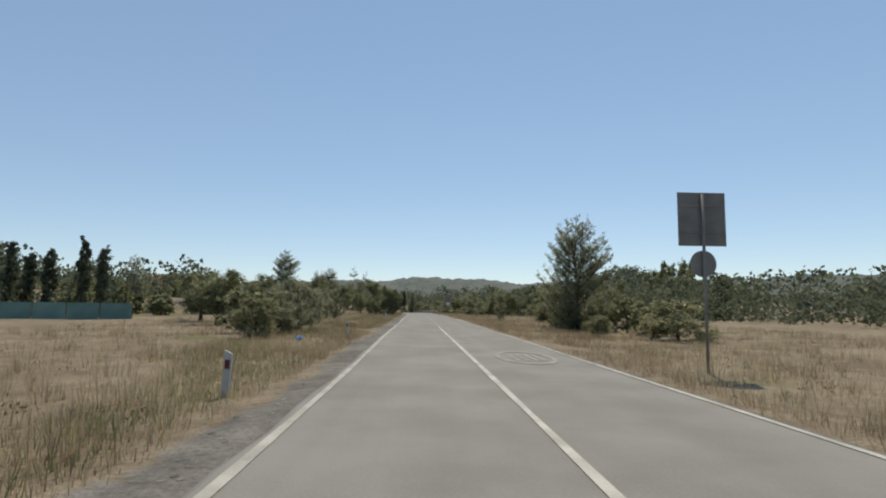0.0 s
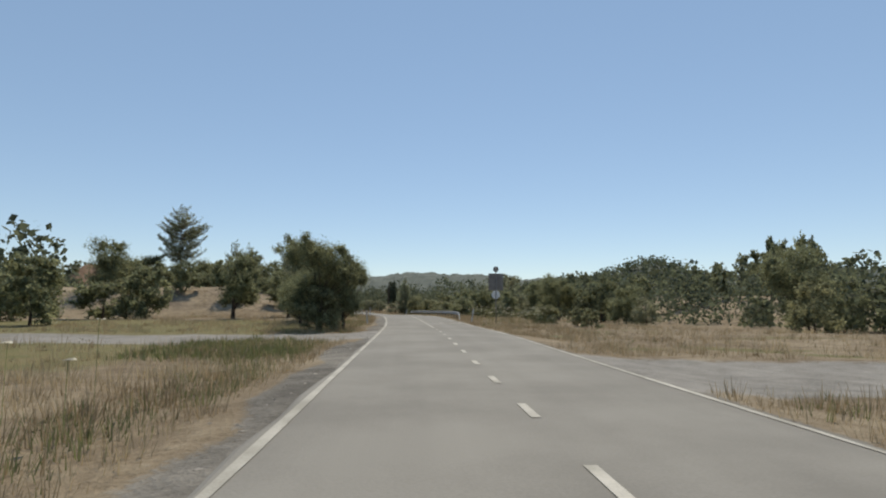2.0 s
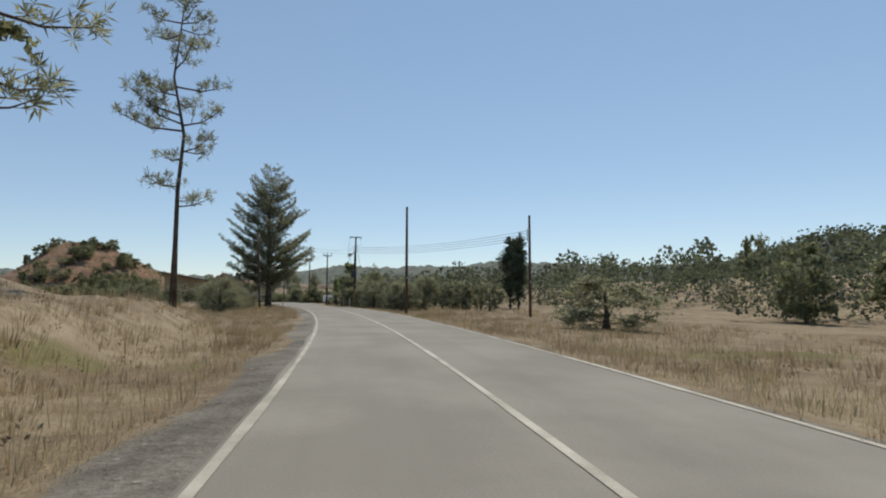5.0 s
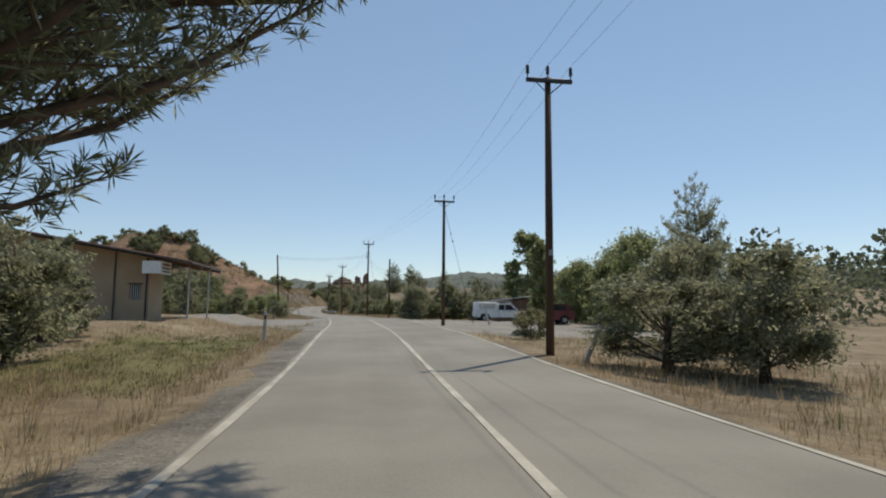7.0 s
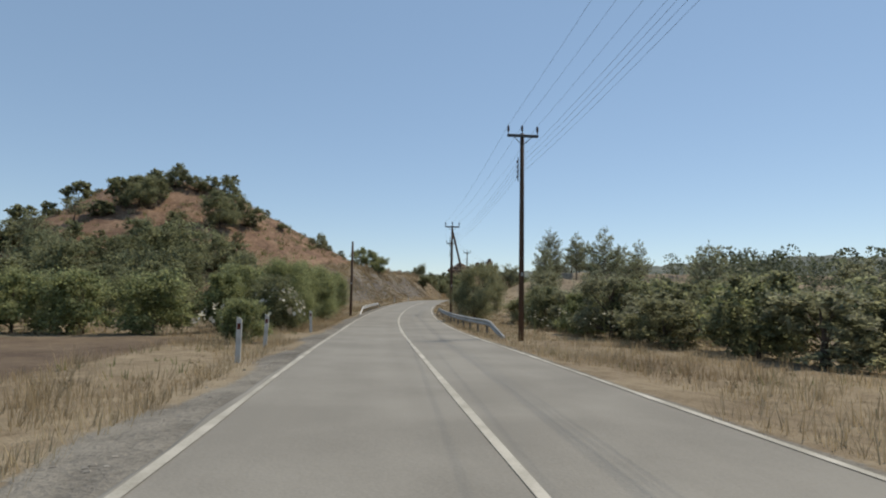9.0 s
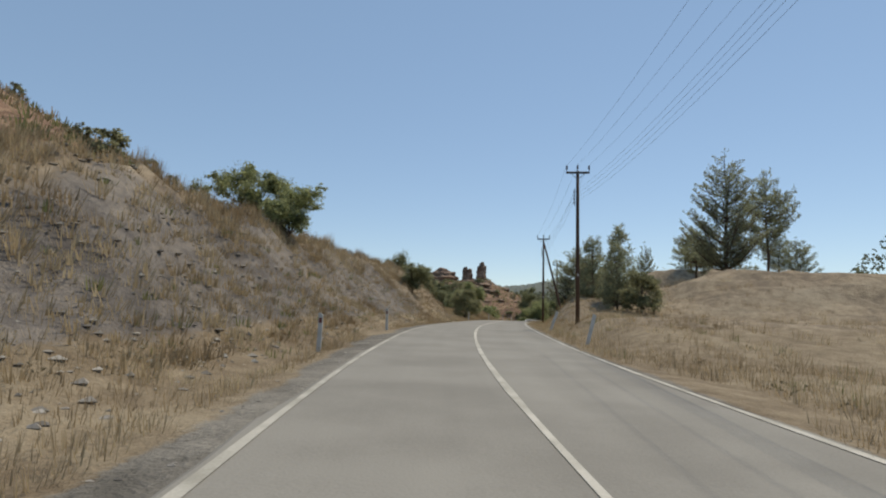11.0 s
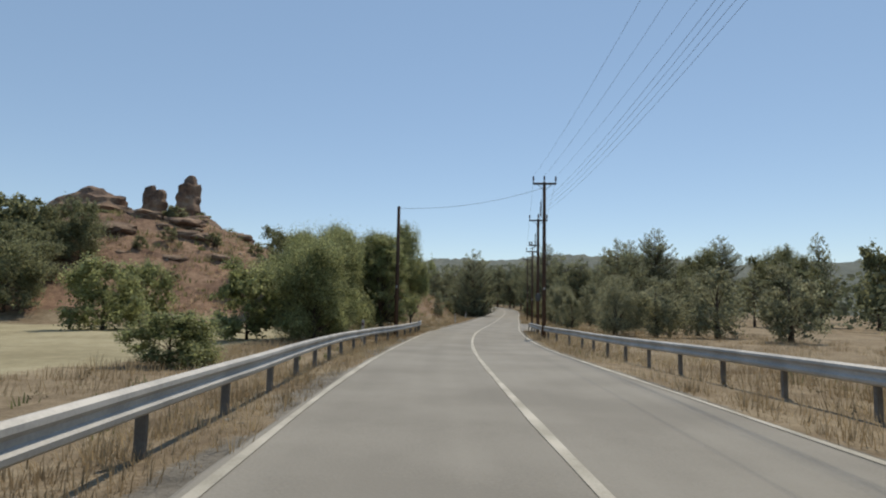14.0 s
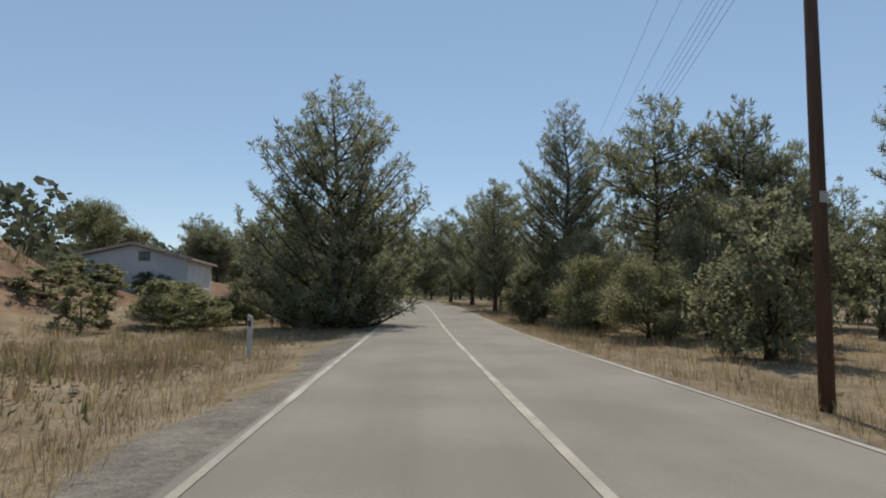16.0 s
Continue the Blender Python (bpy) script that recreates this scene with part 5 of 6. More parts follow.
VERGE_LABEL, FIELD_LABEL = "straw-coloured dry grass on the verge", "tall straw-coloured grass in the field"
grass("dry_grass", STRAW, 30000, -6, 640, -3.7, -9.5, 0.08, 0.28, 10, 51, VERGE_LABEL, 0.05, 1.5, 0.0055, 0.32)
grass("dry_grass", STRAW, 26000, -6, 640, 2.95, 9.0, 0.08, 0.28, 10, 52, VERGE_LABEL, 0.05, 1.5, 0.0055, 0.32)
grass("tall_dry_grass", STRAW, 2600, 396, 470, -8.5, -14, 0.3, 0.65, 14, 53, "tall straw-coloured grass on the bank", 0.2, 0.8, 0.01, 0.25)
grass("tall_dry_grass", STRAW, 3000, 466, 487, -4.8, -11, 0.2, 0.5, 14, 64, "tall straw-coloured grass on the bank", 0.0, 1.0, 0.009, 0.25)
grass("tall_dry_grass", STRAW, 7500, -6, 260, -4.4, -24, 0.16, 0.46, 17, 54, FIELD_LABEL, 0.1, 1.3, 0.0062, 0.42)
grass("tall_dry_grass", STRAW, 6500, -6, 260, 4.2, 24, 0.16, 0.46, 17, 55, FIELD_LABEL, 0.1, 1.3, 0.0062, 0.42)
grass("tall_dry_grass", STRAW, 5500, 300, 640, 4.2, 20, 0.16, 0.46, 17, 56, FIELD_LABEL, 0.1, 1.3, 0.0062, 0.42)
grass("tall_dry_grass", STRAW, 3000, 300, 396, -4.7, -24, 0.16, 0.46, 17, 57, FIELD_LABEL, 0.1, 1.3, 0.0062, 0.42)
grass("tall_dry_grass", STRAW, 3000, 494, 640, -4.7, -24, 0.16, 0.46, 17, 63, FIELD_LABEL, 0.1, 1.3, 0.0062, 0.42)
grass("dry_grass", STRAW, 1500, 500, 546, -2.85, -4.2, 0.06, 0.2, 10, 79, VERGE_LABEL, 0.0, 0.9, 0.006, 0.25)
BANK_LABEL = "dry grass tufts on the stony bank"
grass("bank_grass", STRAW, 2600, 440, 472, -4.6, -13, 0.12, 0.42, 9, 69, BANK_LABEL, 0.0, 1.0, 0.01, 0.35)
grass("bank_grass", STRAW, 2600, 398, 470, -4.8, -13, 0.08, 0.3, 9, 66, BANK_LABEL, 0.1, 1.0, 0.01, 0.3)
grass("bank_grass", STRAW, 2200, 430, 503, 4.4, 13, 0.08, 0.28, 9, 67, BANK_LABEL, 0.1, 1.0, 0.01, 0.3)
grass("bank_grass", STRAW, 2000, 546, 592, -4.8, -15, 0.1, 0.35, 9, 68, BANK_LABEL, 0.0, 1.0, 0.01, 0.35)
SCRUB_LABEL = "low dry scrub dotted over the stony hillside"
grass("hill_scrub", STRAW, 2600, 394, 456, -18, -60, 0.2, 0.6, 9, 71, SCRUB_LABEL, 0.1, 1.0, 0.04, 0.5)
grass("hill_scrub", SPROUT, 700, 394, 456, -18, -60, 0.25, 0.7, 12, 72, SCRUB_LABEL, 0.0, 1.0, 0.05, 0.6)
grass("hill_scrub", STRAW, 3200, 552, 604, -20, -74, 0.2, 0.6, 9, 73, SCRUB_LABEL, 0.1, 1.0, 0.04, 0.5)
grass("hill_scrub", SPROUT, 800, 552, 604, -20, -74, 0.25, 0.7, 12, 74, SCRUB_LABEL, 0.0, 1.0, 0.05, 0.6)
grass("bank_scrub", STRAW, 800, 404, 428, -5.2, -11.5, 0.12, 0.38, 14, 75, "dry brown scrub tufts on the scree bank", 0.0, 1.0, 0.016, 0.3)
grass("bank_scrub", SPROUT, 90, 404, 440, -5.2, -11.5, 0.1, 0.3, 16, 76, "dry brown scrub tufts on the scree bank", 0.0, 1.0, 0.016, 0.3)
grass("bank_scrub", STRAW, 900, 556, 596, -5.5, -14, 0.12, 0.38, 14, 77, "dry brown scrub tufts on the stony bank", 0.0, 1.0, 0.016, 0.3)
grass("bank_scrub", SPROUT, 160, 556, 596, -5.5, -14, 0.12, 0.36, 16, 78, "dry brown scrub tufts on the stony bank", 0.0, 1.0, 0.016, 0.3)
WEED_LABEL = "green weeds among dry grass on the verge"
grass("green_weeds", SPROUT, 5200, -6, 140, -4.1, -8.5, 0.08, 0.3, 11, 58, WEED_LABEL, 0.42, 1.1, 0.006, 0.4)
grass("green_weeds", SPROUT, 3200, -6, 640, 3.3, 9.0, 0.08, 0.3, 10, 59, WEED_LABEL, 0.6, 1.2, 0.007, 0.35)
grass("green_weeds", SPROUT, 1300, 140, 640, -4.1, -8.0, 0.08, 0.25, 9, 60, WEED_LABEL, 0.75, 1.2, 0.012, 0.3)
grass("green_weeds", SPROUT, 420, 85, 93.5, -4.3, -9.0, 0.1, 0.3, 12, 65, "tall green weeds beside the track", 0.0, 1.0, 0.014, 0.4)
grass("green_weeds", SPROUT, 1000, 256, 270, -4.2, -9.0, 0.04, 0.12, 9, 61, "short green weeds beside the lay-by", 0.0, 1.0, 0.012, 0.25)


BANKS = ((398, 466, -14, -4.8), (432, 503, 4.4, 14), (550, 586, -16, -4.8), (140, 212, -18, -6.5), (400, 450, -70, -18), (556, 612, -70, -24), (432, 503, 4.4, 10), (550, 586, -10, -4.8))


def low_scrub(n, seed):
    """Dusty cushions of scrub on the banks and in the fields."""
    r = np.random.default_rng(seed)
    out = []
    for k in range(n):
        s = r.uniform(-5, 640)
        lat = r.choice((-1, 1)) * (4.4 + 16 * r.random() ** 1.3)
        if k % 2:
            s0, s1, l0, l1 = BANKS[k // 2 % len(BANKS)]
            s, lat = r.uniform(s0, s1), r.uniform(l0, l1)
        if bare(s, lat):
            continue
        x, y, z = road(s, lat, ground_z(s, lat))
        a = r.uniform(0.08, 0.3)
        m = 18
        d = r.normal(size=(m, 3))
        d /= np.linalg.norm(d, axis=1)[:, None]
        d[:, 2] = np.abs(d[:, 2])
        p = np.array([x, y, z]) + d * a * r.uniform(0.6, 1.1, m)[:, None]
        u = r.normal(size=(m, 3))
        u /= np.linalg.norm(u, axis=1)[:, None]
        w = np.cross(u, d)
        q = 0.02 + a * 0.07
        out.append(np.stack([p - u * q, p - w * q * 0.5, p + u * q, p + w * q * 0.5], 1))
    SCRUB = material("dusty_scrub", [(0.15, 0.125, 0.07), (0.25, 0.2, 0.12)], 0.2, 0.9, 0, per="island", translucent=0.2)
    tagged(new("low_scrub", quads("low_scrub", np.concatenate(out), SCRUB)), "low dusty scrub cushions on banks and fields", "scrub", kind="stuff")


low_scrub(5500, 71)


def flower_heads(n, s0, s1, l0, l1, seed):
    """Pale umbels on thin stalks above the grass."""
    r = np.random.default_rng(seed)
    out, idx = [], []
    for k in range(n):
        s, lat = r.uniform(s0, s1), r.uniform(l0, l1)
        x, y, z = road(s, lat, ground_z(s, lat))
        h, w = r.uniform(0.6, 1.3), r.uniform(0.025, 0.055)
        out.append([(x - 0.004, y, z), (x + 0.004, y, z), (x + 0.004, y, z + h), (x - 0.004, y, z + h)])
        idx.append(0)
        for q in range(3):
            dx, dy = r.uniform(-w, w, 2)
            out.append([(x + dx - w, y + dy, z + h), (x + dx, y + dy - w, z + h + 0.01), (x + dx + w, y + dy, z + h), (x + dx, y + dy + w, z + h + 0.02)])
            idx.append(1)
    tagged(new("umbel_flowers", quads("umbel_flowers", np.array(out), [SPROUT, BLOSSOM], idx)), "pale flower umbels on thin stalks above the grass", "flowers", kind="stuff")


flower_heads(60, 62, 78, -9, -4.4, 81)
flower_heads(150, 106, 124, 3.9, 9, 82)
flower_heads(50, 50, 60, 6, 11, 83)

flower_heads(60, 344, 358, 5.0, 9.0, 84)


def blossoms(s, lat, height, reach, n, seed):
    """White blossom clusters over a roadside bush."""
    r = np.random.default_rng(seed)
    d = r.normal(size=(n, 3))
    d /= np.linalg.norm(d, axis=1)[:, None]
    d[:, 2] = np.abs(d[:, 2])
    x, y, z = road(s, lat, ground_z(s, lat))
    c = np.array([x, y, z + height * 0.35]) + d * (reach, reach, height * 0.6)
    u = r.normal(size=(n, 3)) * 0.05
    v = np.cross(u, d)
    tagged(new("white_blossoms", quads("white_blossoms", np.stack([c - u, c - v, c + u, c + v], 1), BLOSSOM)), "white blossom clusters on a roadside bush", "flowers", kind="stuff")


blossoms(352.2, -5.8, 2.4, 1.3, 160, 85)
blossoms(348.0, -6.8, 1.4, 1.4, 60, 86)


def litter_bag(s, lat):
    """A crumpled plastic bag caught in the grass."""
    bm = bmesh.new()
    bmesh.ops.create_icosphere(bm, subdivisions=3, radius=0.14)
    for v in bm.verts:
        v.co *= 1 + 0.5 * noise.noise(v.co * 14) + 0.25 * noise.noise(v.co * 35)
        v.co.z *= 0.7
    me = bpy.data.meshes.new("litter_bag")
    bm.to_mesh(me)
    bm.free()
    me.materials.append(material("blue_plastic", [(0.05, 0.25, 0.6), (0.1, 0.36, 0.75)], 5, 0.4, 0.2))
    ob = tagged(new("litter_bag", me), "crumpled bright blue plastic bag in the dry grass", "bag")
    ob.matrix_basis = on_road(s, lat, ground_z(s, lat) + 0.06)


litter_bag(24.4, -6.1)

# ---- overhead line ----
POLES = {}


def pole(key, s, lat, top, arm=0.0, stack=False, strut=False, radius=0.112, lean=0.0, label="tall creosoted wooden pole of the overhead line"):
    """A wooden pole with cross-arm, pin insulators and, lower down, a stack of spools."""
    z = ground_z(s, lat)
    h = top - z
    root = tagged(new("utility_pole"), label, "utility pole", "overhead line poles")
    root.matrix_basis = on_road(s, lat, z) @ pose(0, 0, 0, 0, lean, 0)
    part("shaft", Shape().tube([(0, 0, -0.3), (0, 0, h * 0.5), (0, 0, h)], [radius, radius * 0.88, radius * 0.72], 12), POLEWOOD, root, smooth=True)
    x, y, _ = road(s, lat)
    zt = float(np.interp(s, RS, RZ)) + top
    a = heading(s)
    x, y = x + h * math.sin(radians(lean)) * math.cos(a), y - h * math.sin(radians(lean)) * math.sin(a)
    tips = []
    if arm:
        part("crossarm", Shape().box((0, -0.12, h - 0.12), (arm, 0.09, 0.11), 0.012), STEEL, root, "dark steel cross-arm")
        br = Shape()
        for k in (-1, 1):
            br.tube([(k * arm * 0.3, -0.12, h - 0.16), (0, -0.1, h - 0.5)], 0.015, 4)
        part("arm_brace", br, STEEL, root)
        for k in (-1, 0, 1):
            px, py = k * arm * 0.47, (-0.12 if k else 0)
            hz = h - 0.06 if k else h
            part("insulator", Shape().tube([(px, py, hz), (px, py, hz + 0.1), (px, py, hz + 0.11), (px, py, hz + 0.3), (px, py, hz + 0.34)], [0.018, 0.018, 0.05, 0.045, 0.02], 8), CERAMIC, root, "brown ceramic pin insulator")
            tips.append((x + px * math.cos(a), y - px * math.sin(a), zt + (0.3 if k else 0.34)))
    spools = []
    if stack:
        for k in range(4):
            zz = h - 1.15 - 0.2 * k
            part("spool", Shape().tube([(-0.19, 0, zz - 0.04), (-0.19, 0, zz), (-0.19, 0, zz + 0.04)], [0.045, 0.025, 0.045], 8), CERAMIC, root, "ceramic spool insulator")
            spools.append((x - 0.19 * math.cos(a), y + 0.19 * math.sin(a), zt - 1.15 - 0.2 * k))
        part("bracket", Shape().box((-0.16, 0, h - 1.45), (0.03, 0.05, 0.95)), STEEL, root)
    if strut:
        part("strut", Shape().tube([(0.05, 0.0, h - 0.55), (1.9, -0.2, -0.2 + ground_z(s, lat + 1.9) - z)], [radius * 0.75, radius], 10), POLEWOOD, root, "slanting wooden strut")
    part("number_plate", Shape().box((0, -radius * 0.93, 2.6), (0.09, 0.015, 0.14)), ZINC, root, "small metal tag")
    POLES[key] = (tips, spools, (x, y, zt))
    return root


pole("a", 216.9, 3.9, 7.6, 0)
pole("a2", 216.0, 13.0, 7.2, 0, True)
c = pole("c", 240.8, 3.6, 7.8, 0, True, label="tall wooden pole carrying a transformer and wide cross-arm")
pole("d", 241.9, 3.7, 6.26, 0, radius=0.12, label="shorter wooden pole beside the transformer pole")
pole("b", 240.0, -6.45, 7.9, 0, lean=-2.6, label="bare wooden pole beside the orchard")
pole("b2", 240.7, -6.42, 4.75, 0, radius=0.1, lean=-2.6, label="short bare wooden pole beside the orchard")
pole("e", 261.4, 3.45, 7.2, 1.25)
pole("i", 282, 4.0, 7.54, 1.25)
pole("k", 308.3, 4.5, 6.07, 0, True, label="wooden pole with a small lamp box at the lay-by")
pole("j", 316.6, 3.6, 8.6, 1.25, True)
pole("l", 319.9, -6.3, 7.19, 0, lean=-3.2, label="bare wooden pole in the field")
pole("m", 346.4, 4.5, 8.05, 1.25, True)
pole("n", 374.7, 4.21, 7.7, 1.25, True, True)
pole("o", 370.9, -3.95, 5.8, 0)
pole("g", 400.5, 4.6, 8.2, 1.25, True)
pole("p", 426.8, 5.1, 8.48, 1.25, True)
pole("q", 455.3, 3.9, 8.45, 1.25, True, True)
pole("r", 480.3, 4.32, 8.14, 1.25, True)
pole("s", 508.1, 3.3, 7.64, 1.25, True, True)
pole("t", 534.8, 3.62, 8.2, 1.25, True)
u = pole("u", 544, 3.84, 7.63, 1.25, True, label="wooden pole with cross-arm, switch gear and small transformer")
pole("v", 534.3, -4.1, 6.75, 0, label="bare wooden pole behind the rail")
pole("w", 563.7, 3.92, 7.43, 1.25, True)
pole("x", 581.5, 3.75, 8.0, 1.25, True, radius=0.092)
pole("y", 611.0, 9.6, 8.6, 1.25, True)


def transformer(root, h):
    part("wide_arm", Shape().box((-0.05, -0.1, h - 0.05), (1.35, 0.1, 0.1), 0.01), STEEL, root, "wide steel cross-arm")
    for k in (-0.6, 0.05, 0.55):
        part("hanging_insulator", Shape().tube([(k, -0.1, h - 0.1), (k - 0.03, -0.2, h - 0.16), (k - 0.08, -0.32, h - 0.3)], [0.02, 0.045, 0.02], 8), CERAMIC, root)
    part("fuse_rack", Shape().box((-0.62, -0.1, h - 2.0), (0.55, 0.06, 0.07), 0.01).box((-0.35, -0.1, h - 1.85), (0.5, 0.05, 0.05), 0, ry=-25), STEEL, root)
    for k in (-0.85, -0.72, -0.59):
        part("fuse", Shape().tube([(k, -0.16, h - 2.25), (k + 0.06, -0.16, h - 1.85)], 0.045, 8), CERAMIC, root)
    part("transformer_box", Shape().box((-0.22, -0.05, h - 4.15), (0.5, 0.46, 0.8), 0.05), STEEL, root, "dark grey transformer box")
    for k, (a, b) in enumerate(((-0.68, -0.85), (-0.03, -0.72), (0.47, -0.59))):
        bow = [(a, -0.34, h - 0.32), (a - 0.12 + 0.1 * k, -0.4, h - 0.9), (b - 0.14, -0.34, h - 1.5), (b + 0.06, -0.18, h - 1.86)]
        part("jumper_cable", Shape().tube(bow, 0.011, 4, caps=False), BLACK, root)
        drop = [(b, -0.16, h - 2.24), (b + 0.05, -0.2, h - 2.9), (b + 0.3, -0.14, h - 3.4), (-0.3 + 0.09 * k, -0.05, h - 3.76)]
        part("jumper_cable", Shape().tube(drop, 0.011, 4, caps=False), BLACK, root)


transformer(c, 7.8 - ground_z(240.8, 3.6))
part("switch_box", Shape().box((0, -0.2, 2.35), (0.32, 0.25, 0.5), 0.03), STEEL, u)
part("second_arm", Shape().box((-0.25, -0.12, 5.9), (0.75, 0.07, 0.08)).box((-0.35, -0.12, 5.75), (0.5, 0.04, 0.04), ry=-30), STEEL, u)
for k in (-0.55, -0.4):
    part("fuse", Shape().tube([(k, -0.18, 5.85), (k - 0.05, -0.18, 6.15)], 0.045, 8), CERAMIC, u)


def wire(p, q, sag, radius=0.0042, label="thin overhead line wire"):
    p, q = Vector(p), Vector(q)
    n = 14
    pts = []
    for i in range(n + 1):
        t = i / n
        v = p.lerp(q, t)
        v.z -= sag * 4 * t * (1 - t)
        pts.append(v)
    tagged(new("overhead_wire", Shape().tube(pts, radius, 4).done("overhead_wire", STEEL)), label, "wire", "overhead wires")


LINE_KEYS = "e i j m n g p q r s t u w x y".split()
for a, b in zip(LINE_KEYS, LINE_KEYS[1:]):
    for k in range(3):
        wire(POLES[a][0][k], POLES[b][0][k], 0.35)
tc = POLES["c"][2]
for k in range(3):
    wire((tc[0] - 0.6 + 0.6 * k, tc[1], tc[2] - 0.05), POLES["e"][0][k], 0.3)
LOW = "j m n g p q r s t u w x y".split()
for a, b in list(zip(LOW, LOW[1:])) + [("a2", "c"), ("k", "j")]:
    for k in range(4):
        wire(POLES[a][1][k], POLES[b][1][k], 0.45, 0.012 if a == "a2" else 0.0042)
for a, b, da, db in (("l", "j", 0.2, 1.4), ("l", "j", 0.4, 1.6), ("v", "t", 0.1, 0.3), ("b", "c", 0.6, 1.6), ("b", "c", 0.9, 1.9)):
    p, q = POLES[a][2], POLES[b][2]
    wire((p[0], p[1], p[2] - da), (q[0], q[1], q[2] - db), 0.35, 0.008)


def stay(key, s, lat, drop=0.4):
    p = POLES[key][2]
    g = road(s, lat, ground_z(s, lat))
    root = tagged(new("stay_wire"), "steel stay wire with two egg insulators beside the pole", "stay wire", "stay wires")
    part("cable", Shape().tube([(p[0], p[1], p[2] - drop), g], 0.012, 4), STEEL, root)
    for t in (0.22, 0.28):
        v = Vector((p[0], p[1], p[2] - drop)).lerp(Vector(g), t)
        part("egg_insulator", Shape().tube([v + Vector((0, 0, 0.07)), v, v - Vector((0, 0, 0.07))], [0.015, 0.045, 0.015], 8), CERAMIC, root)


stay("i", 285, 6.6)
stay("j", 319.5, 5.6)
stay("c", 244, 5.6)

# ---- guard rails ----
BEAM = [(0.0, 0.0), (-0.045, 0.03), (-0.05, 0.07), (-0.01, 0.11), (-0.01, 0.15), (-0.05, 0.19), (-0.045, 0.23), (0.0, 0.26)]


def guard_rail(stations, side, label):
    """A W-shaped beam on posts; stations: (s, lat, height of the beam's foot)."""
    ss = [q[0] for q in stations]
    n = int((ss[-1] - ss[0]) / 0.9)
    fine = np.linspace(ss[0], ss[-1], n + 1)
    lats = np.interp(fine, ss, [q[1] for q in stations])
    foot = np.interp(fine, ss, [q[2] for q in stations])
    m = len(BEAM)
    v, f = [], []
    for s, lat, z in zip(fine, lats, foot):
        for off in (0.0, 0.012):
            for d, hh in BEAM:
                v.append(road(s, lat + side * (d + off), z + hh))
    for i in range(n):
        o = i * 2 * m
        for k in range(m - 1):
            f.append((o + k, o + k + 1, o + 2 * m + k + 1, o + 2 * m + k))
            f.append((o + m + k + 1, o + m + k, o + 3 * m + k, o + 3 * m + k + 1))
        f.append((o + m - 1, o + 2 * m - 1, o + 4 * m - 1, o + 3 * m - 1))
        f.append((o + m, o, o + 2 * m, o + 3 * m))
    root = tagged(new("guard_rail"), label, "guard rail", "guard rails")
    part("beam", mesh("beam", v, f, ZINC), ZINC, root)
    first = None
    for s in np.arange(ss[0] + 2.9, ss[-1] - 0.8, 2.05):
        lat, z = float(np.interp(s, fine, lats)), float(np.interp(s, fine, foot))
        if z < 0.2:
            continue
        if first is None:
            first = Shape().box((0, 0, -0.15), (0.09, 0.07, 1.3), 0.008).box((-side * 0.05, 0, 0.37), (0.05, 0.08, 0.15)).done("post", RAILPOST)
        p = part("post", first, RAILPOST, root)
        p.matrix_basis = on_road(s, lat + side * 0.09, 0.04)
    return root


RAIL = 0.31
guard_rail([(118.2, 3.35, -0.32), (120.4, 3.6, RAIL), (126, 3.75, RAIL), (150, 3.75, RAIL), (158.2, 3.65, RAIL)], 1, "galvanised steel guard rail with ends sloping into the ground")
guard_rail([(347.4, 4.1, -0.32), (349.4, 3.8, RAIL), (358, 3.4, RAIL), (374, 3.15, RAIL), (377, 3.1, -0.3)], 1, "galvanised steel guard rail in the bend")
guard_rail([(372.5, -3.4, -0.32), (375.0, -3.4, RAIL), (390, -3.45, RAIL), (392.5, -3.45, -0.3)], -1, "short galvanised steel guard rail in the bend")
guard_rail([(501.7, -3.7, -0.32), (503.6, -3.45, RAIL), (512, -3.5, RAIL), (521, -3.9, RAIL), (526, -3.85, RAIL), (529, -3.6, RAIL), (532, -3.4, RAIL), (538, -3.4, RAIL), (542, -3.8, RAIL), (544.3, -4.25, RAIL), (545.2, -4.5, 0.1)], -1, "galvanised steel guard rail with a long sloping end")
guard_rail([(502.4, 5.1, -0.32), (505.4, 4.9, RAIL), (512, 4.7, RAIL), (520, 4.5, RAIL), (528.6, 4.35, RAIL), (532, 3.85, RAIL), (536, 3.5, RAIL), (543.6, 3.25, RAIL), (544.8, 3.25, -0.2)], 1, "galvanised steel guard rail curving beside the road")

# ---- marker posts and signs ----


def marker_post(s, lat, lean=0.0, turn=0.0, red=True, h=0.95):
    root = tagged(new("marker_post"), "white plastic roadside marker post" + (" with a red reflector" if red else " leaning a little"), "marker post", "marker posts")
    root.matrix_basis = on_road(s, lat, ground_z(s, lat) - 0.02, turn) @ pose(0, 0, 0, 0, lean, 0)
    part("post", Shape().prism([(-0.055, -0.1), (0.055, -0.1), (0.055, h), (0.0, h + 0.035), (-0.055, h + 0.05)], 0.05, "y"), PLASTIC, root)
    if red:
        part("reflector", Shape().box((0, -0.03, h - 0.15), (0.07, 0.012, 0.13), 0.003), RED, root, "dull red reflector plate")


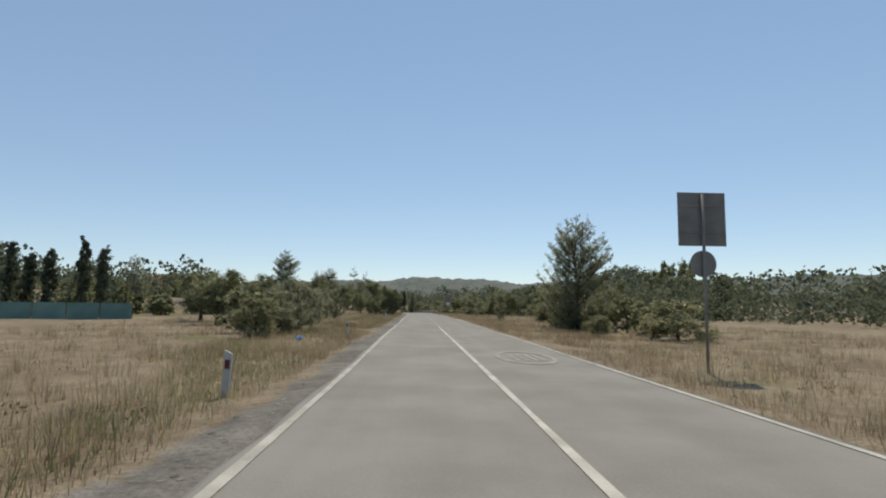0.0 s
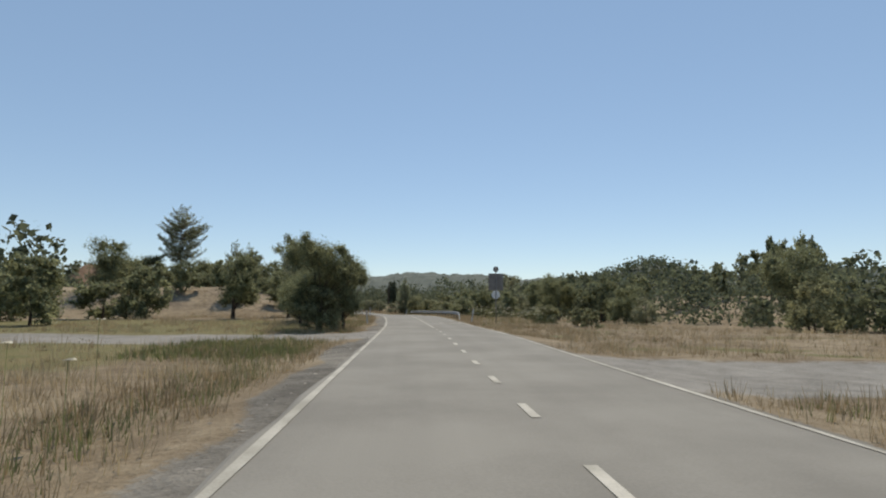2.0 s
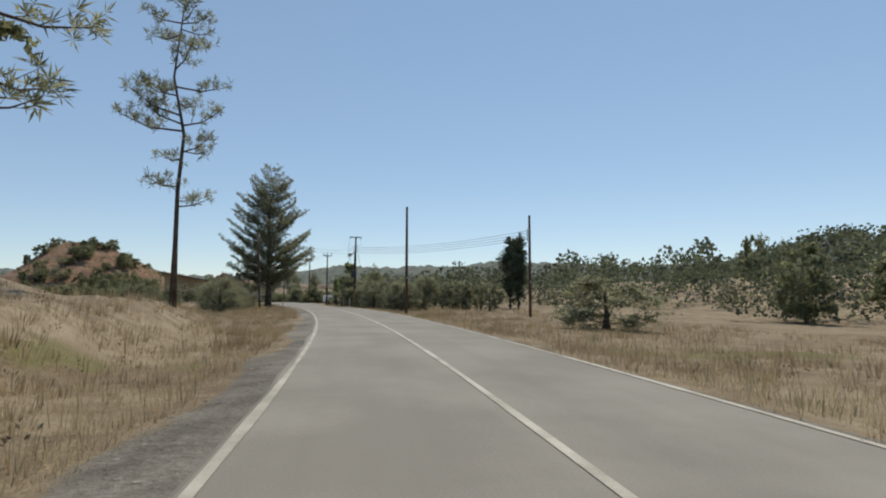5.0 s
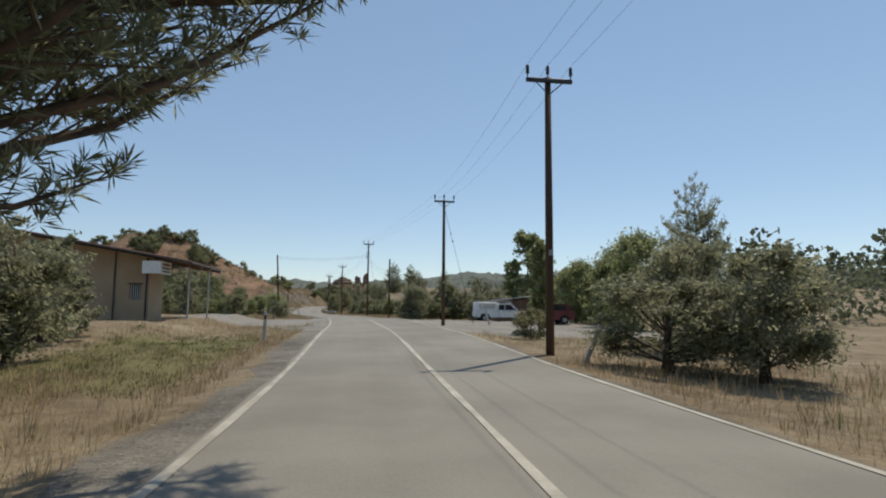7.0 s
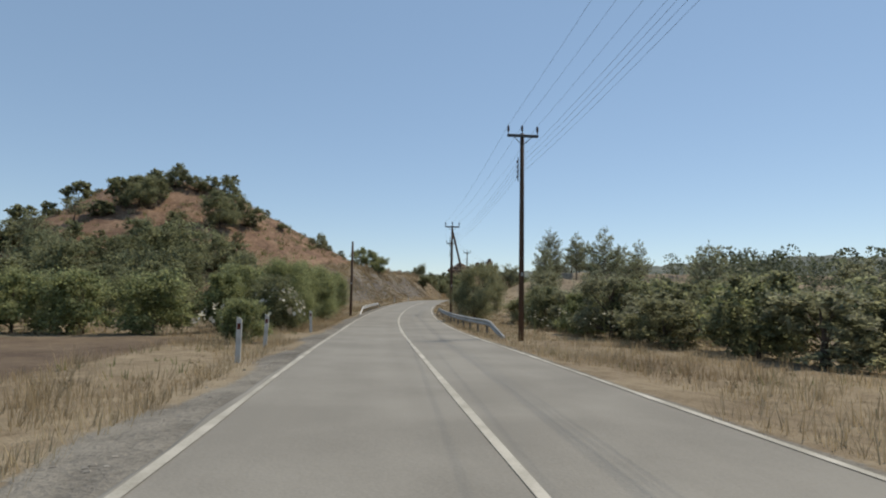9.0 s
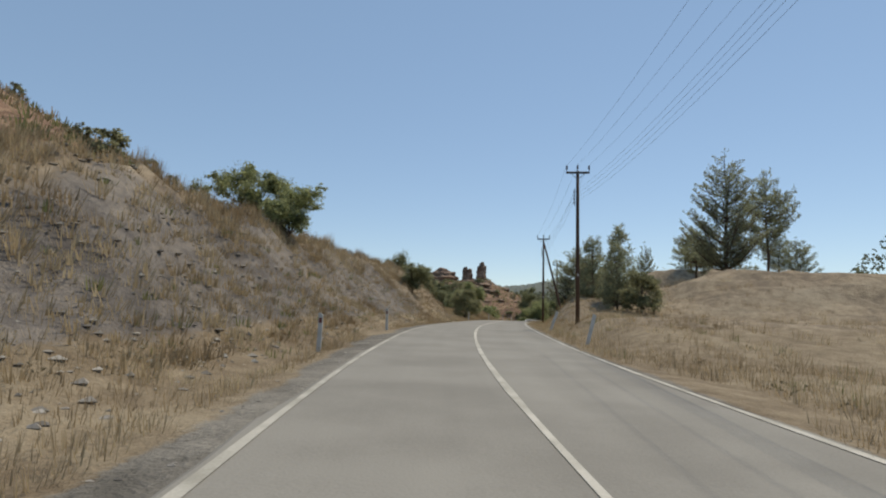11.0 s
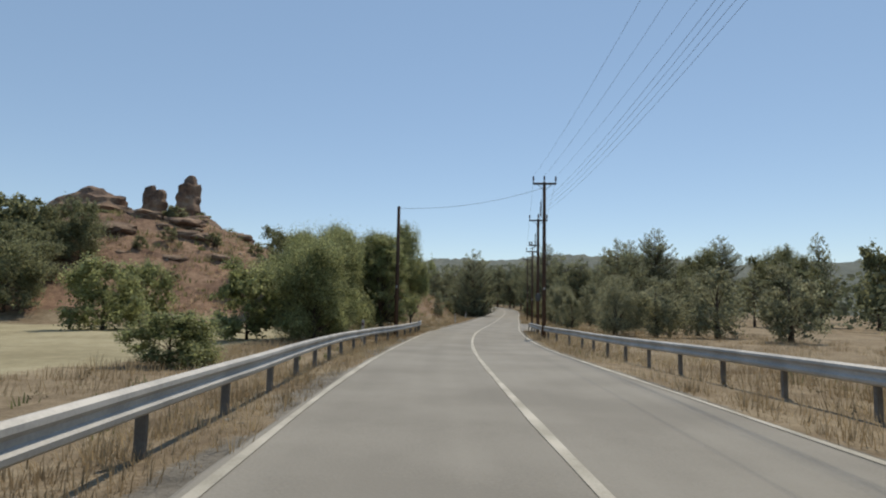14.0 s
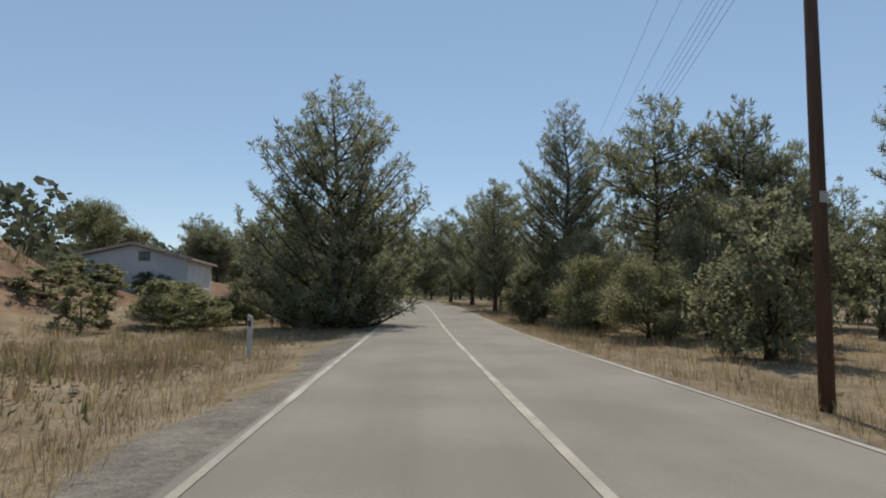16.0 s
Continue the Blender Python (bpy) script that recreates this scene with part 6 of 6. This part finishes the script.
for s, lat, lean in ((9.1, -4.2, 2), (28.1, -4.6, 0), (59.1, -4.4, -4), (110.6, -3.95, -5), (133.6, -3.95, 1), (146.1, -4.35, -8), (157.1, -4.1, 0),
                     (238.6, -4.2, 0), (267.0, -4.4, 2), (337.1, -4.0, 0), (341.8, -4.3, 2), (350.6, -4.0, -3), (410.1, -4.05, 1), (421.1, -3.95, -1), (459.6, -4.3, 1),
                     (472.1, -3.95, 0), (483.6, -3.9, 2), (492.6, -4.05, -5), (529.6, -4.9, 3), (565.6, -4.05, 0), (588.1, -4.9, 0), (600.5, -4.0, 0)):
    marker_post(s, lat, lean, h=0.66 if s < 50 else 0.95)
for s, lat, lean in ((114.6, 3.75, 9), (164.0, 3.8, 12), (243.2, 3.4, 0), (250.0, 3.75, 3), (260.1, 3.85, 24), (284.6, 7.6, -16), (320.2, -3.85, -18), (414.6, 3.6, 14), (422.6, 3.3, 20)):
    marker_post(s, lat, lean, 0, False, 1.0)


def road_sign(s, lat, panel, discs, label):
    """Seen from behind: a square panel and round plates on a steel tube; sizes over the ground."""
    z = ground_z(s, lat)
    root = tagged(new("road_sign"), label, "road sign", "road signs")
    root.matrix_basis = on_road(s, lat, z)
    w, h, foot = panel
    top = max([foot + h] + [d[0] + d[1] for d in discs])
    part("tube", Shape().tube([(0, 0, -0.3), (0, 0, top - 0.05)], 0.035, 10), SIGNBACK, root, smooth=True)
    part("panel", Shape().box((0, 0.06, foot + h / 2), (w, 0.012, h), 0.004), SIGNBACK, root, "bare grey panel back")
    for k in (0.25, 0.75):
        part("rail", Shape().box((0, 0.045, foot + h * k), (w * 0.9, 0.02, 0.04)), SIGNBACK, root)
    for zc, r, front in discs:
        part("disc", Shape().tube([(0, 0.05, zc), (0, 0.065, zc)], r, 28), WHITE if front else SIGNBACK, root)


road_sign(12.8, 5.03, (1.1, 1.22, 2.82), [(2.42, 0.3, False)], "back of a square road sign above a round one")
road_sign(111.2, 5.0, (1.05, 1.2, 2.45), [(3.95, 0.2, False), (2.15, 0.3, True)], "back of a dark road sign with round plates")

# ---- fence and cypresses at the far field ----


def net_fence():
    root = tagged(new("net_fence"), "long teal net fence between posts in the field", "fence")
    a, b = road(61, -30, -0.4), road(52, -90, -0.4)
    a, b = Vector(a), Vector(b)
    n = 20
    d = (b - a) / n
    for i in range(n + 1):
        p = a + d * i
        part("fence_post", Shape().tube([p, p + Vector((0, 0, 1.75))], 0.03, 6), STEEL, root)
    for i in range(n):
        p, q = a + d * (i + 0.02), a + d * (i + 0.98)
        o = Vector((0, 0.01, 0))
        up = Vector((0, 0, 1.65))
        part("net", Shape().add([p - o, q - o, q - o + up, p - o + up, p + o, q + o, q + o + up, p + o + up],
                                [(0, 1, 2, 3), (7, 6, 5, 4), (3, 2, 6, 7), (1, 0, 4, 5), (0, 3, 7, 4), (2, 1, 5, 6)]), NETTING, root)


net_fence()
for k in range(13):
    plant("cypress", 78 + 1.2 * math.sin(k * 2.1), -42 - 3.1 * k, 8.6 + 1.2 * math.sin(k * 1.7), 2.0)
plant("cypress", 240, 23, 8.6, 2.4)
plant("almond", 540.2, -4.2, 7.4, 2.8)
# taller trees behind the olives
for kind, s, lat, top, width in (("carob", 588, 27, 9.2, 6.5), ("pine", 594, 32, 10.4, 5.5), ("carob", 590, 38, 9.4, 7.0), ("carob", 598, 44, 10.2, 7.5),
                                 ("pine", 604, 50, 11.6, 6.0), ("carob", 596, 54, 10.4, 7.5), ("carob", 602, 62, 11.2, 8.0), ("carob", 594, 70, 10.8, 8.0)):
    plant(kind, s, lat, top + 2.2, width)

# ---- the warehouse and its board ----


def warehouse():
    """A shallow ochre block under a long single-pitch roof that reaches out over two thin posts."""
    root = tagged(new("farm_building"), "ochre plastered farm building with a wide sloping canopy roof", "building")
    root.matrix_basis = on_road(278.0, -11.45, ground_z(278.0, -12.0), 0)
    W, D, T, pitch = 7.6, 2.2, 0.22, 0.17
    eave = 3.12

    def slope(x):
        return eave - pitch * x
    wx0, wx1, wz0, wz1 = -0.9, -0.38, 1.0, 1.78
    wall = Shape()
    for a, b in ((-W, wx0), (wx1, 0.0)):
        wall.prism([(a, -0.4), (b, -0.4), (b, slope(b)), (a, slope(a))], T, "y", T / 2)
    wall.prism([(wx0, -0.4), (wx1, -0.4), (wx1, wz0), (wx0, wz0)], T, "y", T / 2)
    wall.prism([(wx0, wz1), (wx1, wz1), (wx1, slope(wx1)), (wx0, slope(wx0))], T, "y", T / 2)
    part("front_wall", wall, PLASTER, root)
    part("back_wall", Shape().prism([(-W, -0.4), (0, -0.4), (0, slope(0)), (-W, slope(-W))], T, "y", D - T / 2), PLASTER, root)
    part("side_wall", Shape().box((-T / 2, D / 2, slope(0) / 2 - 0.2), (T, D - 2 * T, slope(0) + 0.4)), PLASTER, root)
    part("side_wall", Shape().box((-W + T / 2, D / 2, slope(-W) / 2 - 0.22), (T, D - 2 * T, slope(-W) + 0.36)), PLASTER, root)
    win = part("window", Shape().box(((wx0 + wx1) / 2, 0.14, (wz0 + wz1) / 2), (wx1 - wx0, 0.02, wz1 - wz0)), GLASS, root)
    bars = Shape()
    for k in range(5):
        bars.box((wx0 + 0.06 + k * 0.1, 0.05, (wz0 + wz1) / 2), (0.025, 0.025, wz1 - wz0))
    part("window_bars", bars, WHITE, win)
    part("lintel", Shape().box(((wx0 + wx1) / 2, -0.02, wz1 + 0.03), (wx1 - wx0 + 0.12, 0.08, 0.06)), BOARDS, win)
    part("downpipe", Shape().tube([(-0.12, -0.06, -0.2), (-0.12, -0.06, slope(0) - 0.05)], 0.045, 8), STEEL, root)
    part("downpipe", Shape().tube([(-1.6, -0.06, -0.2), (-1.6, -0.06, slope(-1.6) - 0.05)], 0.035, 8), STEEL, root)
    x0, x1, y0, y1 = -W - 0.5, 2.3, -1.5, 5.4
    roof = part("roof", Shape().prism([(x0, slope(x0) + 0.04), (x1, slope(x1) + 0.04), (x1, slope(x1) + 0.12), (x0, slope(x0) + 0.12)], y1 - y0, "y", (y0 + y1) / 2), STEEL, root, "weathered dark sheet roof")
    ribs = Shape()
    for k in range(24):
        y = y0 + 0.1 + k * (y1 - y0 - 0.2) / 23
        ribs.tube([(x0, y, slope(x0) + 0.12), (x1, y, slope(x1) + 0.12)], 0.04, 5, caps=False)
    part("roof_ribs", ribs, TILE, roof)
    for y in (0.55, 2.6, 5.2):
        part("rafter", Shape().prism([(0.01, slope(0) - 0.1), (x1, slope(x1) - 0.1), (x1, slope(x1) + 0.03), (0.01, slope(0) + 0.03)], 0.08, "y", y), BOARDS, root)
    for x, y in ((1.7, 0.55), (2.2, 2.6)):
        part("canopy_post", Shape().tube([(x, y, -0.25), (x, y, slope(x) - 0.02)], 0.045, 10), ZINC, root, "thin grey steel post")
    board = part("name_board", Shape().box((0.86, -0.45, 2.56), (0.03, 1.7, 0.62), 0.006), WHITE, root, "white board hung from the roof edge")
    for z, w in ((2.72, 1.1), (2.54, 1.3), (2.38, 1.2)):
        part("writing_bar", Shape().box((0.88, -0.45, z), (0.008, w, 0.07)), RED if z > 2.7 else STEEL, board)
    part("board_face", Shape().box((0.44, -1.31, 2.56), (0.82, 0.02, 0.6)), WHITE, board)


warehouse()


def mail_stand(s, lat):
    root = tagged(new("mail_stand"), "small wooden shelf roof with a pale box at the pole", "mail stand")
    root.matrix_basis = on_road(s, lat, ground_z(s, lat))
    part("shelf", Shape().box((0, 0, 1.58), (1.25, 0.5, 0.06), 0.01).box((0, -0.22, 1.52), (1.25, 0.04, 0.12)), ZINC, root)
    part("box", Shape().box((0.25, 0, 1.2), (0.3, 0.3, 0.55), 0.02), WHITE, root)
    part("leg", Shape().box((0.25, 0.05, 0.4), (0.07, 0.07, 1.1)), POLEWOOD, root)
    part("leg", Shape().box((-0.3, 0.05, 0.75), (0.07, 0.07, 1.7)), POLEWOOD, root)


mail_stand(240.2, -6.75)

# ---- pickup and hut at the lay-by ----


def pickup(s, lat, turn, size):
    root = tagged(new("pickup_truck"), "white double-cab pickup with box canopy and roof rack, parked on gravel", "pickup truck")
    root.matrix_basis = on_road(s, lat, ground_z(s, lat), turn) @ Matrix.Diagonal((size, size, size * 0.92, 1))
    low = [(-2.2, 0.55), (-2.2, 1.0), (-0.35, 1.02), (1.25, 1.05), (2.35, 0.98), (2.58, 0.8), (2.6, 0.5), (2.2, 0.42)]
    for cx in (1.62, -1.45):
        arch = [(cx + 0.45 * math.cos(t), 0.42 + 0.45 * math.sin(t)) for t in np.linspace(0, math.pi, 9)]
        low += arch
    low.append((-2.1, 0.42))
    part("body", Shape().prism(low, 1.74, "y"), WHITE, root)
    part("cab", Shape().prism([(-0.35, 1.0), (-0.3, 1.66), (-0.1, 1.75), (0.95, 1.73), (1.55, 1.08)], 1.5, "y"), WHITE, root)
    for k in (-1, 1):
        part("side_window", Shape().prism([(-0.22, 1.12), (-0.2, 1.58), (0.28, 1.62), (0.28, 1.12)], 0.02, "y", k * 0.755), GLASS, root)
        part("side_window", Shape().prism([(0.36, 1.12), (0.36, 1.62), (0.82, 1.6), (1.25, 1.12)], 0.02, "y", k * 0.755), GLASS, root)
        for sx, sz, sh in ((0.32, 0.85, 0.7), (-0.3, 0.85, 0.7), (1.2, 0.8, 0.5)):
            part("door_seam", Shape().box((sx, k * 0.872, sz), (0.015, 0.01, sh)), STEEL, root)
        part("door_handle", Shape().box((0.15, k * 0.885, 1.0), (0.14, 0.03, 0.04), 0.01).box((0.75, k * 0.885, 1.0), (0.14, 0.03, 0.04), 0.01), BLACK, root)
        part("wing_mirror", Shape().box((1.2, k * 0.95, 1.2), (0.1, 0.18, 0.16), 0.03), BLACK, root)
        part("headlight", Shape().box((2.5, k * 0.66, 0.8), (0.12, 0.3, 0.16), 0.03), GLASS, root)
    part("windscreen", Shape().prism([(1.02, 1.7), (1.05, 1.7), (1.58, 1.1), (1.55, 1.1)], 1.36, "y"), GLASS, root)
    can = part("canopy", Shape().box((-1.28, 0, 1.42), (1.8, 1.68, 0.82), 0.05), WHITE, root)
    for k in (-1, 1):
        part("canopy_flap", Shape().box((-1.28, k * 0.846, 1.45), (1.45, 0.012, 0.5)), PLASTIC, can)
    rack = Shape()
    for y in (-0.7, 0.7):
        rack.tube([(-2.15, y, 1.93), (0.95, y, 1.93)], 0.025, 6)
    for x in np.linspace(-2.05, 0.9, 6):
        rack.tube([(x, -0.7, 1.93), (x, 0.7, 1.93)], 0.02, 6)
        for y in (-0.7, 0.7):
            rack.tube([(x, y, 1.72), (x, y, 1.93)], 0.018, 5)
    part("roof_rack", rack, ZINC, root)
    part("bumper", Shape().box((2.6, 0, 0.52), (0.14, 1.7, 0.22), 0.04), BLACK, root)
    for x in (1.62, -1.45):
        for k in (-1, 1):
            w = part("wheel", Shape().tube([(x, k * 0.66, 0.37), (x, k * 0.9, 0.37)], 0.2, 18), ZINC, root, smooth=False)
            part("tyre", Shape().tube([(x, k * 0.65, 0.37), (x, k * 0.68, 0.37), (x, k * 0.86, 0.37), (x, k * 0.885, 0.37)], [0.33, 0.37, 0.37, 0.33], 24), BLACK, w)


pickup(295.5, 11.85, -4, 0.98)


def parked_car(s, lat, turn):
    root = tagged(new("parked_car"), "dusty maroon hatchback parked on gravel before the bushes", "car")
    root.matrix_basis = on_road(s, lat, ground_z(s, lat), turn)
    low = [(-2.0, 0.5), (-2.02, 0.85), (-1.85, 0.98), (1.0, 0.95), (1.85, 0.8), (2.05, 0.62), (2.05, 0.38), (1.8, 0.3)]
    for cx in (1.25, -1.25):
        low += [(cx + 0.36 * math.cos(t), 0.3 + 0.36 * math.sin(t)) for t in np.linspace(0, math.pi, 9)]
    low.append((-1.9, 0.3))
    part("body", Shape().prism(low, 1.66, "y"), MAROON, root)
    part("cabin", Shape().prism([(-1.88, 0.96), (-1.62, 1.36), (-1.3, 1.46), (0.2, 1.45), (1.02, 0.94)], 1.42, "y"), MAROON, root)
    for k in (-1, 1):
        part("side_window", Shape().prism([(-1.45, 1.0), (-1.3, 1.34), (-0.5, 1.38), (-0.5, 1.0)], 0.02, "y", k * 0.715), GLASS, root)
        part("side_window", Shape().prism([(-0.42, 1.0), (-0.42, 1.38), (0.15, 1.37), (0.72, 1.0)], 0.02, "y", k * 0.715), GLASS, root)
        part("headlight", Shape().box((1.93, k * 0.6, 0.68), (0.2, 0.32, 0.14), 0.04), ZINC, root)
        part("wing_mirror", Shape().box((0.7, k * 0.82, 1.0), (0.1, 0.16, 0.12), 0.03), MAROON, root)
    part("windscreen", Shape().prism([(0.24, 1.43), (0.27, 1.43), (1.02, 0.98), (0.99, 0.98)], 1.3, "y"), GLASS, root)
    part("bumper", Shape().box((2.03, 0, 0.45), (0.12, 1.6, 0.2), 0.05), PLASTIC, root)
    for x in (1.25, -1.25):
        for k in (-1, 1):
            w = part("wheel", Shape().tube([(x, k * 0.62, 0.3), (x, k * 0.82, 0.3)], 0.17, 16), ZINC, root)
            part("tyre", Shape().tube([(x, k * 0.61, 0.3), (x, k * 0.64, 0.3), (x, k * 0.78, 0.3), (x, k * 0.81, 0.3)], [0.27, 0.3, 0.3, 0.27], 20), BLACK, w)


MAROON = material("maroon_paint", [(0.14, 0.035, 0.04), (0.19, 0.06, 0.06)], 1.5, 0.45, 0.03, spec=0.5)
parked_car(287.6, 12.6, 176)


def hut(s, lat):
    root = tagged(new("timber_hut"), "brown boarded hut with a pale sheet roof behind the pickup", "hut")
    root.matrix_basis = on_road(s, lat, ground_z(s, lat), -3)
    for k in range(16):
        part("board", Shape().box((-1.4 + k * 0.188, -1.2, 0.95), (0.175, 0.04, 2.1)), BOARDS, root)
    for wx in (-1.5, 1.52):
        part("side_wall", Shape().box((wx, 0, 0.95), (0.05, 2.36, 2.1)), BOARDS, root)
    part("back_wall", Shape().box((0, 1.2, 0.95), (3.0, 0.04, 2.1)), BOARDS, root)
    part("roof", Shape().box((0, -0.05, 2.15), (3.5, 2.9, 0.06), ry=-7), ZINC, root, "pale corrugated sheet roof")
    part("hatch", Shape().box((-0.7, -1.235, 1.5), (0.55, 0.03, 0.5), 0.005), WHITE, root)


hut(299.5, 14.6)


def house():
    root = tagged(new("village_house"), "pale gabled house half hidden behind green bushes", "house")
    root.matrix_basis = on_road(617, -19.8, ground_z(617, -19.8), 8)
    W, L, H = 6.6, 8.0, 2.1
    part("front_wall", Shape().prism([(-W / 2, -0.6), (W / 2, -0.6), (W / 2, H), (0, H + 0.85), (-W / 2, H)], 0.25, "y", -L / 2), PALEWALL, root)
    part("back_wall", Shape().prism([(-W / 2, -0.6), (W / 2, -0.6), (W / 2, H), (0, H + 0.85), (-W / 2, H)], 0.25, "y", L / 2), PALEWALL, root)
    for k in (-1, 1):
        part("side_wall", Shape().box((k * (W / 2 - 0.125), 0, H / 2 - 0.3), (0.25, L - 0.26, H + 0.6)), PALEWALL, root)
        r = part("roof", Shape().prism([(0, H + 0.9), (k * (W / 2 + 0.35), H - 0.05), (k * (W / 2 + 0.35), H + 0.08), (0, H + 1.03)][::k], L + 0.8, "y"), GREYTILE, root)
        rows = Shape()
        for i in range(24):
            y = -L / 2 - 0.3 + i * (L + 0.6) / 23
            rows.tube([(k * 0.05, y, H + 1.02), (k * (W / 2 + 0.33), y, H + 0.09)], 0.05, 6, caps=False)
        part("tile_rolls", rows, GREYTILE, r)
    w = part("window", Shape().box((0.7, -L / 2 - 0.13, H + 0.15), (0.7, 0.03, 0.55)), GLASS, root)
    part("frame", Shape().box((0.7, -L / 2 - 0.15, H + 0.15), (0.06, 0.05, 0.55)).box((0.7, -L / 2 - 0.15, H + 0.44), (0.8, 0.05, 0.06)), BOARDS, w)


house()


def old_stakes():
    for s, lat, lean, h in ((317.1, -5.95, 14, 1.3), (325.6, -8.0, 0, 1.4), (79.0, 6.5, 30, 0.8), (76.5, 8.0, 14, 1.0), (546.5, -6.8, 6, 0.9), (547.2, -7.1, -4, 1.0), (300.5, -7.6, 10, 0.8), (301.2, -7.0, -8, 0.8)):
        ob = tagged(new("wooden_stake", Shape().tube([(0, 0, -0.2), (0.02, 0, h * 0.5), (0, 0.02, h)], [0.05, 0.045, 0.035], 7).done("wooden_stake", BARK)),
                    "weathered grey wooden stake leaning in the grass", "stake", "old stakes")
        ob.matrix_basis = on_road(s, lat, ground_z(s, lat)) @ pose(0, 0, 0, 0, lean, 0)


old_stakes()
